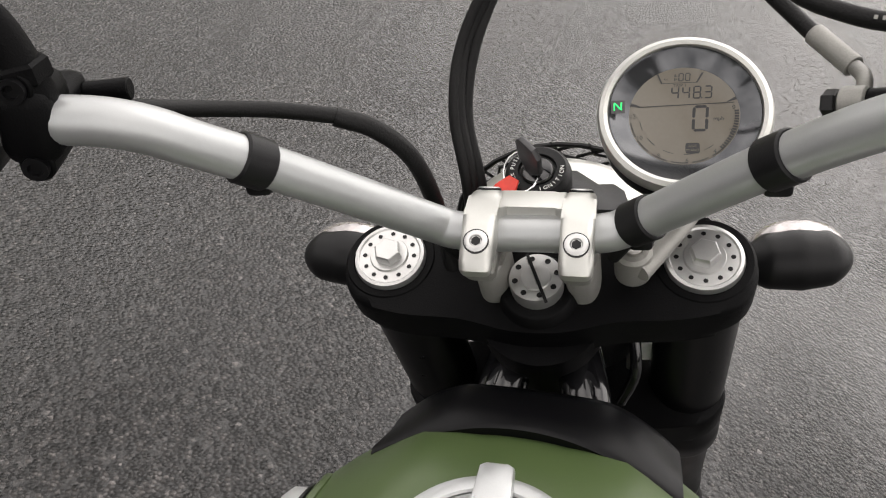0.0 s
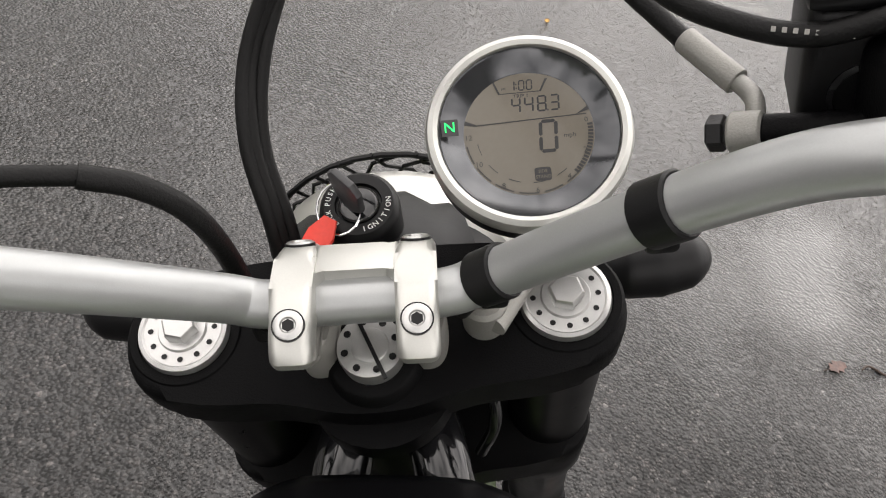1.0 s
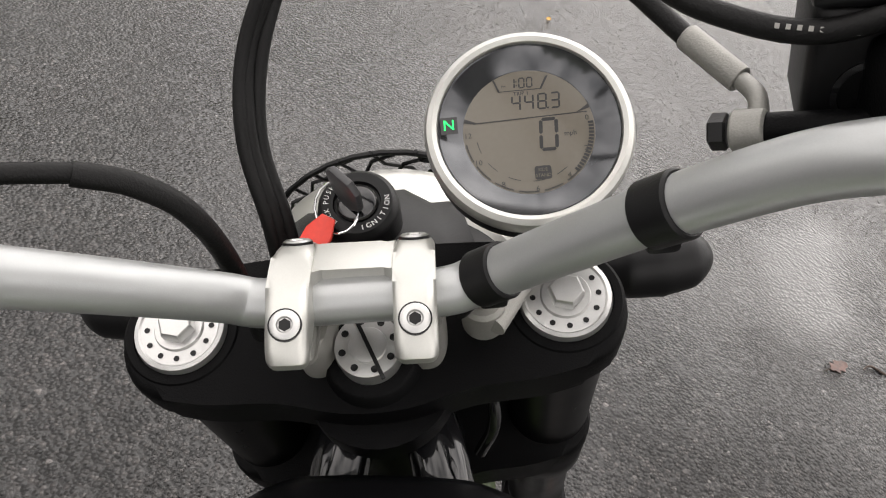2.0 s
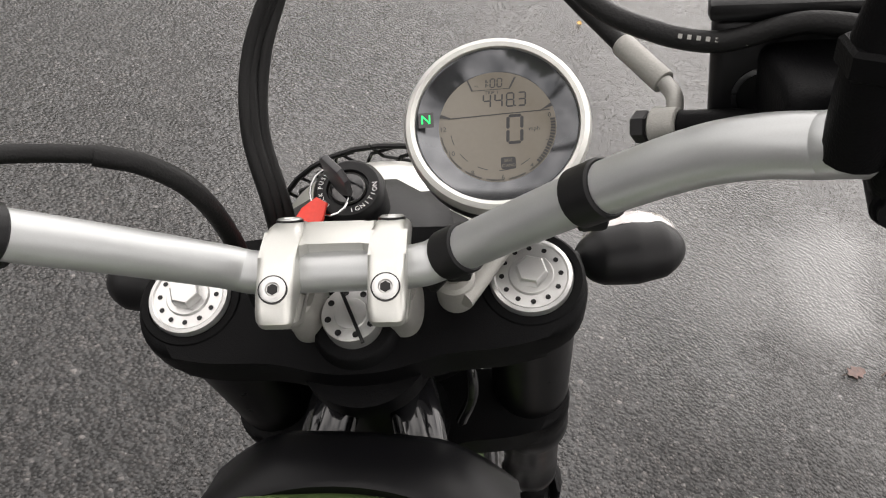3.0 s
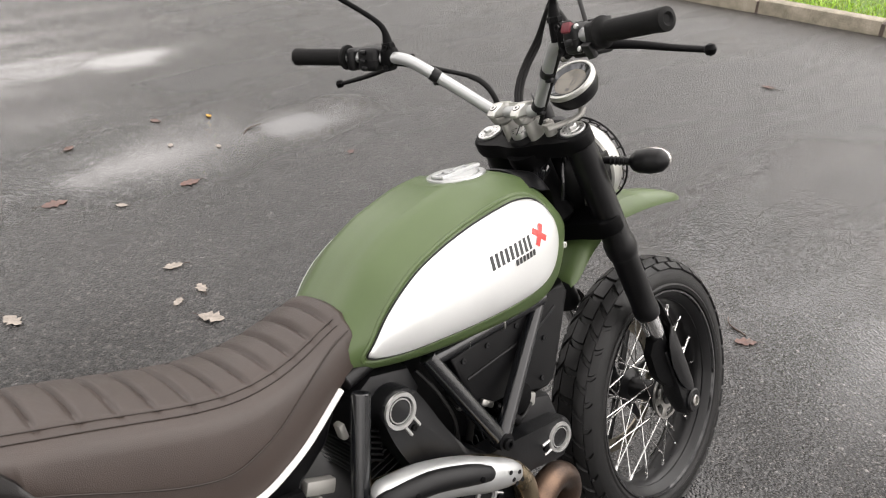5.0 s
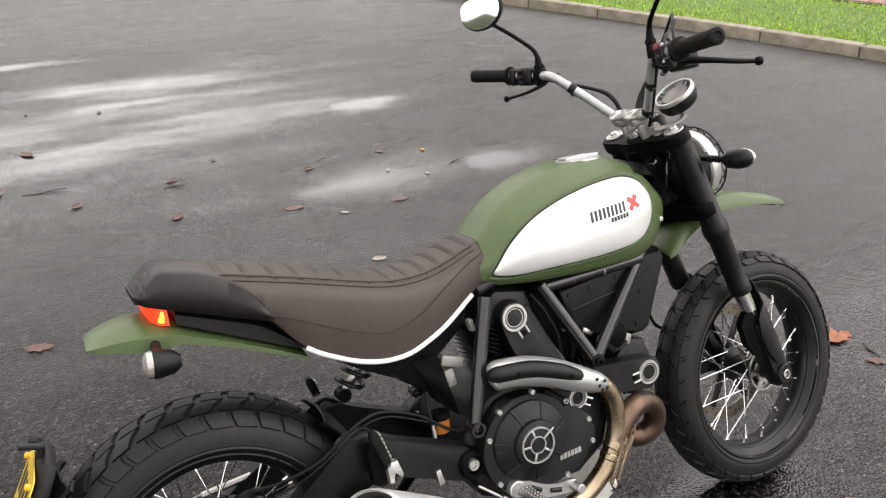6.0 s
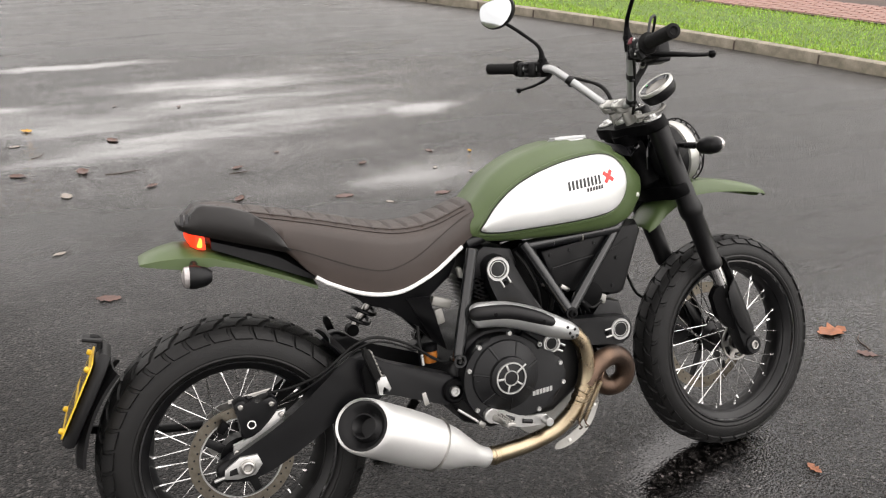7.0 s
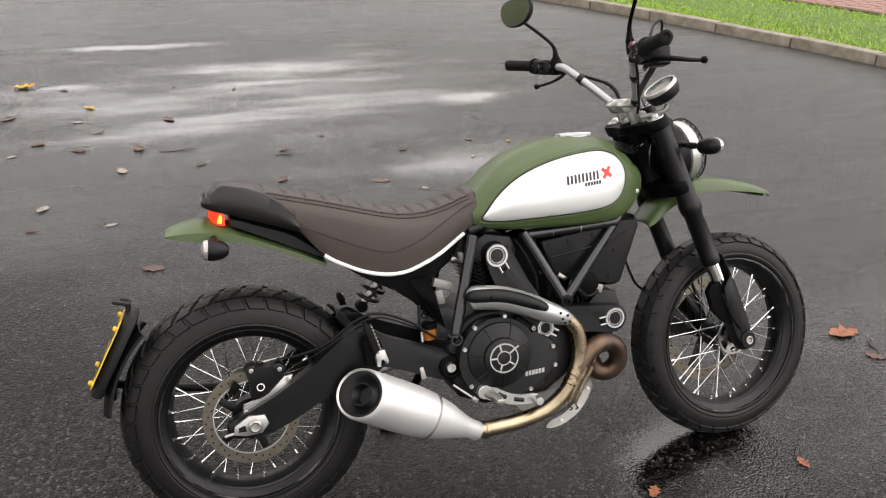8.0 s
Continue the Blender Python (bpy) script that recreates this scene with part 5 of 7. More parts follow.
    mirror = part("mirror", loft(rows), PLASTIC, handlebar, "black backed mirror", m=plain)
    part("mirror_glass", prism([(x * 0.96, y * 0.955) for x, y in glass_poly], 0.002, MM @ Matrix.Translation((0, 0, 0.0012))), MIRROR, handlebar, "reflecting mirror glass", smooth=0, m=plain)

# ---- round instrument ----
DASH = STEER @ axes((1.200, -0.087, 1.0855), (0, -1, 0), (math.cos(radians(35)), 0, math.sin(radians(35))), (-math.sin(radians(35)), 0, math.cos(radians(35)))) @ Matrix.Scale(0.96, 4)
dash = part("instrument", lathe([(0, -0.046), (0.030, -0.046), (0.044, -0.040), (0.0505, -0.026), (0.0515, -0.010), (0.0505, -0.007), (0.0, -0.007)], DASH, 64), PLASTIC, bike, "round digital instrument with a silver ring")
part("silver_ring", lathe([(0.0500, -0.0105), (0.0523, -0.0095), (0.0526, -0.004), (0.0512, 0.0002), (0.0485, 0.0018), (0.0462, 0.0006), (0.0452, -0.003), (0.0452, -0.009)], DASH, 72), SILVER, dash, "satin silver bezel ring")
part("bezel", lathe([(0.0455, -0.0012), (0.0448, -0.0022), (0.0335, -0.0058), (0.0325, -0.0068)], DASH, 72), SMOKE, dash, "shiny dark inner bezel")
part("display", lathe([(0.0340, -0.0062), (0, -0.0062)], DASH, 56), LCD, dash, "grey liquid crystal display")
SEGMENTS = {"0": "abcdef", "1": "bc", "2": "abged", "3": "abgcd", "4": "fgbc", "5": "afgcd", "6": "afgedc", "7": "abc", "8": "abcdefg", "9": "abcfgd"}


def digit(ch, u, v, h, w, th, bm):
    q = h / 2
    bars = {"a": ((-w / 2, q), (w / 2, q)), "b": ((w / 2, q), (w / 2, 0)), "c": ((w / 2, 0), (w / 2, -q)), "d": ((-w / 2, -q), (w / 2, -q)), "e": ((-w / 2, 0), (-w / 2, -q)), "f": ((-w / 2, q), (-w / 2, 0)), "g": ((-w / 2, 0), (w / 2, 0))}
    for k in SEGMENTS[ch]:
        (x0, y0), (x1, y1) = bars[k]
        d = Vector((x1 - x0, y1 - y0))
        n = d.normalized()
        a, b = Vector((x0, y0)) + n * th * 0.55, Vector((x1, y1)) - n * th * 0.55
        o = Vector((-n.y, n.x)) * th / 2
        slant = lambda p: DASH @ Vector((u + p.x + p.y * 0.07, v + p.y, -0.0060))
        bm.faces.new([bm.verts.new(slant(p)) for p in (a - n * th * 0.4, a + o, b + o, b + n * th * 0.4, b - o, a - o)])


bm = bmesh.new()
for k, ch in enumerate("100"):
    digit(ch, -0.0062 + k * 0.0040 + (0.0010 if k else 0), 0.0264, 0.0052, 0.0026, 0.0007, bm)
part("clock_digits", bm, SEG, dash, "clock digits reading 1:00", smooth=0)
part("clock_colon", text_mesh(":", 0.006, DASH @ pose(-0.0039, 0.0266, -0.0060)), SEG, dash, smooth=0)
bm = bmesh.new()
for k, ch in enumerate("4483"):
    digit(ch, -0.0050 + k * 0.0066, 0.0155, 0.0080, 0.0040, 0.0009, bm)
part("trip_digits", bm, SEG, dash, "trip digits reading 448.3", smooth=0)
part("decimal_point", prism([(0.0103, 0.0112), (0.0112, 0.0112), (0.0112, 0.0121), (0.0103, 0.0121)], 0.0001, DASH @ Matrix.Translation((0, 0, -0.0059))), SEG, dash, smooth=0)
bm = bmesh.new()
digit("0", 0.0097, -0.0025, 0.0160, 0.0078, 0.0018, bm)
part("speed_digit", bm, SEG, dash, "large speed digit 0", smooth=0)
for body, size, u, v in (("TRIP 1", 0.0029, -0.002, 0.0205), ("mph", 0.0036, 0.0205, -0.0030), ("PM", 0.0018, -0.0105, 0.0250)):
    part("lettering", text_mesh(body, size, DASH @ pose(u, v, -0.0060)), SEG, dash, smooth=0)
for body, u, v in (("12", -0.0312, 0.0000), ("10", -0.0270, -0.0150), ("8", -0.0155, -0.0275), ("6", 0.0014, -0.0312), ("4", 0.0180, -0.0253), ("2", 0.0278, -0.0118), ("0", 0.0300, 0.0045)):
    part("scale_number", text_mesh(body, 0.0040, DASH @ pose(u * 0.985, v * 0.985, -0.0060)), SEG, dash, smooth=0)
bm = bmesh.new()


def flat(points, bm, z=-0.0060):
    bm.faces.new([bm.verts.new(DASH @ Vector((u, v, z))) for u, v in points])


flat([(-0.0275, 0.0060), (0.030, 0.0075), (0.030, 0.0080), (-0.0275, 0.0066)], bm)
flat([(-0.0325, 0.0072), (-0.0265, 0.0060), (-0.0265, 0.0070), (-0.0325, 0.0098)], bm)
flat([(0.0245, 0.0078), (0.0325, 0.0100), (0.0325, 0.0130), (0.0265, 0.0090)], bm)
for pts in (((-0.0160, 0.0292), (-0.0150, 0.0292), (-0.0125, 0.0222), (-0.0135, 0.0222)), ((-0.0135, 0.0222), (0.0075, 0.0222), (0.0075, 0.0226), (-0.0135, 0.0226)), ((0.0075, 0.0222), (0.0085, 0.0222), (0.0125, 0.0292), (0.0112, 0.0292))):
    flat(pts, bm)
for k in range(60):
    a0, a1 = radians(188 + k * 2.25), radians(188 + (k + 0.93) * 2.25)
    if k % 10 < 8:
        for r, th in ((0.0325, 0.0007),):
            flat([(r * math.cos(a0), r * math.sin(a0)), (r * math.cos(a1), r * math.sin(a1)), ((r - th) * math.cos(a1), (r - th) * math.sin(a1)), ((r - th) * math.cos(a0), (r - th) * math.sin(a0))], bm)
    if k % 12 < 6:
        r, th = 0.0268, 0.0004
        flat([(r * math.cos(a0), r * math.sin(a0)), (r * math.cos(a1), r * math.sin(a1)), ((r - th) * math.cos(a1), (r - th) * math.sin(a1)), ((r - th) * math.cos(a0), (r - th) * math.sin(a0))], bm)
for k in range(16):
    a0, a1 = radians(-47 + k * 3.3), radians(-47 + k * 3.3 + 2.3)
    r, th = 0.0325, 0.0026
    flat([(r * math.cos(a0), r * math.sin(a0)), (r * math.cos(a1), r * math.sin(a1)), ((r - th) * math.cos(a1), (r - th) * math.sin(a1)), ((r - th) * math.cos(a0), (r - th) * math.sin(a0))], bm)
part("dial_scale", bm, SEG, dash, "dark scale marks", smooth=0)
bm = bmesh.new()
flat(oval(0.0048, -0.0225, 0.0042, 0.0036, 20, 6), bm)
part("stand_warning", bm, SEG, dash, "dark stand warning box", smooth=0)
for body, v in (("SIDE", -0.0211), ("STAND", -0.0240)):
    part("lettering", text_mesh(body, 0.0024, DASH @ pose(0.0048, v, -0.0058)), LCD, dash, smooth=0)
bm = bmesh.new()
flat([(-0.0440, 0.0000), (-0.0355, 0.0000), (-0.0355, 0.0090), (-0.0440, 0.0090)], bm, -0.0012)
part("neutral_window", bm, BEZEL, dash, smooth=0)
part("neutral_light", text_mesh("N", 0.0078, DASH @ pose(-0.0398, 0.0044, -0.0008)), NEUTRAL, dash, "lit green neutral letter", smooth=0)

# ---- ignition switch and key ----
IGN = FK @ axes(FK0.inverted() @ Vector((1.220, 0.004, 1.033)), (1, 0, 0), (0, 1, 0), (0, 0, 1))
lock = part("ignition_switch", lathe([(0, -0.05), (0.021, -0.05), (0.0225, -0.004), (0.0215, 0.0), (0.019, 0.0025), (0.0130, 0.003), (0.0125, 0.0005), (0, 0.0005)], IGN, 44), PLASTIC, bike, "black ignition switch with a key in it")
part("lock_barrel", lathe([(0, 0), (0.0105, 0.0), (0.0105, 0.0028), (0.0092, 0.0034), (0.0, 0.0030)], IGN, 32), BEZEL, lock)
part("barrel_ring", lathe([(0.0100, 0.002), (0.0106, 0.0036), (0.0112, 0.002)], IGN, 32), STEEL, lock)
text_parts = (("IGNITION", 0.0042, -128), ("PUSH", 0.0040, 70), ("LOCK", 0.0036, 120))
for body, size, ang in text_parts:
    a0 = radians(ang)
    for k, ch in enumerate(body):
        a = a0 + (k - (len(body) - 1) / 2) * size * 0.82 / 0.0165 * (1 if -180 < ang < 0 else -1)
        turn = math.degrees(a) + (90 if -180 < ang < 0 else -90)
        part("lettering", text_mesh(ch, size, IGN @ pose(0.0165 * math.cos(a), 0.0165 * math.sin(a), 0.0034, 0, 0, turn)), WHITE, lock, smooth=0)
key = part("key", prism([(-0.003, 0.0), (0.003, 0.0), (0.003, 0.006), (0.011, 0.010), (0.012, 0.026), (0.007, 0.032), (-0.007, 0.032), (-0.012, 0.026), (-0.011, 0.010), (-0.003, 0.006)], 0.0045, IGN @ axes((0, 0.002, 0.0), (0.75, 0.66, 0), (0, 0, 1), (0.66, -0.75, 0)), 0.0015), KEYGREY, lock, "grey headed key")
part("key_ring", tube([IGN @ Vector((-0.004 + 0.014 * math.cos(a), 0.010 + 0.012 * math.sin(a), 0.006 + 0.004 * math.cos(a))) for a in np.linspace(0, 2 * math.pi, 17)[:-1]], 0.0007, 6, 1, True), CHROME, lock)
part("key_fob", prism([(-0.004, -0.004), (0.006, -0.008), (0.034, -0.0065), (0.038, 0.0), (0.034, 0.0065), (0.006, 0.008), (-0.004, 0.004)], 0.003, IGN @ axes((-0.014, 0.016, 0.006), Vector((-0.82, 0.55, -0.14)).normalized(), Vector((0.55, 0.82, 0)).normalized(), Vector((-0.82, 0.55, -0.14)).normalized().cross(Vector((0.55, 0.82, 0)).normalized())), 0.001), KEYRED, lock, "red key fob")
part("fob_label", prism([(0.008, -0.004), (0.022, -0.003), (0.022, 0.003), (0.008, 0.004)], 0.0004, IGN @ axes((-0.014, 0.016, 0.0066), Vector((-0.82, 0.55, -0.14)).normalized(), Vector((0.55, 0.82, 0)).normalized(), Vector((-0.82, 0.55, -0.14)).normalized().cross(Vector((0.55, 0.82, 0)).normalized()))), SMOKE, lock)

# ---- headlamp with its wire guard ----
HL = STEER @ axes((1.322, 0, 0.894), (0, 1, 0), (-math.sin(radians(9)), 0, math.cos(radians(9))), (math.cos(radians(9)), 0, math.sin(radians(9))))
headlamp = part("headlamp", lathe([(0, -0.105), (0.035, -0.103), (0.065, -0.085), (0.080, -0.055), (0.086, -0.02), (0.086, 0.0), (0.070, 0.0), (0.05, -0.03), (0, -0.05)], HL, 56), PLASTIC, bike, "round black headlamp with a silver rim")
part("headlamp_rim", lathe([(0.0855, -0.022), (0.0905, -0.018), (0.0915, 0.004), (0.088, 0.014), (0.079, 0.017), (0.076, 0.012), (0.080, 0.0)], HL, 64), SILVER, headlamp, "wide satin silver rim")
part("headlamp_lens", lathe([(0.078, 0.010), (0.06, 0.018), (0.03, 0.022), (0, 0.0235)], HL, 48), GLASS, headlamp, "clear lamp glass")
part("reflector", lathe([(0.077, 0.006), (0.06, -0.012), (0.03, -0.03), (0, -0.036)], HL, 48), CHROME, headlamp)
bm = bmesh.new()
tube([HL @ Vector((0.094 * math.cos(a), 0.094 * math.sin(a), 0.024)) for a in np.linspace(0, 2 * math.pi, 33)[:-1]], 0.0022, 7, 1, True, bm)
guard = part("headlamp_guard", bm, BLACK, headlamp, "black wire mesh lamp guard")
for k in range(-4, 5):
    w = math.sqrt(max(0, 0.094 ** 2 - (k * 0.02) ** 2))
    for t in (1, -1):
        pts = []
        for q in np.linspace(-1, 1, 9):
            x, y = q * w, k * 0.02 + 0.004 * math.cos(q * 12) * t
            pts.append(HL @ (Matrix.Rotation(radians(45 * t), 4, "Z") @ Vector((x, y, 0.024 + 0.020 * (1 - (x * x + y * y) / 0.0088)))))
        part("guard_wire", tube(pts, 0.0015, 6, 1), BLACK, guard)
# cowl of the switch and lamp brackets
part("lamp_cowl", loft([[STEER @ Vector((x, y * w, z + (0.012 if abs(y) < 0.6 else 0))) for y in (-1, -0.75, -0.4, 0, 0.4, 0.75, 1)] + [STEER @ Vector((x + 0.004, y * w, z - 0.05)) for y in (1, 0.75, 0.4, 0, -0.4, -0.75, -1)] for x, z, w in ((1.180, 0.992, 0.060), (1.215, 1.000, 0.058), (1.250, 0.998, 0.052), (1.275, 0.988, 0.044))]), PLASTIC, bike, "black plastic cowl under the ignition switch")
for s in (-1, 1):
    part("lamp_bracket", prism([(-0.02, -0.16), (0.04, -0.165), (0.085, -0.150), (0.085, -0.120), (0.04, -0.11), (-0.02, -0.10)], 0.005, FK @ axes((FORK_F, s * 0.088, 0), (1, 0, 0), (0, 0, 1), (0, -1, 0)), 0.001), BLACK, bike, "black lamp bracket")
    ind_a, ind_b = Vector((1.272, s * 0.092, 0.915)), Vector((1.284, s * 0.146, 0.909))
    arm = rod(ind_a, ind_b, 0.0075, seg=14)
    for k in range(4):
        q = ind_a + (ind_b - ind_a) * (0.25 + 0.15 * k)
        rod(q, q + (ind_b - ind_a) * 0.06, 0.0098, seg=14, bm=arm)
    ind = part("front_indicator", tube([(1.283, s * 0.138, 0.909), (1.285, s * 0.146, 0.909), (1.287, s * 0.158, 0.908), (1.290, s * 0.182, 0.908), (1.292, s * 0.204, 0.908), (1.294, s * 0.216, 0.908), (1.295, s * 0.220, 0.908)], [0.004, 0.014, 0.0215, 0.0245, 0.0215, 0.012, 0.003], 26, 5), PLASTIC, bike, "black bullet-shaped front indicator", m=STEER)
    part("arm", arm, PLASTIC, ind, "ribbed black stalk", m=STEER)
    lens_m = axes((1.296, s * 0.182, 0.908), (0, 1, 0), (0, 0, 1), (1, 0, 0))
    part("lens", loft([[lens_m @ Vector((x * k, y * k, z)) for x, y in oval(0, 0, 0.036, 0.0235, 28)] for k, z in ((1.0, 0.0), (1.02, 0.006), (0.98, 0.014), (0.8, 0.020), (0.4, 0.023))]), LENS, ind, "pale lens facing forward", m=STEER)

# ---- front mudguard ----
G_ROWS = [(1.644, 0.73, 0.0105, 0.002), (1.633, 0.736, 0.0315, 0.005), (1.608, 0.748, 0.0504, 0.01), (1.567, 0.764, 0.0609, 0.017), (1.52, 0.778, 0.0651, 0.023), (1.45, 0.794, 0.0662, 0.03), (1.38, 0.804, 0.0651, 0.036), (1.33, 0.802, 0.063, 0.036), (1.28, 0.779, 0.0599, 0.03), (1.23, 0.749, 0.0588, 0.024), (1.19, 0.713, 0.0567, 0.018), (1.17, 0.693, 0.0483, 0.01)]
rows = []
gl_line = curve_of([(x, w, z) for x, z, w, d in G_ROWS], 3)
skirts = [p.x for p in curve_of([(d, 0, 0) for x, z, w, d in G_ROWS], 3)]
for p, d in zip(gl_line, skirts):
    w = p.y
    arc = [(-w, -d), (-w, -d * 0.4), (-w * 0.88, 0.003), (-w * 0.5, 0.008), (0, 0.010), (w * 0.5, 0.008), (w * 0.88, 0.003), (w, -d * 0.4), (w, -d)]
    inner = [(w * 0.96, -d), (w * 0.92, -d * 0.4), (w * 0.45, 0.004), (0, 0.006), (-w * 0.45, 0.004), (-w * 0.92, -d * 0.4), (-w * 0.96, -d)]
    rows.append([Vector((p.x, y, p.z + z)) for y, z in arc + inner])
part("front_mudguard", loft(rows), GREEN, bike, "matt green high front mudguard", smooth=50, m=STEER)

# ---- hoses and cables ----
def cable(name, pts, r, label="", mat=HOSE, steps=8, steered=True):
    return part(name, tube(pts, r, 12, steps), mat, bike, label, m=STEER if steered else None)


cable("wiring_hose", [(1.188, 0.042, 0.975), (1.207, 0.046, 1.035), (1.228, 0.053, 1.078), (1.253, 0.046, 1.118), (1.268, 0.016, 1.165), (1.255, -0.02, 1.212), (1.215, -0.072, 1.222), (1.165, -0.106, 1.196), (1.134, -0.126, 1.180), (1.117, -0.146, 1.174), (1.104, -0.170, 1.173), (1.092, -0.198, 1.184), (1.075, -0.225, 1.185)], 0.0042, "black brake hose with worn lettering")
cable("throttle_cable", [(1.184, 0.045, 0.975), (1.203, 0.049, 1.035), (1.224, 0.056, 1.078), (1.249, 0.049, 1.118), (1.264, 0.019, 1.166), (1.255, -0.03, 1.228), (1.205, -0.105, 1.262), (1.125, -0.18, 1.242), (1.065, -0.235, 1.185)], 0.0036)
cable("clutch_cable", [(1.170, 0.058, 0.990), (1.172, 0.064, 1.042), (1.164, 0.072, 1.080), (1.156, 0.088, 1.103), (1.150, 0.108, 1.115)], 0.0056, "black clutch cable with a thicker sleeve")
cable("clutch_cable_end", [(1.151, 0.106, 1.1145), (1.137, 0.137, 1.127), (1.110, 0.168, 1.143), (1.075, 0.187, 1.162), (1.062, 0.200, 1.164)], 0.0046)
for sg in (1, -1):
    pts = [on_bar(y, sg)[0] + Vector((0.010, 0, -0.0135)) for y in (0.225, 0.19, 0.16, 0.125, 0.095, 0.065)]
    cable("switch_wire", [(p.x, sg * p.y, p.z) for p in pts] + [(1.152, sg * 0.046, 1.014)], 0.0042, "black wire under the bar")
cable("brake_hose", [(1.155, -0.1445, 1.147), (1.174, -0.130, 1.157), (1.205, -0.100, 1.180), (1.240, -0.05, 1.212), (1.270, 0.000, 1.200), (1.272, 0.024, 1.150), (1.252, 0.043, 1.110), (1.230, 0.049, 1.072), (1.209, 0.041, 1.03), (1.19, 0.037, 0.97)], 0.0042, "black brake hose with a crimped silver end")
cable("hose_elbow", [(1.108, -0.157, 1.133), (1.112, -0.1585, 1.1385), (1.121, -0.1600, 1.1412), (1.135, -0.1583, 1.1402)], 0.0036, "silver hose elbow", CASTSIL)
part("hose_crimp", rod((1.134, -0.1587, 1.1398), (1.157, -0.1435, 1.1478), 0.0054, seg=18), CASTSIL, bike, "silver crimped hose end", m=STEER)
cable("front_cable", [(1.13, 0.02, 0.60), (1.155, 0.03, 0.54), (1.19, 0.045, 0.49), (1.25, 0.06, 0.46)], 0.004, steered=False)

# bits that glint between the fork legs
for sg in (-1, 1):
    part("upper_frame_tube", tube([STEER @ Vector((1.170, sg * 0.020, 0.925)), Vector((1.130, sg * 0.030, 0.905)), Vector((1.085, sg * 0.036, 0.865)), Vector((1.02, sg * 0.040, 0.82))], 0.0165, 18, 5), BEZEL, bike, "glossy black frame tube at the steering head")
cable("lower_hose", [(1.200, -0.055, 0.965), (1.188, -0.058, 0.93), (1.176, -0.060, 0.895), (1.180, -0.050, 0.86)], 0.0042, "glossy black hose by the fork", BEZEL)

# pale tab and return spring beside the steering head
part("pale_tab", box((0.012, 0.014, 0.016), pose(1.2463, -0.062, 0.860, 0, 12, 8), 0.002), WHITE, bike, "small pale box-shaped tab")
bm = bmesh.new()
m, k = between((1.249, -0.049, 0.860), (1.252, -0.049, 0.832))
tube([m @ Vector((0.0032 * math.cos(a), 0.0032 * math.sin(a), k * a / (2 * math.pi * 9))) for a in np.linspace(0, 2 * math.pi * 9, 80)], 0.0009, 5, 1, False, bm)
part("return_spring", bm, STEEL, bike, "small steel return spring")
# worn lettering on the hose, as plain bars
hose_way = Vector((-0.40, -0.92, 0.0)).normalized()
hose_up = Vector((-0.78, 0.34, 0.52)).normalized()
hose_across = hose_up.cross(hose_way).normalized()
for k in range(8):
    here = Vector((1.1095, -0.158, 1.1732)) + hose_way * 0.0034 * k + hose_up * 0.0041
    part("hose_letter", box((0.0015, 0.0017, 0.0003), axes(here, hose_way, hose_across, hose_up), 0.0), CASTSIL, bike, smooth=0, m=STEER)

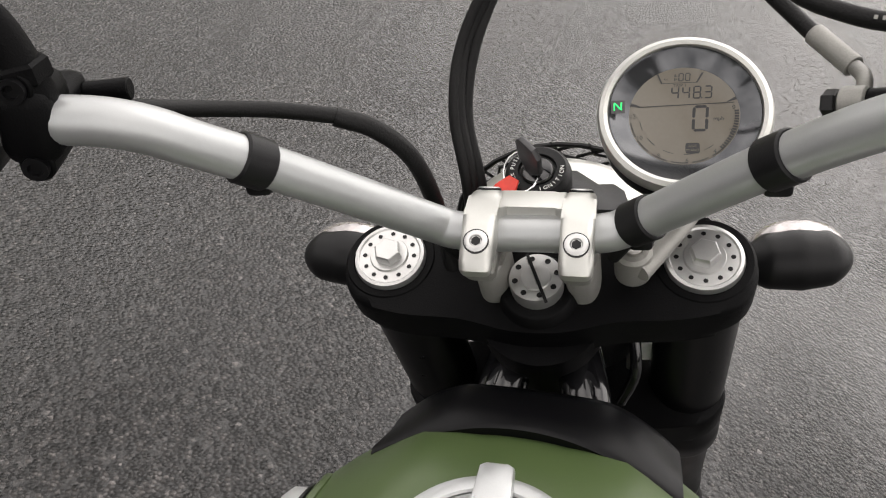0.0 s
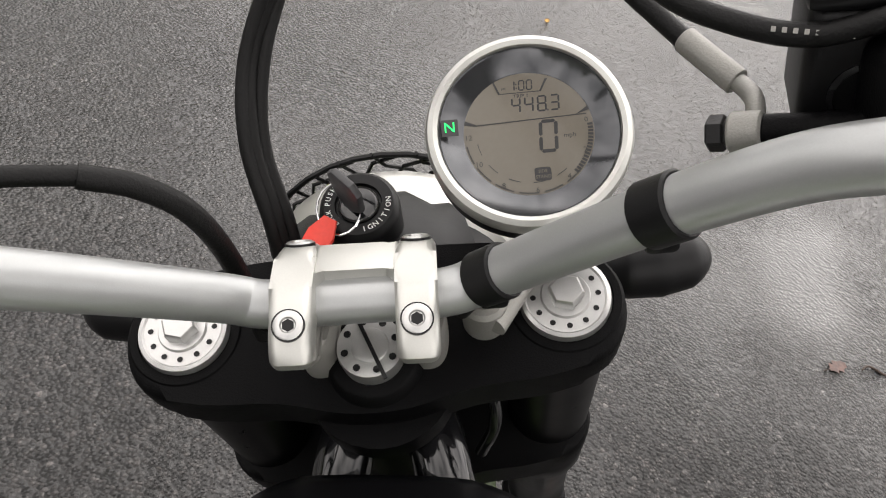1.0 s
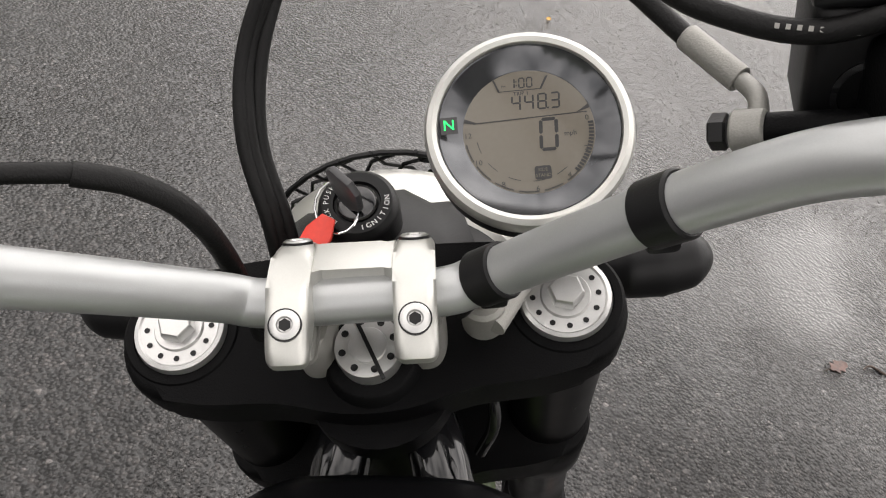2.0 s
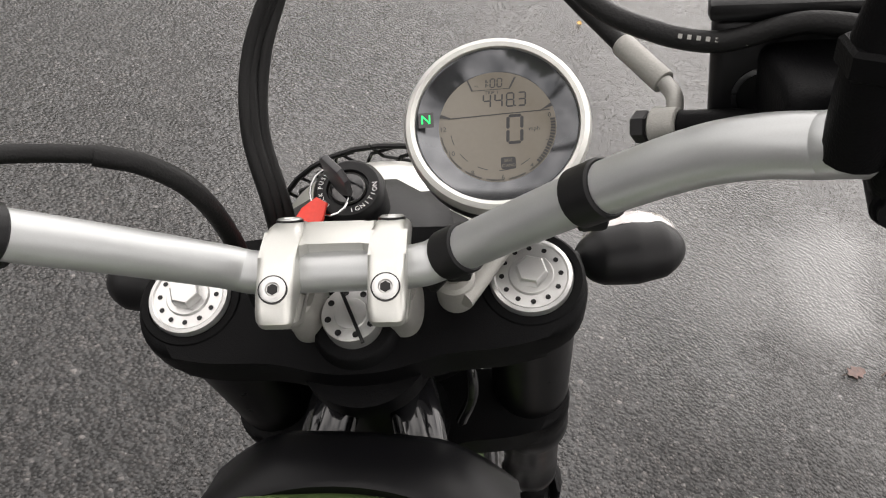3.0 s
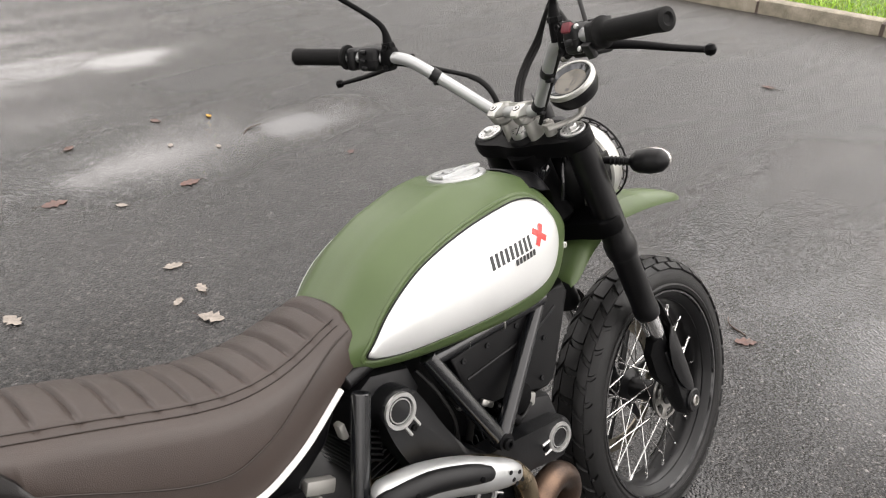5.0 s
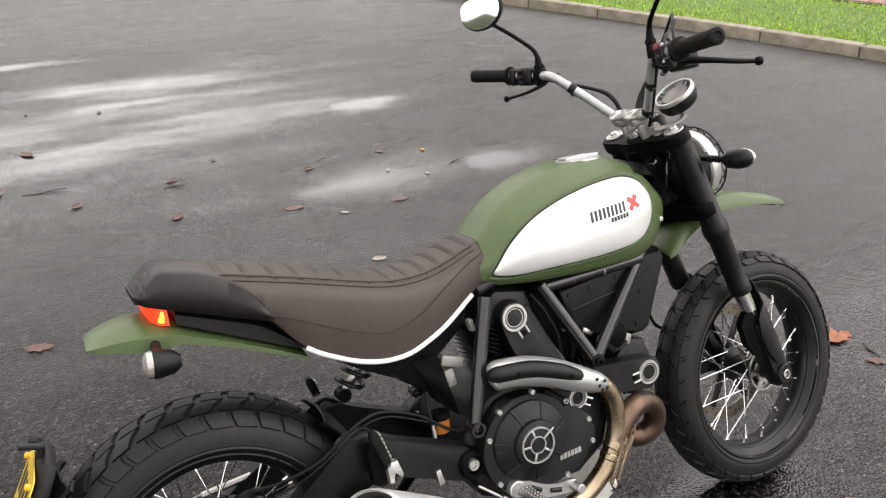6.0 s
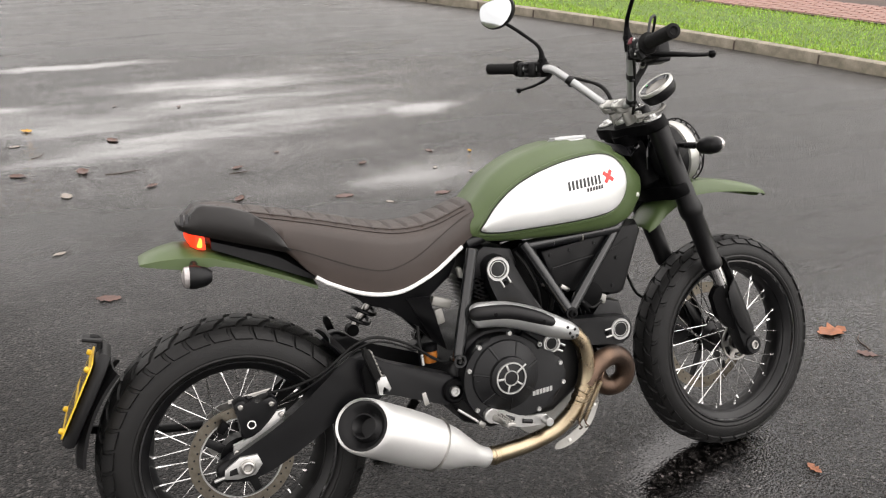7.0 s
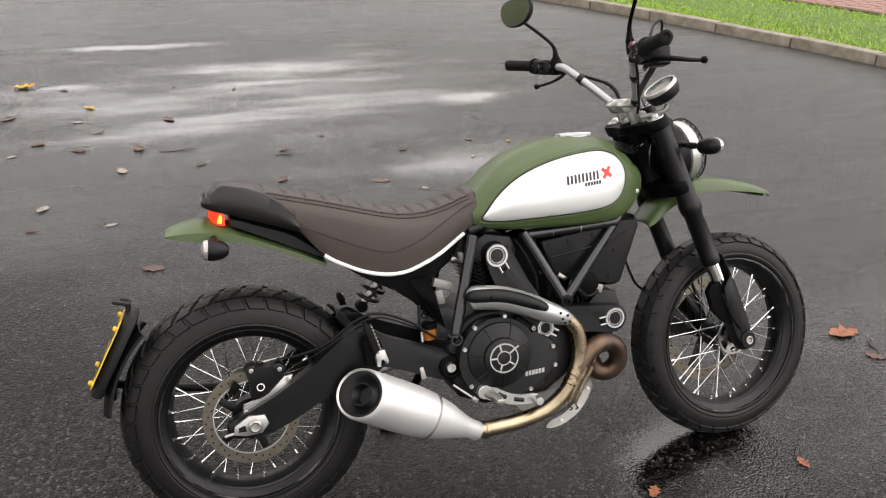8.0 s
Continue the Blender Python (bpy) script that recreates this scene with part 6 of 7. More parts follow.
# ---- frame, engine and exhaust, seen from the right ----
for s in (-1, 1):
    for a, b in (((0.612, 0.130, 0.732), (0.538, 0.150, 0.468)), ((0.762, 0.103, 0.722), (0.862, 0.140, 0.528)), ((1.092, 0.078, 0.770), (0.862, 0.140, 0.528)), ((0.762, 0.103, 0.712), (1.045, 0.098, 0.722)), ((1.092, 0.078, 0.770), (1.13, 0.035, 0.86))):
        part("frame_tube", rod((a[0], s * a[1], a[2]), (b[0], s * b[1], b[2]), 0.0152, seg=20), FRAME, bike, "satin black steel frame tube")
    part("frame_tube", rod((0.61, s * 0.09, 0.738), (1.10, s * 0.05, 0.85), 0.0142, seg=16), BLACK, bike)
    part("tube_end", lathe([(0.011, 0), (0.0165, 0.0), (0.0165, 0.032), (0.011, 0.032)], axes((0.538, s * 0.136, 0.466), (1, 0, 0), (0, 0, -s), (0, s, 0)), 24, closed=True), FRAME, bike, "open end of a cross tube")
    part("engine_mount_bolt", lathe([(0, 0), (0.0105, 0), (0.0105, 0.007), (0.008, 0.009), (0.005, 0.009), (0.004, 0.004), (0, 0.004)], axes((0.862, s * 0.153, 0.526), (1, 0, 0), (0, 0, -s), (0, s, 0)), 20), CAST, bike)
    part("frame_gusset", lathe([(0, -0.014), (0.016, -0.014), (0.016, 0.012), (0, 0.012)], axes((0.862, s * 0.142, 0.528), (1, 0, 0), (0, 0, -s), (0, s, 0)), 24), BLACK, bike)
    for x in (0.83, 0.845, 0.93):
        part("tube_ring", rod((x, s * 0.1015, 0.7145), (x + 0.004, s * 0.1015, 0.7147), 0.0152, seg=20), STEEL, bike)
    # cover below the seat: it falls inward from the piping, with a folded blade that turns out again
    poly = [(0.222, 0.716), (0.262, 0.690), (0.318, 0.663), (0.376, 0.650), (0.428, 0.650), (0.514, 0.680), (0.588, 0.728), (0.578, 0.700), (0.556, 0.664), (0.520, 0.642), (0.486, 0.626), (0.500, 0.570), (0.522, 0.490), (0.500, 0.508), (0.462, 0.554), (0.399, 0.612), (0.314, 0.652)]
    cover_bm = prism(poly, 0.03, side(0, s), 0.008, seg=3)
    for v in cover_bm.verts:
        v.co.y += s * (min(0.128, eased(v.co.x, S_WIDE) - 0.005) - 0.30 * max(0.0, 0.675 - v.co.z))
    side_cover = part("side_cover", cover_bm, TRIM, bike, "black plastic side cover below the seat")
    blade = []
    for q in np.linspace(0, 1, 9):
        near = Vector((0.432 + 0.074 * q, 0, 0.634 - 0.134 * q))
        far = Vector((0.486 + 0.0375 * q, 0, 0.630 - 0.142 * q))
        y0, y1 = 0.1305 - 0.30 * (0.675 - near.z), 0.130 - 0.012 * q
        blade.append([Vector((near.x, s * y0, near.z)), Vector(((near.x + far.x) / 2, s * (0.45 * y0 + 0.55 * y1), (near.z + far.z) / 2)), Vector((far.x, s * y1, far.z)), Vector((far.x + 0.002, s * (y1 - 0.012), far.z)), Vector((near.x, s * (y0 - 0.006), near.z))])
    part("cover_blade", loft(blade), TRIM, side_cover, "folded lower blade of the cover")
airbox = part("battery_box", prism([(0.815, 0.690), (0.93, 0.700), (1.076, 0.712), (1.108, 0.735), (1.122, 0.705), (1.058, 0.548), (1.040, 0.540), (1.007, 0.540), (0.985, 0.566), (0.93, 0.570), (0.858, 0.566)], 0.19, side(-0.095), 0.010, seg=3), PLASTIC, bike, "black plastic box between the frame tubes")

engine = part("engine", prism([(0.512, 0.36), (0.52, 0.44), (0.56, 0.500), (0.62, 0.530), (0.80, 0.535), (0.88, 0.480), (0.902, 0.405), (0.875, 0.315), (0.80, 0.268), (0.62, 0.262), (0.55, 0.292)], 0.26, side(-0.13), 0.018, seg=3), ENGINE, bike, "dark grey twin cylinder engine")


def barrel(a, b, wide, deep, count, name):
    m, k = between(a, b)
    core = part(name, box((wide * 0.74, deep * 0.74, k), m @ Matrix.Translation((0, 0, k / 2)), 0.01), ENGINE, bike, "finned dark grey cylinder")
    for i in range(count):
        part("cooling_fin", box((wide, deep, 0.0026), m @ Matrix.Translation((0, 0, k * (i + 0.6) / count)), 0.0008, None, 1), ENGINE, core)


barrel((0.715, 0, 0.50), (0.672, 0, 0.655), 0.150, 0.135, 13, "rear_cylinder")
barrel((0.82, 0, 0.430), (0.985, 0, 0.468), 0.150, 0.150, 13, "front_cylinder")
part("rear_cylinder_head", prism([(0.605, 0.650), (0.62, 0.705), (0.66, 0.728), (0.735, 0.712), (0.75, 0.670), (0.735, 0.636)], 0.18, side(-0.09), 0.012), ENGINE, bike, "dark grey cylinder head")
part("front_cylinder_head", prism([(0.96, 0.405), (0.955, 0.495), (0.995, 0.535), (1.045, 0.52), (1.065, 0.46), (1.05, 0.405), (1.01, 0.385)], 0.18, side(-0.09), 0.012), ENGINE, bike, "dark grey cylinder head")
smooth_v = [(p.x, p.y) for p in curve_of([(0.644, 0.664, 0), (0.650, 0.690, 0), (0.676, 0.705, 0), (0.704, 0.696, 0), (0.722, 0.672, 0), (0.760, 0.597, 0), (0.805, 0.520, 0), (0.800, 0.478, 0), (0.757, 0.478, 0), (0.706, 0.522, 0), (0.664, 0.600, 0)], 4, True)]
cover_v = part("belt_cover", prism(smooth_v, 0.045, side(-0.128), 0.010, seg=3), ENGINE, bike, "dark grey cam belt cover")
smooth_h = [(p.x, p.y) for p in curve_of([(1.010, 0.490, 0), (1.044, 0.482, 0), (1.058, 0.452, 0), (1.046, 0.422, 0), (1.012, 0.412, 0), (0.93, 0.424, 0), (0.84, 0.420, 0), (0.795, 0.416, 0), (0.772, 0.452, 0), (0.79, 0.494, 0), (0.85, 0.504, 0), (0.93, 0.498, 0)], 4, True)]
cover_h = part("belt_cover", prism(smooth_h, 0.045, side(-0.126), 0.010, seg=3), ENGINE, bike, "dark grey cam belt cover")


def badge_ring(x, z, y, r, tail, owner):
    m = side(y) @ Matrix.Translation((x, z, 0))
    part("ring", lathe([(r * 0.76, 0.0), (r * 0.80, 0.0035), (r * 0.98, 0.0035), (r * 1.02, 0.0)], m, 44), ALLOY, owner, "machined silver ring")
    part("ring_line", lathe([(r * 0.62, 0.0), (r * 0.62, 0.002), (r * 0.68, 0.002), (r * 0.68, 0.0)], m, 36), ALLOY, owner)
    c, s_ = math.cos(radians(tail)), math.sin(radians(tail))
    for off in (-0.34, 0.34):
        pts = [(r * (0.95 * c - off * s_), r * (0.95 * s_ + off * c)), (r * (1.62 * c - off * s_), r * (1.62 * s_ + off * c))]
        part("ring_tail", rod(m @ Vector((*pts[0], 0.001)), m @ Vector((*pts[1], 0.001)), 0.0028, seg=8), ALLOY, owner)
    part("ring_screw", lathe([(0, 0), (0.0055, 0.0), (0.0055, 0.004), (0.003, 0.0045), (0, 0.003)], m @ Matrix.Translation((r * 1.42 * c, r * 1.42 * s_, 0)), 12), CAST, owner)


badge_ring(0.676, 0.670, -0.128, 0.0305, -63, cover_v)
badge_ring(1.018, 0.452, -0.126, 0.0290, 186, cover_h)
badge_ring(0.792, 0.462, -0.160, 0.0240, -30, cover_h)
# dark block added so that no ground shows between the cylinders
part("cylinder_gap_block", prism([(0.735, 0.560), (0.745, 0.700), (0.80, 0.712), (0.905, 0.69), (0.93, 0.58), (0.90, 0.505), (0.80, 0.50)], 0.10, side(-0.05), 0.015), CAST, bike, "plain black block filling the gap between the cylinders")
# clutch cover
cov = [(p.x, p.y) for p in curve_of([(0.540, 0.408, 0), (0.556, 0.460, 0), (0.600, 0.503, 0), (0.650, 0.512, 0), (0.700, 0.500, 0), (0.760, 0.458, 0), (0.812, 0.425, 0), (0.818, 0.375, 0), (0.79, 0.322, 0), (0.72, 0.296, 0), (0.64, 0.292, 0), (0.578, 0.318, 0), (0.548, 0.358, 0)], 4, True)]
clutch = part("clutch_cover", prism(cov, 0.06, side(-0.172), 0.012, seg=3), ENGINE, bike, "dark grey clutch cover with silver bolts")
CM = side(-0.172) @ Matrix.Translation((0.652, 0.410, 0))
part("cover_dome", lathe([(0.092, -0.004), (0.088, 0.006), (0.058, 0.0215), (0.0535, 0.0225), (0.0515, 0.0315), (0.0490, 0.033), (0, 0.033)], CM, 56), ENGINE, clutch)
part("clutch_ring", lathe([(0.0365, 0.033), (0.0365, 0.037), (0.0400, 0.037), (0.0405, 0.033)], CM, 48), ALLOY, clutch, "silver five-spoked emblem ring")
part("clutch_ring", lathe([(0.0170, 0.033), (0.0170, 0.036), (0.0195, 0.036), (0.0195, 0.033)], CM, 32), ALLOY, clutch)
for k in range(5):
    part("ring_spoke", box((0.019, 0.0050, 0.003), CM @ Matrix.Rotation(2 * math.pi * k / 5 + 0.6, 4, "Z") @ Matrix.Translation((0.0285, 0, 0.0350)), 0.0008), ALLOY, clutch)
part("ring_spoke", box((0.034, 0.0042, 0.0032), CM @ Matrix.Rotation(0.6, 4, "Z") @ Matrix.Translation((0.034, 0, 0.0352)), 0.0008), ALLOY, clutch)
for k in range(6):
    part("cover_mark", prism([(0, 0), (0.0074, 0), (0.0092, 0.0125), (0.0018, 0.0125)], 0.0008, side(-0.1728) @ pose(0.722 + k * 0.0096, 0.340 + k * 0.0006, 0, 0, 0, 4)), ALLOY, clutch, "pale embossed mark shown as a bar")
for k in range(7):
    a = 2 * math.pi * k / 7 + 0.25
    part("cover_rib", rod(CM @ Vector((0.052 * math.cos(a), 0.052 * math.sin(a), 0.0235)), CM @ Vector((0.090 * math.cos(a), 0.090 * math.sin(a), 0.0050)), 0.0030, seg=8), ENGINE, clutch)
for x, z in ((0.556, 0.438), (0.588, 0.492), (0.672, 0.514), (0.752, 0.470), (0.568, 0.335), (0.810, 0.360), (0.735, 0.303), (0.806, 0.412)):
    part("cover_bolt", lathe([(0, -0.006), (0.0064, -0.006), (0.0064, 0.003), (0.0052, 0.005), (0.0032, 0.005), (0.0026, 0.002), (0, 0.002)], side(-0.172) @ Matrix.Translation((x, z, 0)), 14), ALLOY, clutch, "bright cover bolt")
for a, b in (((0.57, 0.410), (0.608, 0.410)), ((0.625, 0.482), (0.640, 0.452))):
    part("cover_rib", rod((a[0], -0.180, a[1]), (b[0], -0.190, b[1]), 0.003, seg=8), ENGINE, clutch)
part("oil_filler", lathe([(0, 0), (0.020, 0), (0.022, 0.006), (0.017, 0.016), (0, 0.016)], side(-0.150) @ Matrix.Translation((0.690, 0.300, 0)), 28), CAST, clutch)
part("water_hose_stub", rod((0.71, -0.15, 0.50), (0.755, -0.165, 0.462), 0.012, seg=14), CAST, clutch)

# ---- exhaust ----
exhaust = part("exhaust_header", tube([(0.600, -0.125, 0.560), (0.68, -0.155, 0.562), (0.76, -0.162, 0.535), (0.835, -0.158, 0.494), (0.880, -0.155, 0.450), (0.893, -0.153, 0.395), (0.884, -0.152, 0.335), (0.850, -0.152, 0.275), (0.790, -0.155, 0.232), (0.71, -0.165, 0.216), (0.62, -0.185, 0.217), (0.565, -0.198, 0.222)], 0.0215, 26, 7), HEADER, bike, "heat-tinted steel exhaust pipe")
part("front_header", tube([(0.888, -0.150, 0.330), (0.912, -0.147, 0.362), (0.950, -0.142, 0.386), (0.990, -0.135, 0.388), (1.020, -0.128, 0.362), (1.024, -0.120, 0.322), (1.000, -0.108, 0.296), (0.968, -0.095, 0.302), (0.962, -0.06, 0.35), (0.97, -0.02, 0.40)], 0.0265, 26, 7), HEADER2, exhaust, "browned looping front exhaust pipe")
for a, b in (((0.872, 0.312), (0.884, 0.328)), ((0.862, 0.290), (0.869, 0.305)), ((0.60, 0.2175), (0.585, 0.2195))):
    part("pipe_clamp", rod((a[0], -0.153 if a[0] > 0.7 else -0.190, a[1]), (b[0], -0.153 if b[0] > 0.7 else -0.193, b[1]), 0.0238, seg=26), HEADER, exhaust)
for x0 in (0.902, 0.920):
    bm = bmesh.new()
    top, bot = Vector((x0, -0.172, 0.338)), Vector((x0 - 0.058, -0.176, 0.246))
    m, k = between(top, bot)
    tube([m @ Vector((0.0056 * math.cos(a), 0.0056 * math.sin(a), k * a / (2 * math.pi * 26))) for a in np.linspace(0, 2 * math.pi * 26, 210)], 0.0017, 5, 1, False, bm)
    spring = part("exhaust_spring", bm, HEADER, exhaust, "long steel retaining spring")
    for end, way in ((top, -1), (bot, 1)):
        part("spring_hook", tube([end, end + Vector((0.004, -0.002, -0.012 * way)), end + Vector((0.012, 0.004, -0.020 * way)), end + Vector((0.006, 0.010, -0.026 * way))], 0.0022, 6, 4), HEADER2, spring)
shield = part("heat_shield", tube([(0.576, -0.166, 0.572), (0.592, -0.170, 0.573), (0.66, -0.174, 0.565), (0.73, -0.175, 0.541), (0.785, -0.174, 0.514), (0.835, -0.172, 0.491), (0.857, -0.170, 0.480)], [0.016, 0.0315, 0.0325, 0.0320, 0.0300, 0.0240, 0.017], 24, 6), CAPM, bike, "polished silver exhaust heat shield")
part("shield_insert", tube([(0.574, -0.174, 0.578), (0.588, -0.188, 0.580), (0.66, -0.1925, 0.573), (0.73, -0.193, 0.549), (0.778, -0.189, 0.525), (0.798, -0.182, 0.513)], [0.010, 0.0185, 0.0195, 0.0190, 0.0165, 0.006], 20, 6), PLASTIC, shield, "black insert of the heat shield")
for x, z, y in ((0.625, 0.576, -0.2085), (0.752, 0.536, -0.2095)):
    part("insert_screw", lathe([(0, 0), (0.005, 0), (0.005, 0.002), (0, 0.003)], side(y) @ Matrix.Translation((x, z, 0)), 14), CAST, shield)
for k, (x, z) in enumerate(((0.822, 0.507), (0.842, 0.498), (0.828, 0.490), (0.848, 0.480), (0.835, 0.478), (0.815, 0.492))):
    part("shield_hole", lathe([(0.0042, 0.0008), (0, 0.001)], side(-0.1985 + 0.0009 * k) @ Matrix.Translation((x, z, 0)), 14), BLACK, shield)
# silencer, its end cut at a slant that faces outward
MUF_A, MUF_B = Vector((0.567, -0.200, 0.222)), Vector((0.258, -0.235, 0.386))
mm, ml = between(MUF_A, MUF_B)
MUF_IN = mm.inverted().to_3x3() @ Vector((0.10, -0.96, 0.25)).normalized()
MUF_IN = Vector((MUF_IN.x, MUF_IN.y, 0)).normalized()


def slanted(bm):
    """Shears the far end along the axis, so that the side that faces out is shorter."""
    for v in bm.verts:
        q = min(1.0, max(0.0, (v.co.z - 0.20) / (ml - 0.23)))
        v.co.z -= 0.52 * q * q * (v.co.x * MUF_IN.x + v.co.y * MUF_IN.y)
    bm.transform(mm)
    return bm


OVAL = Matrix.Rotation(0.3, 4, "Z") @ Matrix.Diagonal((1.0, 0.94, 1, 1))
muffler = part("silencer", slanted(lathe([(0, -0.004), (0.0245, -0.004), (0.027, 0.0), (0.028, 0.03), (0.036, 0.055), (0.052, 0.10), (0.0635, 0.15), (0.0685, 0.20), (0.0692, 0.225), (0.0696, 0.25), (0.0698, 0.28), (0.0698, ml - 0.030), (0.0698, ml - 0.010), (0.068, ml - 0.002), (0.0645, ml + 0.001), (0.0605, ml - 0.004), (0.058, ml - 0.03), (0, ml - 0.03)], OVAL, 56)), MUFFLER, bike, "short silver silencer")
part("silencer_end", slanted(lathe([(0.0625, ml - 0.008), (0.0610, ml - 0.0025), (0.056, ml - 0.0015), (0.048, ml - 0.006), (0.037, ml - 0.016), (0.033, ml - 0.010), (0.031, ml - 0.005), (0.0275, ml - 0.005), (0.0255, ml - 0.012), (0.0250, ml - 0.027), (0, ml - 0.027)], OVAL, 48)), PLASTIC, muffler, "black silencer end cap")
part("silencer_seam", slanted(lathe([(0.0688, 0.150), (0.0645, 0.152), (0.0640, 0.154)], OVAL, 48)), STEEL, muffler)
part("silencer_bracket", prism([(0.436, 0.400), (0.446, 0.402), (0.454, 0.370), (0.440, 0.366)], 0.006, side(-0.150), 0.001), STEEL, bike, "silver silencer bracket")
rows = []
for q in np.linspace(0, 1, 12):
    x = 0.780 + 0.180 * q
    z = 0.168 + 0.004 * math.sin(q * 3) + 0.050 * q ** 2.0
    w = 0.104 - 0.02 * q
    loop = [Vector((x, y * w, z + 0.034 * abs(y) ** 8)) for y in np.linspace(-1, 1, 17)]
    rows.append(loop + [p + Vector((0.001, 0, -0.004)) for p in reversed(loop)])
part("bash_plate", loft(rows), CASTSIL, bike, "silver bash plate under the engine")
wing = [(p.x, p.y) for p in curve_of([(0.800, 0.160, 0), (0.845, 0.164, 0), (0.905, 0.192, 0), (0.952, 0.242, 0), (0.966, 0.288, 0), (0.954, 0.292, 0), (0.936, 0.254, 0), (0.893, 0.214, 0), (0.850, 0.190, 0), (0.806, 0.176, 0)], 3, True)]
plate_wing = part("bash_plate_wing", prism(wing, 0.004, side(-0.122) @ Matrix.Translation((0, 0.16, 0)) @ Matrix.Rotation(radians(-24), 4, "X") @ Matrix.Translation((0, -0.16, 0)), 0.001), CASTSIL, bike, "silver side wing of the bash plate")
for x, z in ((0.845, 0.176), (0.905, 0.205), (0.945, 0.252)):
    part("wing_bolt", lathe([(0, 0), (0.005, 0), (0.005, 0.003), (0, 0.004)], side(-0.122) @ Matrix.Translation((0, 0.16, 0)) @ Matrix.Rotation(radians(-24), 4, "X") @ Matrix.Translation((x, z - 0.16, 0)), 12), STEEL, plate_wing)

# ---- swingarm, rear brake, pegs ----
arm_poly = [(p.x, p.y) for p in curve_of([(-0.062, 0.300, 0), (-0.058, 0.330, 0), (-0.010, 0.350, 0), (0.07, 0.388, 0), (0.146, 0.434, 0), (0.22, 0.490, 0), (0.270, 0.524, 0), (0.305, 0.530, 0), (0.340, 0.504, 0), (0.375, 0.486, 0), (0.46, 0.452, 0), (0.534, 0.420, 0), (0.556, 0.392, 0), (0.548, 0.362, 0), (0.520, 0.350, 0), (0.44, 0.380, 0), (0.36, 0.412, 0), (0.315, 0.420, 0), (0.26, 0.400, 0), (0.197, 0.364, 0), (0.12, 0.322, 0), (0.045, 0.290, 0), (-0.03, 0.282, 0)], 3, True)]
for s in (-1, 1):
    arm = part("swingarm", prism(arm_poly, 0.042, side(s * 0.146, s), 0.014, seg=4), SATIN, bike, "black cast swingarm")
    part("pivot_ring", lathe([(0.022, -0.01), (0.030, -0.008), (0.031, 0.006), (0.026, 0.012), (0.020, 0.012), (0.018, 0.002)], side(s * 0.146, s) @ Matrix.Translation((0.521, 0.389, 0)), 32), CAST, arm)
    part("pivot_bolt", lathe([(0, -0.01), (0.0135, -0.01), (0.0135, 0.008), (0.0115, 0.012), (0.007, 0.012), (0.005, 0.006), (0, 0.006)], side(s * 0.146, s) @ Matrix.Translation((0.521, 0.389, 0)), 24), ALLOY, arm, "bright pivot bolt")
    part("axle_plate", prism([(-0.050, 0.300), (-0.046, 0.322), (-0.010, 0.344), (0.030, 0.342), (0.038, 0.318), (0.020, 0.296), (-0.020, 0.293)], 0.008, side(s * 0.153, s), 0.002), ALLOY, arm, "silver axle adjuster plate")
    part("axle_slot", prism([(-0.038, 0.306), (-0.036, 0.318), (-0.020, 0.322), (-0.018, 0.306)], 0.001, side(s * 0.1536, s)), BLACK, arm)
    part("axle_nut", lathe([(0, 0), (0.019, 0), (0.019, 0.003), (0.0155, 0.004), (0.0155, 0.011), (0.012, 0.013), (0.008, 0.012), (0.007, 0.006), (0, 0.006)], side(s * 0.153, s) @ Matrix.Translation((0.004, 0.318, 0)), 26), STEEL, arm, "steel axle nut")
    part("adjuster_screw", rod((-0.045, s * 0.145, 0.303), (-0.072, s * 0.145, 0.298), 0.004, seg=8), ALLOY, arm)
    # passenger peg folded up
    peg = part("passenger_peg", prism([(-0.008, 0), (0.008, 0), (0.010, 0.075), (0.004, 0.088), (-0.004, 0.088), (-0.010, 0.075)], 0.020, side(s * 0.216, s) @ pose(0.318, 0.470, 0, 0, 0, 17), 0.005), GRIP, bike, "folded passenger foot peg with a rubber pad")
    bm = bmesh.new()
    for k in range(7):
        box((0.004, 0.006, 0.024), side(s * 0.206, s) @ pose(0.318, 0.470, 0, 0, 0, 17) @ Matrix.Translation((0.0105, 0.014 + k * 0.010, 0)), 0.001, bm, 1)
    part("peg_toothing", bm, CASTSIL, peg)
    part("peg_fork", prism([(-0.014, -0.030), (-0.004, -0.034), (-0.002, -0.012), (0.006, -0.012), (0.010, -0.032), (0.018, -0.026), (0.014, 0.008), (-0.010, 0.012)], 0.020, side(s * 0.216, s) @ pose(0.322, 0.472, 0, 0, 0, 10), 0.003), ALLOY, peg, "silver peg fork")
    part("peg_bracket", prism([(0.288, 0.440), (0.285, 0.500), (0.30, 0.52), (0.33, 0.50), (0.345, 0.45), (0.33, 0.43)], 0.03, side(s * 0.192, s), 0.005), CAST, bike, "black passenger peg bracket")
part("rear_axle", rod((0.004, -0.15, 0.318), (0.004, 0.15, 0.318), 0.0125, seg=20), STEEL, bike, "steel rear axle")
CALX, CALZ = 0.028, 0.406
cal_poly = [(CALX + x, CALZ + z) for x, z in ((-0.030, 0.030), (-0.034, 0.052), (-0.012, 0.060), (0.004, 0.046), (0.026, 0.050), (0.052, 0.056), (0.068, 0.036), (0.050, 0.010), (0.026, -0.012), (0.002, -0.030), (-0.024, -0.030), (-0.026, 0.000))]
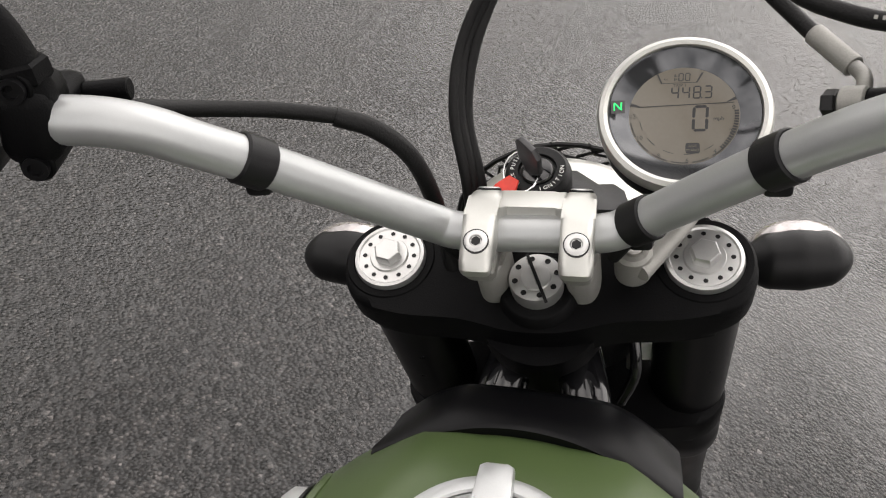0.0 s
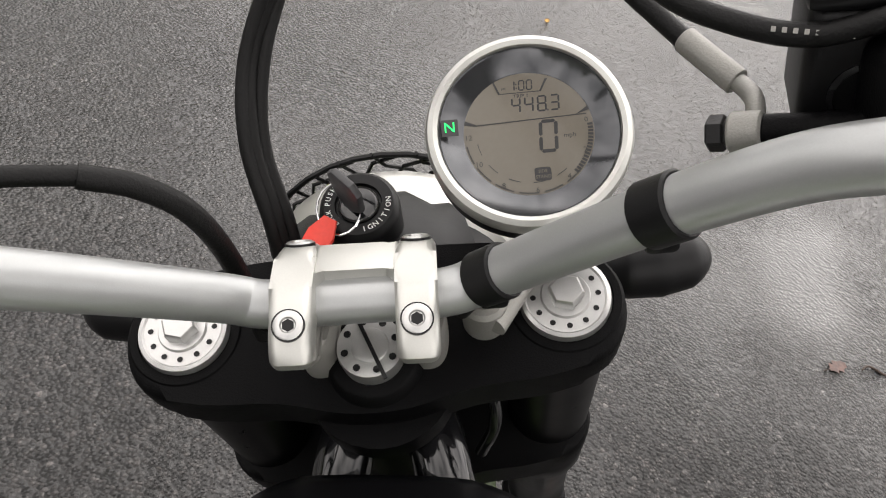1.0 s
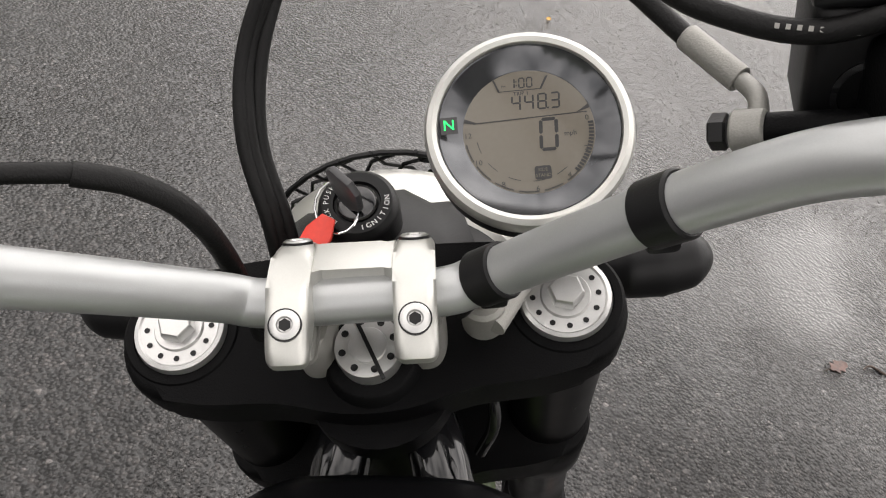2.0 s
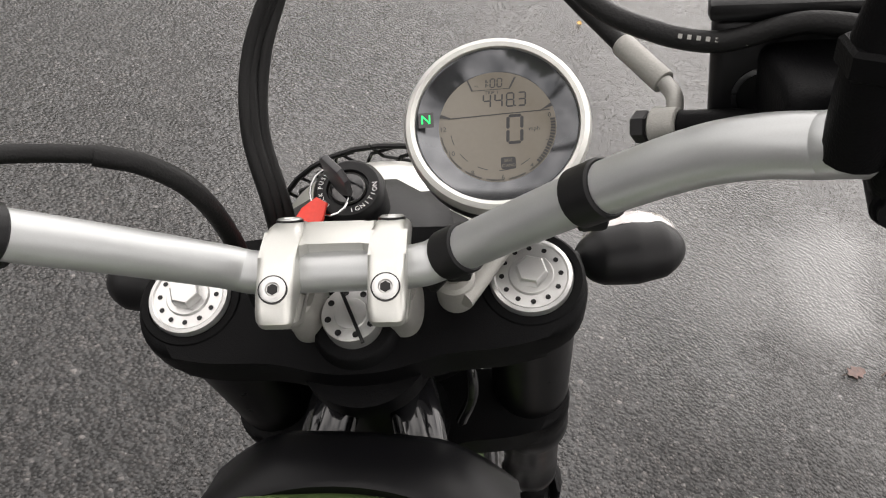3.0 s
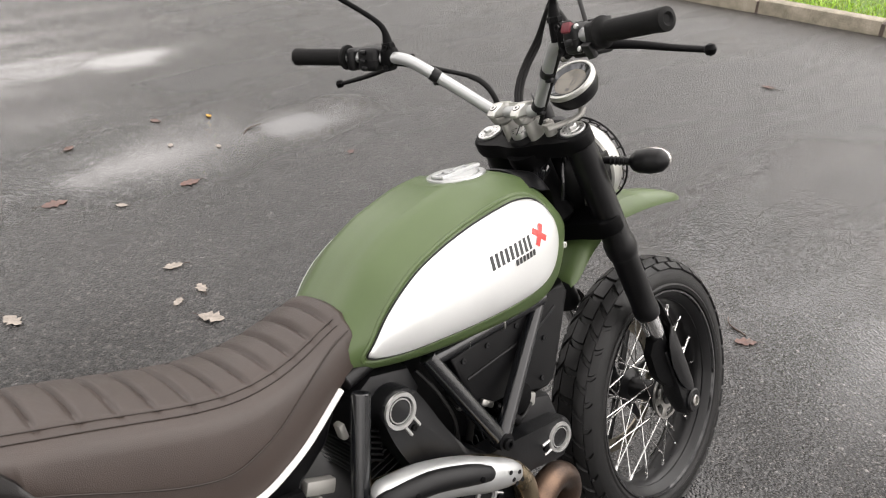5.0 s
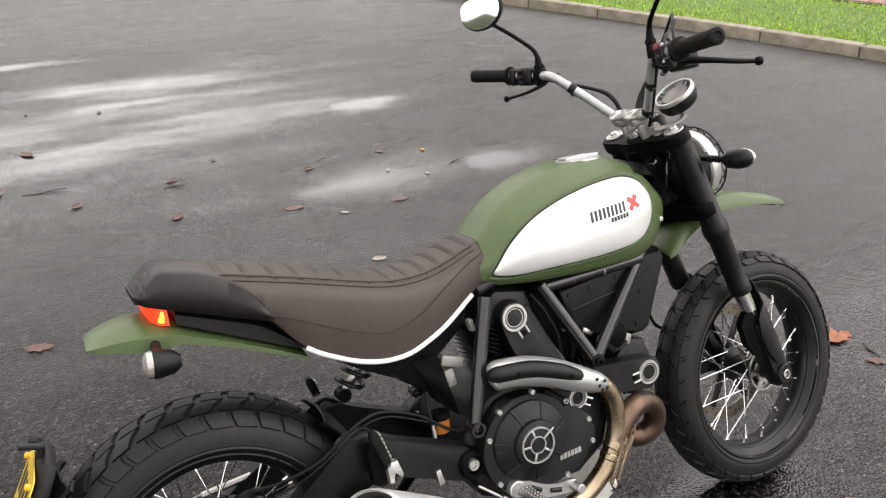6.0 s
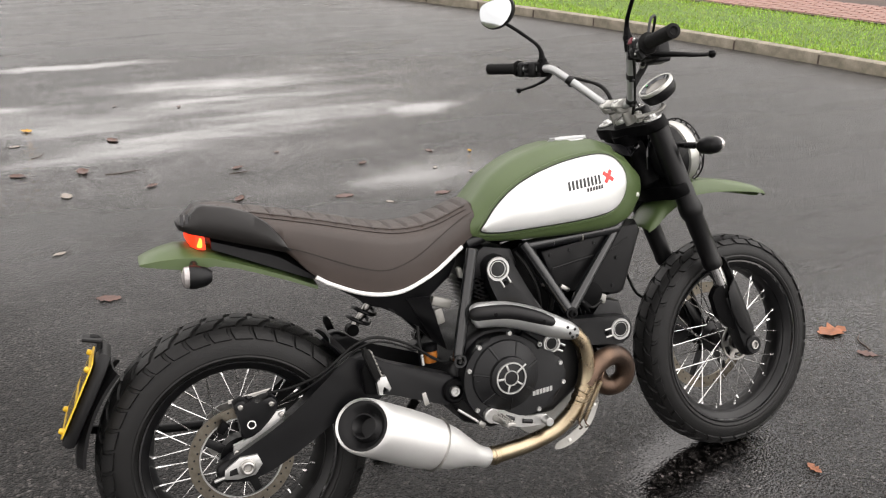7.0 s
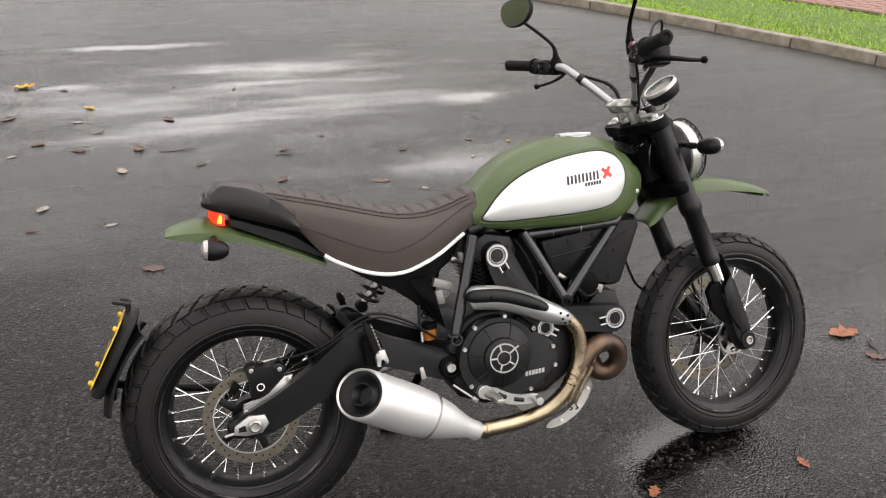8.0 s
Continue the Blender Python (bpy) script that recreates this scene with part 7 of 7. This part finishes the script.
rc = part("rear_brake_caliper", prism([(p.x, p.y) for p in curve_of([(x, z, 0) for x, z in cal_poly], 3, True)], 0.05, side(-0.128), 0.008, seg=3), SATIN, bike, "black rear brake caliper")
part("caliper_bracket", prism([(CALX + x, CALZ + z) for x, z in ((-0.050, -0.066), (-0.046, -0.042), (-0.012, -0.034), (0.022, -0.018), (0.058, 0.018), (0.082, 0.020), (0.078, 0.002), (0.052, -0.022), (0.014, -0.052), (-0.030, -0.078))], 0.012, side(-0.124), 0.002), ALLOY, rc, "silver caliper bracket")
part("caliper_emblem", lathe([(0.0075, 0), (0.0075, 0.001), (0.0102, 0.001), (0.0102, 0)], side(-0.128) @ Matrix.Translation((CALX, CALZ, 0)), 24), WHITE, rc, "pale round mark shown as a ring")
for x, z in ((-0.042, -0.058), (0.050, 0.040), (0.070, 0.010), (-0.020, 0.046)):
    part("caliper_bolt", lathe([(0, 0), (0.0062, 0), (0.0062, 0.006), (0.004, 0.007), (0.0034, 0.004), (0, 0.004)], side(-0.128) @ Matrix.Translation((CALX + x, CALZ + z, -0.001)), 14), STEEL, rc)
part("caliper_fin", prism([(CALX - 0.062, CALZ + 0.020), (CALX - 0.078, CALZ - 0.004), (CALX - 0.066, CALZ - 0.016), (CALX - 0.048, CALZ + 0.004)], 0.02, side(-0.120), 0.003), CAST, rc)
cable("rear_brake_hose", [(0.075, -0.118, 0.470), (0.13, -0.13, 0.475), (0.20, -0.150, 0.500), (0.28, -0.158, 0.552), (0.34, -0.150, 0.560), (0.42, -0.138, 0.525), (0.48, -0.130, 0.478), (0.515, -0.128, 0.460), (0.535, -0.125, 0.475)], 0.0034, "thin black brake hose", steered=False)
cable("sensor_wire", [(0.11, -0.12, 0.448), (0.15, -0.135, 0.462), (0.20, -0.154, 0.492), (0.285, -0.160, 0.543), (0.35, -0.152, 0.548), (0.44, -0.136, 0.505)], 0.0022, steered=False)
cable("breather_tube", [(0.455, -0.115, 0.56), (0.452, -0.12, 0.52), (0.455, -0.125, 0.482)], 0.004, steered=False)
part("tube_tip", rod((0.4545, -0.1242, 0.49), (0.455, -0.126, 0.462), 0.0042, seg=10), ALLOY, bike)
pot = part("rear_brake_reservoir", lathe([(0, 0), (0.018, 0), (0.020, 0.004), (0.020, 0.030), (0.0, 0.030)], Matrix.Translation((0.480, -0.105, 0.462)), 24), AMBER, bike, "small pot of amber brake fluid")
part("pot_lid", lathe([(0, 0.030), (0.022, 0.030), (0.022, 0.044), (0, 0.046)], Matrix.Translation((0.480, -0.105, 0.462)), 24), CAST, pot)
for x, z, w, h in ((0.526, 0.606, 0.052, 0.024), (0.517, 0.572, 0.022, 0.040), (0.583, 0.672, 0.012, 0.028)):
    part("engine_bracket", box((w, 0.02, h), pose(x, -0.10, z, 0, 20 if w > 0.03 else -10, 0), 0.004), CASTSIL, bike, "bare aluminium bracket")
for k in range(6):
    part("starter_fin", box((0.034, 0.05, 0.004), pose(0.628, -0.085, 0.600 + k * 0.0105, 0, 28, 0), 0.001), CAST, bike)
# rider's peg and brake pedal
pedal = part("brake_pedal", prism([(p.x, p.y) for p in curve_of([(0.585, 0.305, 0), (0.590, 0.330, 0), (0.612, 0.338, 0), (0.645, 0.316, 0), (0.69, 0.294, 0), (0.735, 0.290, 0), (0.755, 0.284, 0), (0.752, 0.264, 0), (0.73, 0.262, 0), (0.68, 0.268, 0), (0.635, 0.284, 0)], 3, True)], 0.009, side(-0.176), 0.002), ALLOY, bike, "silver brake pedal")
for a, b in (((0.640, 0.305), (0.662, 0.292)), ((0.685, 0.283), (0.712, 0.276))):
    part("pedal_slot", rod((a[0], -0.1765, a[1]), (b[0], -0.1765, b[1]), 0.0058, seg=10), BLACK, pedal)
part("pedal_tip", rod((0.748, -0.165, 0.274), (0.748, -0.205, 0.274), 0.011, seg=16), ALLOY, pedal, "ribbed pedal tip")
for s in (-1, 1):
    peg = part("rider_peg", box((0.024, 0.075, 0.014), pose(0.615, s * 0.222, 0.312, 0, 12, -8 * s), 0.003), STEEL, bike, "toothed steel foot peg")
    for k in range(6):
        for j in (-0.008, 0.0, 0.008):
            part("peg_tooth", box((0.005, 0.008, 0.006), pose(0.615 + j, s * (0.196 + k * 0.011), 0.320, 0, 12, 0), 0.001, None, 1), STEEL, peg)
part("peg_mount", rod((0.600, -0.14, 0.318), (0.600, -0.19, 0.318), 0.019, seg=24), ALLOY, bike, "silver peg mount")
part("pedal_rod", rod((0.52, -0.165, 0.345), (0.572, -0.172, 0.302), 0.0035, seg=10), ALLOY, bike, "thin silver linkage rod")
part("pedal_joint", box((0.020, 0.014, 0.014), pose(0.575, -0.172, 0.299, 0, 40, 0), 0.003), STEEL, bike)
part("shift_lever", rod((0.585, 0.175, 0.315), (0.735, 0.175, 0.285), 0.008, seg=12), ALLOY, bike, "silver gear lever")
# suspension unit on the left
bm = bmesh.new()
m, k = between((0.348, 0.10, 0.540), (0.458, 0.075, 0.680))
turns = 6
tube([m @ Vector((0.030 * math.cos(a), 0.030 * math.sin(a), k * (0.02 + 0.96 * a / (2 * math.pi * turns)))) for a in np.linspace(0, 2 * math.pi * turns, 110)], 0.0055, 8, 1, False, bm)
damper = part("rear_damper", rod((0.338, 0.102, 0.525), (0.468, 0.073, 0.692), 0.010, seg=18), STEEL, bike, "rear suspension unit with a black coil spring")
part("coil_spring", bm, BLACK, damper, "black coil spring")
part("damper_foot", rod((0.340, 0.085, 0.528), (0.340, 0.12, 0.528), 0.016, seg=24), CAST, damper)
# mudguard hugging the rear wheel
rows = []
for a in np.linspace(radians(14), radians(44), 10):
    loop = []
    for r, z in ((0.334, -0.085), (0.343, -0.06), (0.347, 0.0), (0.343, 0.06), (0.334, 0.085), (0.330, 0.085), (0.339, 0.058), (0.343, 0.0), (0.339, -0.058), (0.330, -0.085)):
        loop.append(RW @ Vector((r * math.cos(a), r * math.sin(a), z)))
    rows.append(loop)
part("wheel_hugger", loft(rows), PLASTIC, bike, "black plastic wheel hugger")
# number plate carrier behind the wheel
rows = []
for a in np.linspace(radians(134), radians(172), 12):
    wv = 0.075
    loop = []
    for r, z in ((0.345, -wv), (0.358, -wv * 0.7), (0.364, 0.0), (0.358, wv * 0.7), (0.345, wv), (0.338, wv), (0.352, wv * 0.66), (0.358, 0.0), (0.352, -wv * 0.66), (0.338, -wv)):
        loop.append(RW @ Vector((r * math.cos(a), r * math.sin(a), z)))
    rows.append(loop)
carrier = part("plate_carrier", loft(rows), PLASTIC, bike, "black mudguard carrying the number plate")
PL = axes((-0.331, 0, 0.528), (0, -1, 0), Vector((0.10, 0, 0.177)).normalized(), Vector((-0.177, 0, 0.10)).normalized()) @ pose(0, 0, 0, 0, 0.5, 0)
part("carrier_panel", prism([(-0.07, -0.11), (0.07, -0.11), (0.085, 0.07), (0.06, 0.11), (-0.06, 0.11), (-0.085, 0.07)], 0.032, PL @ Matrix.Translation((0, 0, -0.006)), 0.012), PLASTIC, carrier, "black back panel")
part("plate_lamp", box((0.056, 0.009, 0.044), PL @ pose(0, 0.122, 0.014, 14), 0.003), PLASTIC, carrier, "small plate lamp")
part("lamp_arm", tube([PL @ Vector((0, 0.098, -0.01)), PL @ Vector((0, 0.118, -0.004)), PL @ Vector((0, 0.128, 0.006)), PL @ Vector((0, 0.124, 0.02))], 0.007, 12, 5), PLASTIC, carrier)
plate = part("number_plate", prism(oval(0, 0, 0.105, 0.088, 40, 14), 0.003, PL @ Matrix.Translation((0, 0, 0.0)), 0.0008), YELLOW, bike, "yellow number plate with dark bars")
for k in range(4):
    for j in (0, 1):
        part("plate_bar", prism([(-0.014, -0.026), (0.014, -0.026), (0.014, 0.026), (-0.014, 0.026)], 0.0005, PL @ pose(-0.066 + k * 0.044, 0.036 - 0.074 * j, 0.0008)), INK, plate, smooth=0)
for x in (-0.085, 0.085):
    for y in (-0.072, 0.072):
        part("plate_screw", lathe([(0, 0), (0.0065, 0), (0.0065, 0.008), (0.004, 0.010), (0, 0.010)], PL @ pose(x, y, 0), 14), YELLOW, plate, "yellow capped screw")
part("carrier_arm", tube([(-0.33, 0.05, 0.42), (-0.20, 0.14, 0.36), (-0.04, 0.17, 0.33), (0.02, 0.165, 0.322)], 0.012, 12, 6), PLASTIC, bike, "black carrier arm")
# side stand, chain and left cover
part("side_stand", tube([(0.50, 0.13, 0.285), (0.47, 0.20, 0.20), (0.43, 0.272, 0.096)], [0.013, 0.012, 0.010], 14, 5), CAST, bike, "black side stand leg")
part("stand_foot", box((0.06, 0.035, 0.008), pose(0.425, 0.282, 0.0865, LEAN_ANGLE), 0.003), CAST, bike)
part("chain_run", tube([(0.0, 0.115, 0.392), (0.25, 0.115, 0.415), (0.53, 0.115, 0.425)], 0.008, 8, 2), STEEL, bike, "steel drive chain")
part("chain_run", tube([(0.0, 0.115, 0.244), (0.25, 0.115, 0.300), (0.53, 0.115, 0.350)], 0.008, 8, 2), STEEL, bike)
part("rear_sprocket", lathe([(0.04, -0.117), (0.076, -0.117), (0.076, -0.112), (0.04, -0.112)], RW, 40, closed=True), STEEL, rear_wheel, "steel sprocket")
part("sprocket_cover", prism(oval(0.57, 0.39, 0.085, 0.075, 32, 2.6), 0.05, side(0.165, 1), 0.01), ENGINE, bike, "dark grey sprocket cover")
part("alternator_cover", prism(oval(0.73, 0.40, 0.095, 0.09, 32, 2.2), 0.05, side(0.165, 1), 0.015), ENGINE, bike, "dark grey generator cover")
part("front_engine_dark", box((0.07, 0.10, 0.10), pose(0.955, -0.02, 0.575), 0.02), CAST, bike, "black parts behind the frame")
part("horn", lathe([(0, 0), (0.030, 0), (0.034, 0.006), (0.030, 0.016), (0.012, 0.02), (0, 0.02)], side(-0.085) @ Matrix.Translation((0.955, 0.555, 0)), 28), CAST, bike, "round black horn")
for k, (x, z) in enumerate(((0.842, 0.676), (0.900, 0.682), (0.975, 0.690), (1.040, 0.640), (1.022, 0.566))):
    part("box_screw", lathe([(0, 0), (0.0055, 0), (0.0055, 0.003), (0.003, 0.0035), (0, 0.002)], side(-0.095) @ Matrix.Translation((x, z, 0)), 12), SATIN, airbox)
part("box_crease", tube([(0.845, -0.0945, 0.640), (0.93, -0.0945, 0.652), (1.02, -0.0945, 0.664), (1.078, -0.0945, 0.690)], 0.0035, 8, 4), PLASTIC, airbox, "moulded crease of the box")
cable("coolant_hose", [(0.800, -0.085, 0.700), (0.795, -0.100, 0.650), (0.812, -0.104, 0.610), (0.835, -0.100, 0.575), (0.832, -0.090, 0.530)], 0.0075, "black breather hose", steered=False)
cable("loom_wire", [(0.745, -0.090, 0.700), (0.765, -0.108, 0.660), (0.790, -0.110, 0.600), (0.800, -0.100, 0.545)], 0.0040, steered=False)
cable("loom_wire", [(0.900, -0.098, 0.565), (0.920, -0.108, 0.540), (0.950, -0.105, 0.520), (0.985, -0.095, 0.530)], 0.0040, steered=False)
part("hose_clip", rod((0.8115, -0.104, 0.612), (0.8165, -0.1035, 0.604), 0.0092, seg=16), STEEL, bike)
part("throttle_link", box((0.030, 0.010, 0.012), pose(0.872, -0.104, 0.585, 0, 35, 0), 0.003), STEEL, bike)
part("plug_cap", rod((0.905, -0.085, 0.560), (0.935, -0.112, 0.520), 0.0085, 0.011, seg=14), CAST, bike)
part("front_bracket", box((0.022, 0.03, 0.026), pose(0.990, -0.080, 0.535, 0, 20, 0), 0.004), CASTSIL, bike)

# ---- fallen leaves and twigs on the tarmac ----
def leaf(x, y, size, material, label, turn, curl, seed, group):
    rows = []
    for k in range(9):
        q = k / 8
        half = 0.34 * math.sin(math.pi * min(1, q * 0.96 + 0.03)) ** 0.7 * (0.78 + 0.3 * math.cos(k * 2.6 + seed)) * (1 if k < 8 else 0.1)
        rows.append([(q - 0.5, v * half) for v in (-1, -0.5, 0, 0.5, 1)])
    bm = bmesh.new()
    vs = [[bm.verts.new((u * size, v * size, 0.004 + size * (curl * (u * u * 1.1 + v * v * 3.2) + 0.05 * noise.noise((u * 4 + seed, v * 4, 0))) + 0.0006)) for u, v in row] for row in rows]
    for a, b in zip(vs, vs[1:]):
        for i in range(4):
            bm.faces.new((a[i], a[i + 1], b[i + 1], b[i]))
    low = min(v.co.z for v in bm.verts)
    for v in bm.verts:
        v.co.z += 0.001 - low
    geom = bmesh.ops.extrude_face_region(bm, geom=list(bm.faces))
    bmesh.ops.translate(bm, vec=(0, 0, 0.0012), verts=[g for g in geom["geom"] if isinstance(g, bmesh.types.BMVert)])
    blade = part("leaf", bm, material, None, smooth=60)
    blade.matrix_world = pose(x, y, 0.0, 0, 0, turn)
    stalk = part("stalk", tube([(-0.5 * size, 0, 0.004), (-0.66 * size, 0.02 * size, 0.006), (-0.85 * size, 0.06 * size, 0.003)], 0.0011, 6, 3), TWIG, blade)
    tagged(blade, label, "leaf", group)
    return blade


LEAVES = [(2.25, 0.40, 0.13, "a"), (2.25, 0.23, 0.07, "r"), (1.59, -0.21, 0.05, "a"), (1.09, -0.20, 0.055, "a"), (-1.28, 5.20, 0.17, "d"), (-0.75, 4.47, 0.09, "d"), (-0.40, 3.43, 0.12, "b"), (-1.26, 4.31, 0.13, "b"), (-1.00, 3.66, 0.09, "b"),
          (-0.75, 3.48, 0.1, "b"), (-0.48, 3.03, 0.1, "c"), (-0.84, 2.53, 0.09, "c"), (-0.50, 2.23, 0.06, "c"), (-0.30, 1.68, 0.1, "r"), (-0.22, 4.05, 0.11, "b"), (0.27, 4.80, 0.05, "b"), (1.17, 3.02, 0.06, "b"), (1.06, 1.78, 0.07, "c"),
          (1.01, 1.41, 0.09, "c"), (1.07, 1.59, 0.06, "c"), (0.97, 1.56, 0.05, "c"), (0.92, 2.51, 0.1, "r"), (1.12, 2.34, 0.05, "c"), (1.87, 3.02, 0.04, "d"), (2.17, 2.23, 0.05, "r"), (1.43, 2.37, 0.09, "r"), (1.68, 1.48, 0.11, "r"),
          (4.69, 1.52, 0.08, "b"), (0.38, 2.66, 0.08, "b"), (-0.80, 4.12, 0.07, "c"), (-0.86, 2.25, 0.06, "b"), (0.52, 1.78, 0.08, "c"), (1.55, 2.79, 0.04, "c"), (0.45, 3.19, 0.07, "b"), (0.73, 3.42, 0.04, "b"), (1.63, 3.12, 0.06, "r"),
          (1.72, 2.65, 0.04, "c"), (-0.04, 3.04, 0.07, "b"), (3.72, -0.23, 0.03, "d"), (2.24, -0.89, 0.06, "r"), (-0.18, 4.98, 0.04, "b"), (-1.12, 3.45, 0.06, "c"), (-0.98, 5.05, 0.07, "b"), (-1.50, 4.90, 0.08, "b")]
KINDS = {"a": (LEAF_A, "curled rust-orange fallen leaf on wet asphalt"), "b": (LEAF_B, "dark brown sodden fallen leaf on asphalt"), "c": (LEAF_C, "pale faded fallen leaf flat on asphalt"), "d": (LEAF_D, "yellow-orange curled fallen leaf on asphalt"), "r": (LEAF_R, "flat reddish fallen leaf stuck to asphalt")}
for k, (x, y, size, kind) in enumerate(LEAVES):
    material, label = KINDS[kind]
    leaf(x, y, size, material, label, (k * 137) % 360, {"a": 0.22, "b": 0.24, "c": 0.06, "d": 0.4, "r": 0.03}[kind], k, "fallen leaves")
for k, (x, y, length, turn) in enumerate(((-0.17, 3.34, 0.22, -8), (2.30, 0.30, 0.10, 60), (1.95, 2.75, 0.14, 25), (0.45, 3.1, 0.12, 10), (2.25, -0.99, 0.08, 100), (-0.65, 3.85, 0.10, 40))):
    pts = [(q * length, 0.012 * math.sin(q * 5 + k), 0.004 + 0.004 * math.sin(q * 3)) for q in np.linspace(-0.5, 0.5, 6)]
    ob = part("twig", tube(pts, [0.0035, 0.0033, 0.003, 0.0028, 0.0024, 0.0018], 7, 3), TWIG, None)
    ob.matrix_world = pose(x, y, 0, 0, 0, turn)
    tagged(ob, "thin dark twig lying on wet asphalt", "twig", "twigs")

# ---- pieces of the setting ----
stone_bm = box((0.145, 0.905, 0.2), pose(0.0725, 0, 0.003), 0.014)
stone_me = None
for k in range(22):
    lift = 0.004 * math.sin(k * 2.3)
    m = kerb_at(-7.8 + k * 0.915) @ pose(0.003 * math.sin(k * 1.7), 0, lift, 0, 0, 0.25 * math.sin(k * 3.1))
    if stone_me is None:
        first = part("kerb_stone", stone_bm, CONCRETE, kerb)
        stone_me = first.data
        first.matrix_local = m
    else:
        ob = new("kerb_stone", stone_me)
        ob.parent = kerb
        ob.matrix_local = m
block_me = None
for k in range(24):
    for j in range(12):
        m = kerb_at(0.6 + k * 0.205 + (0.1 if j % 2 else 0)) @ pose(2.32 + j * 0.105, 0, 0.09 + 0.002 * math.sin(k * 5 + j * 3))
        if block_me is None:
            first = part("paving_block", box((0.098, 0.198, 0.03), Matrix(), 0.005, seg=1), BRICKRED, footpath)
            block_me = first.data
            first.matrix_local = m
        else:
            ob = new("paving_block", block_me)
            ob.parent = footpath
            ob.matrix_local = m
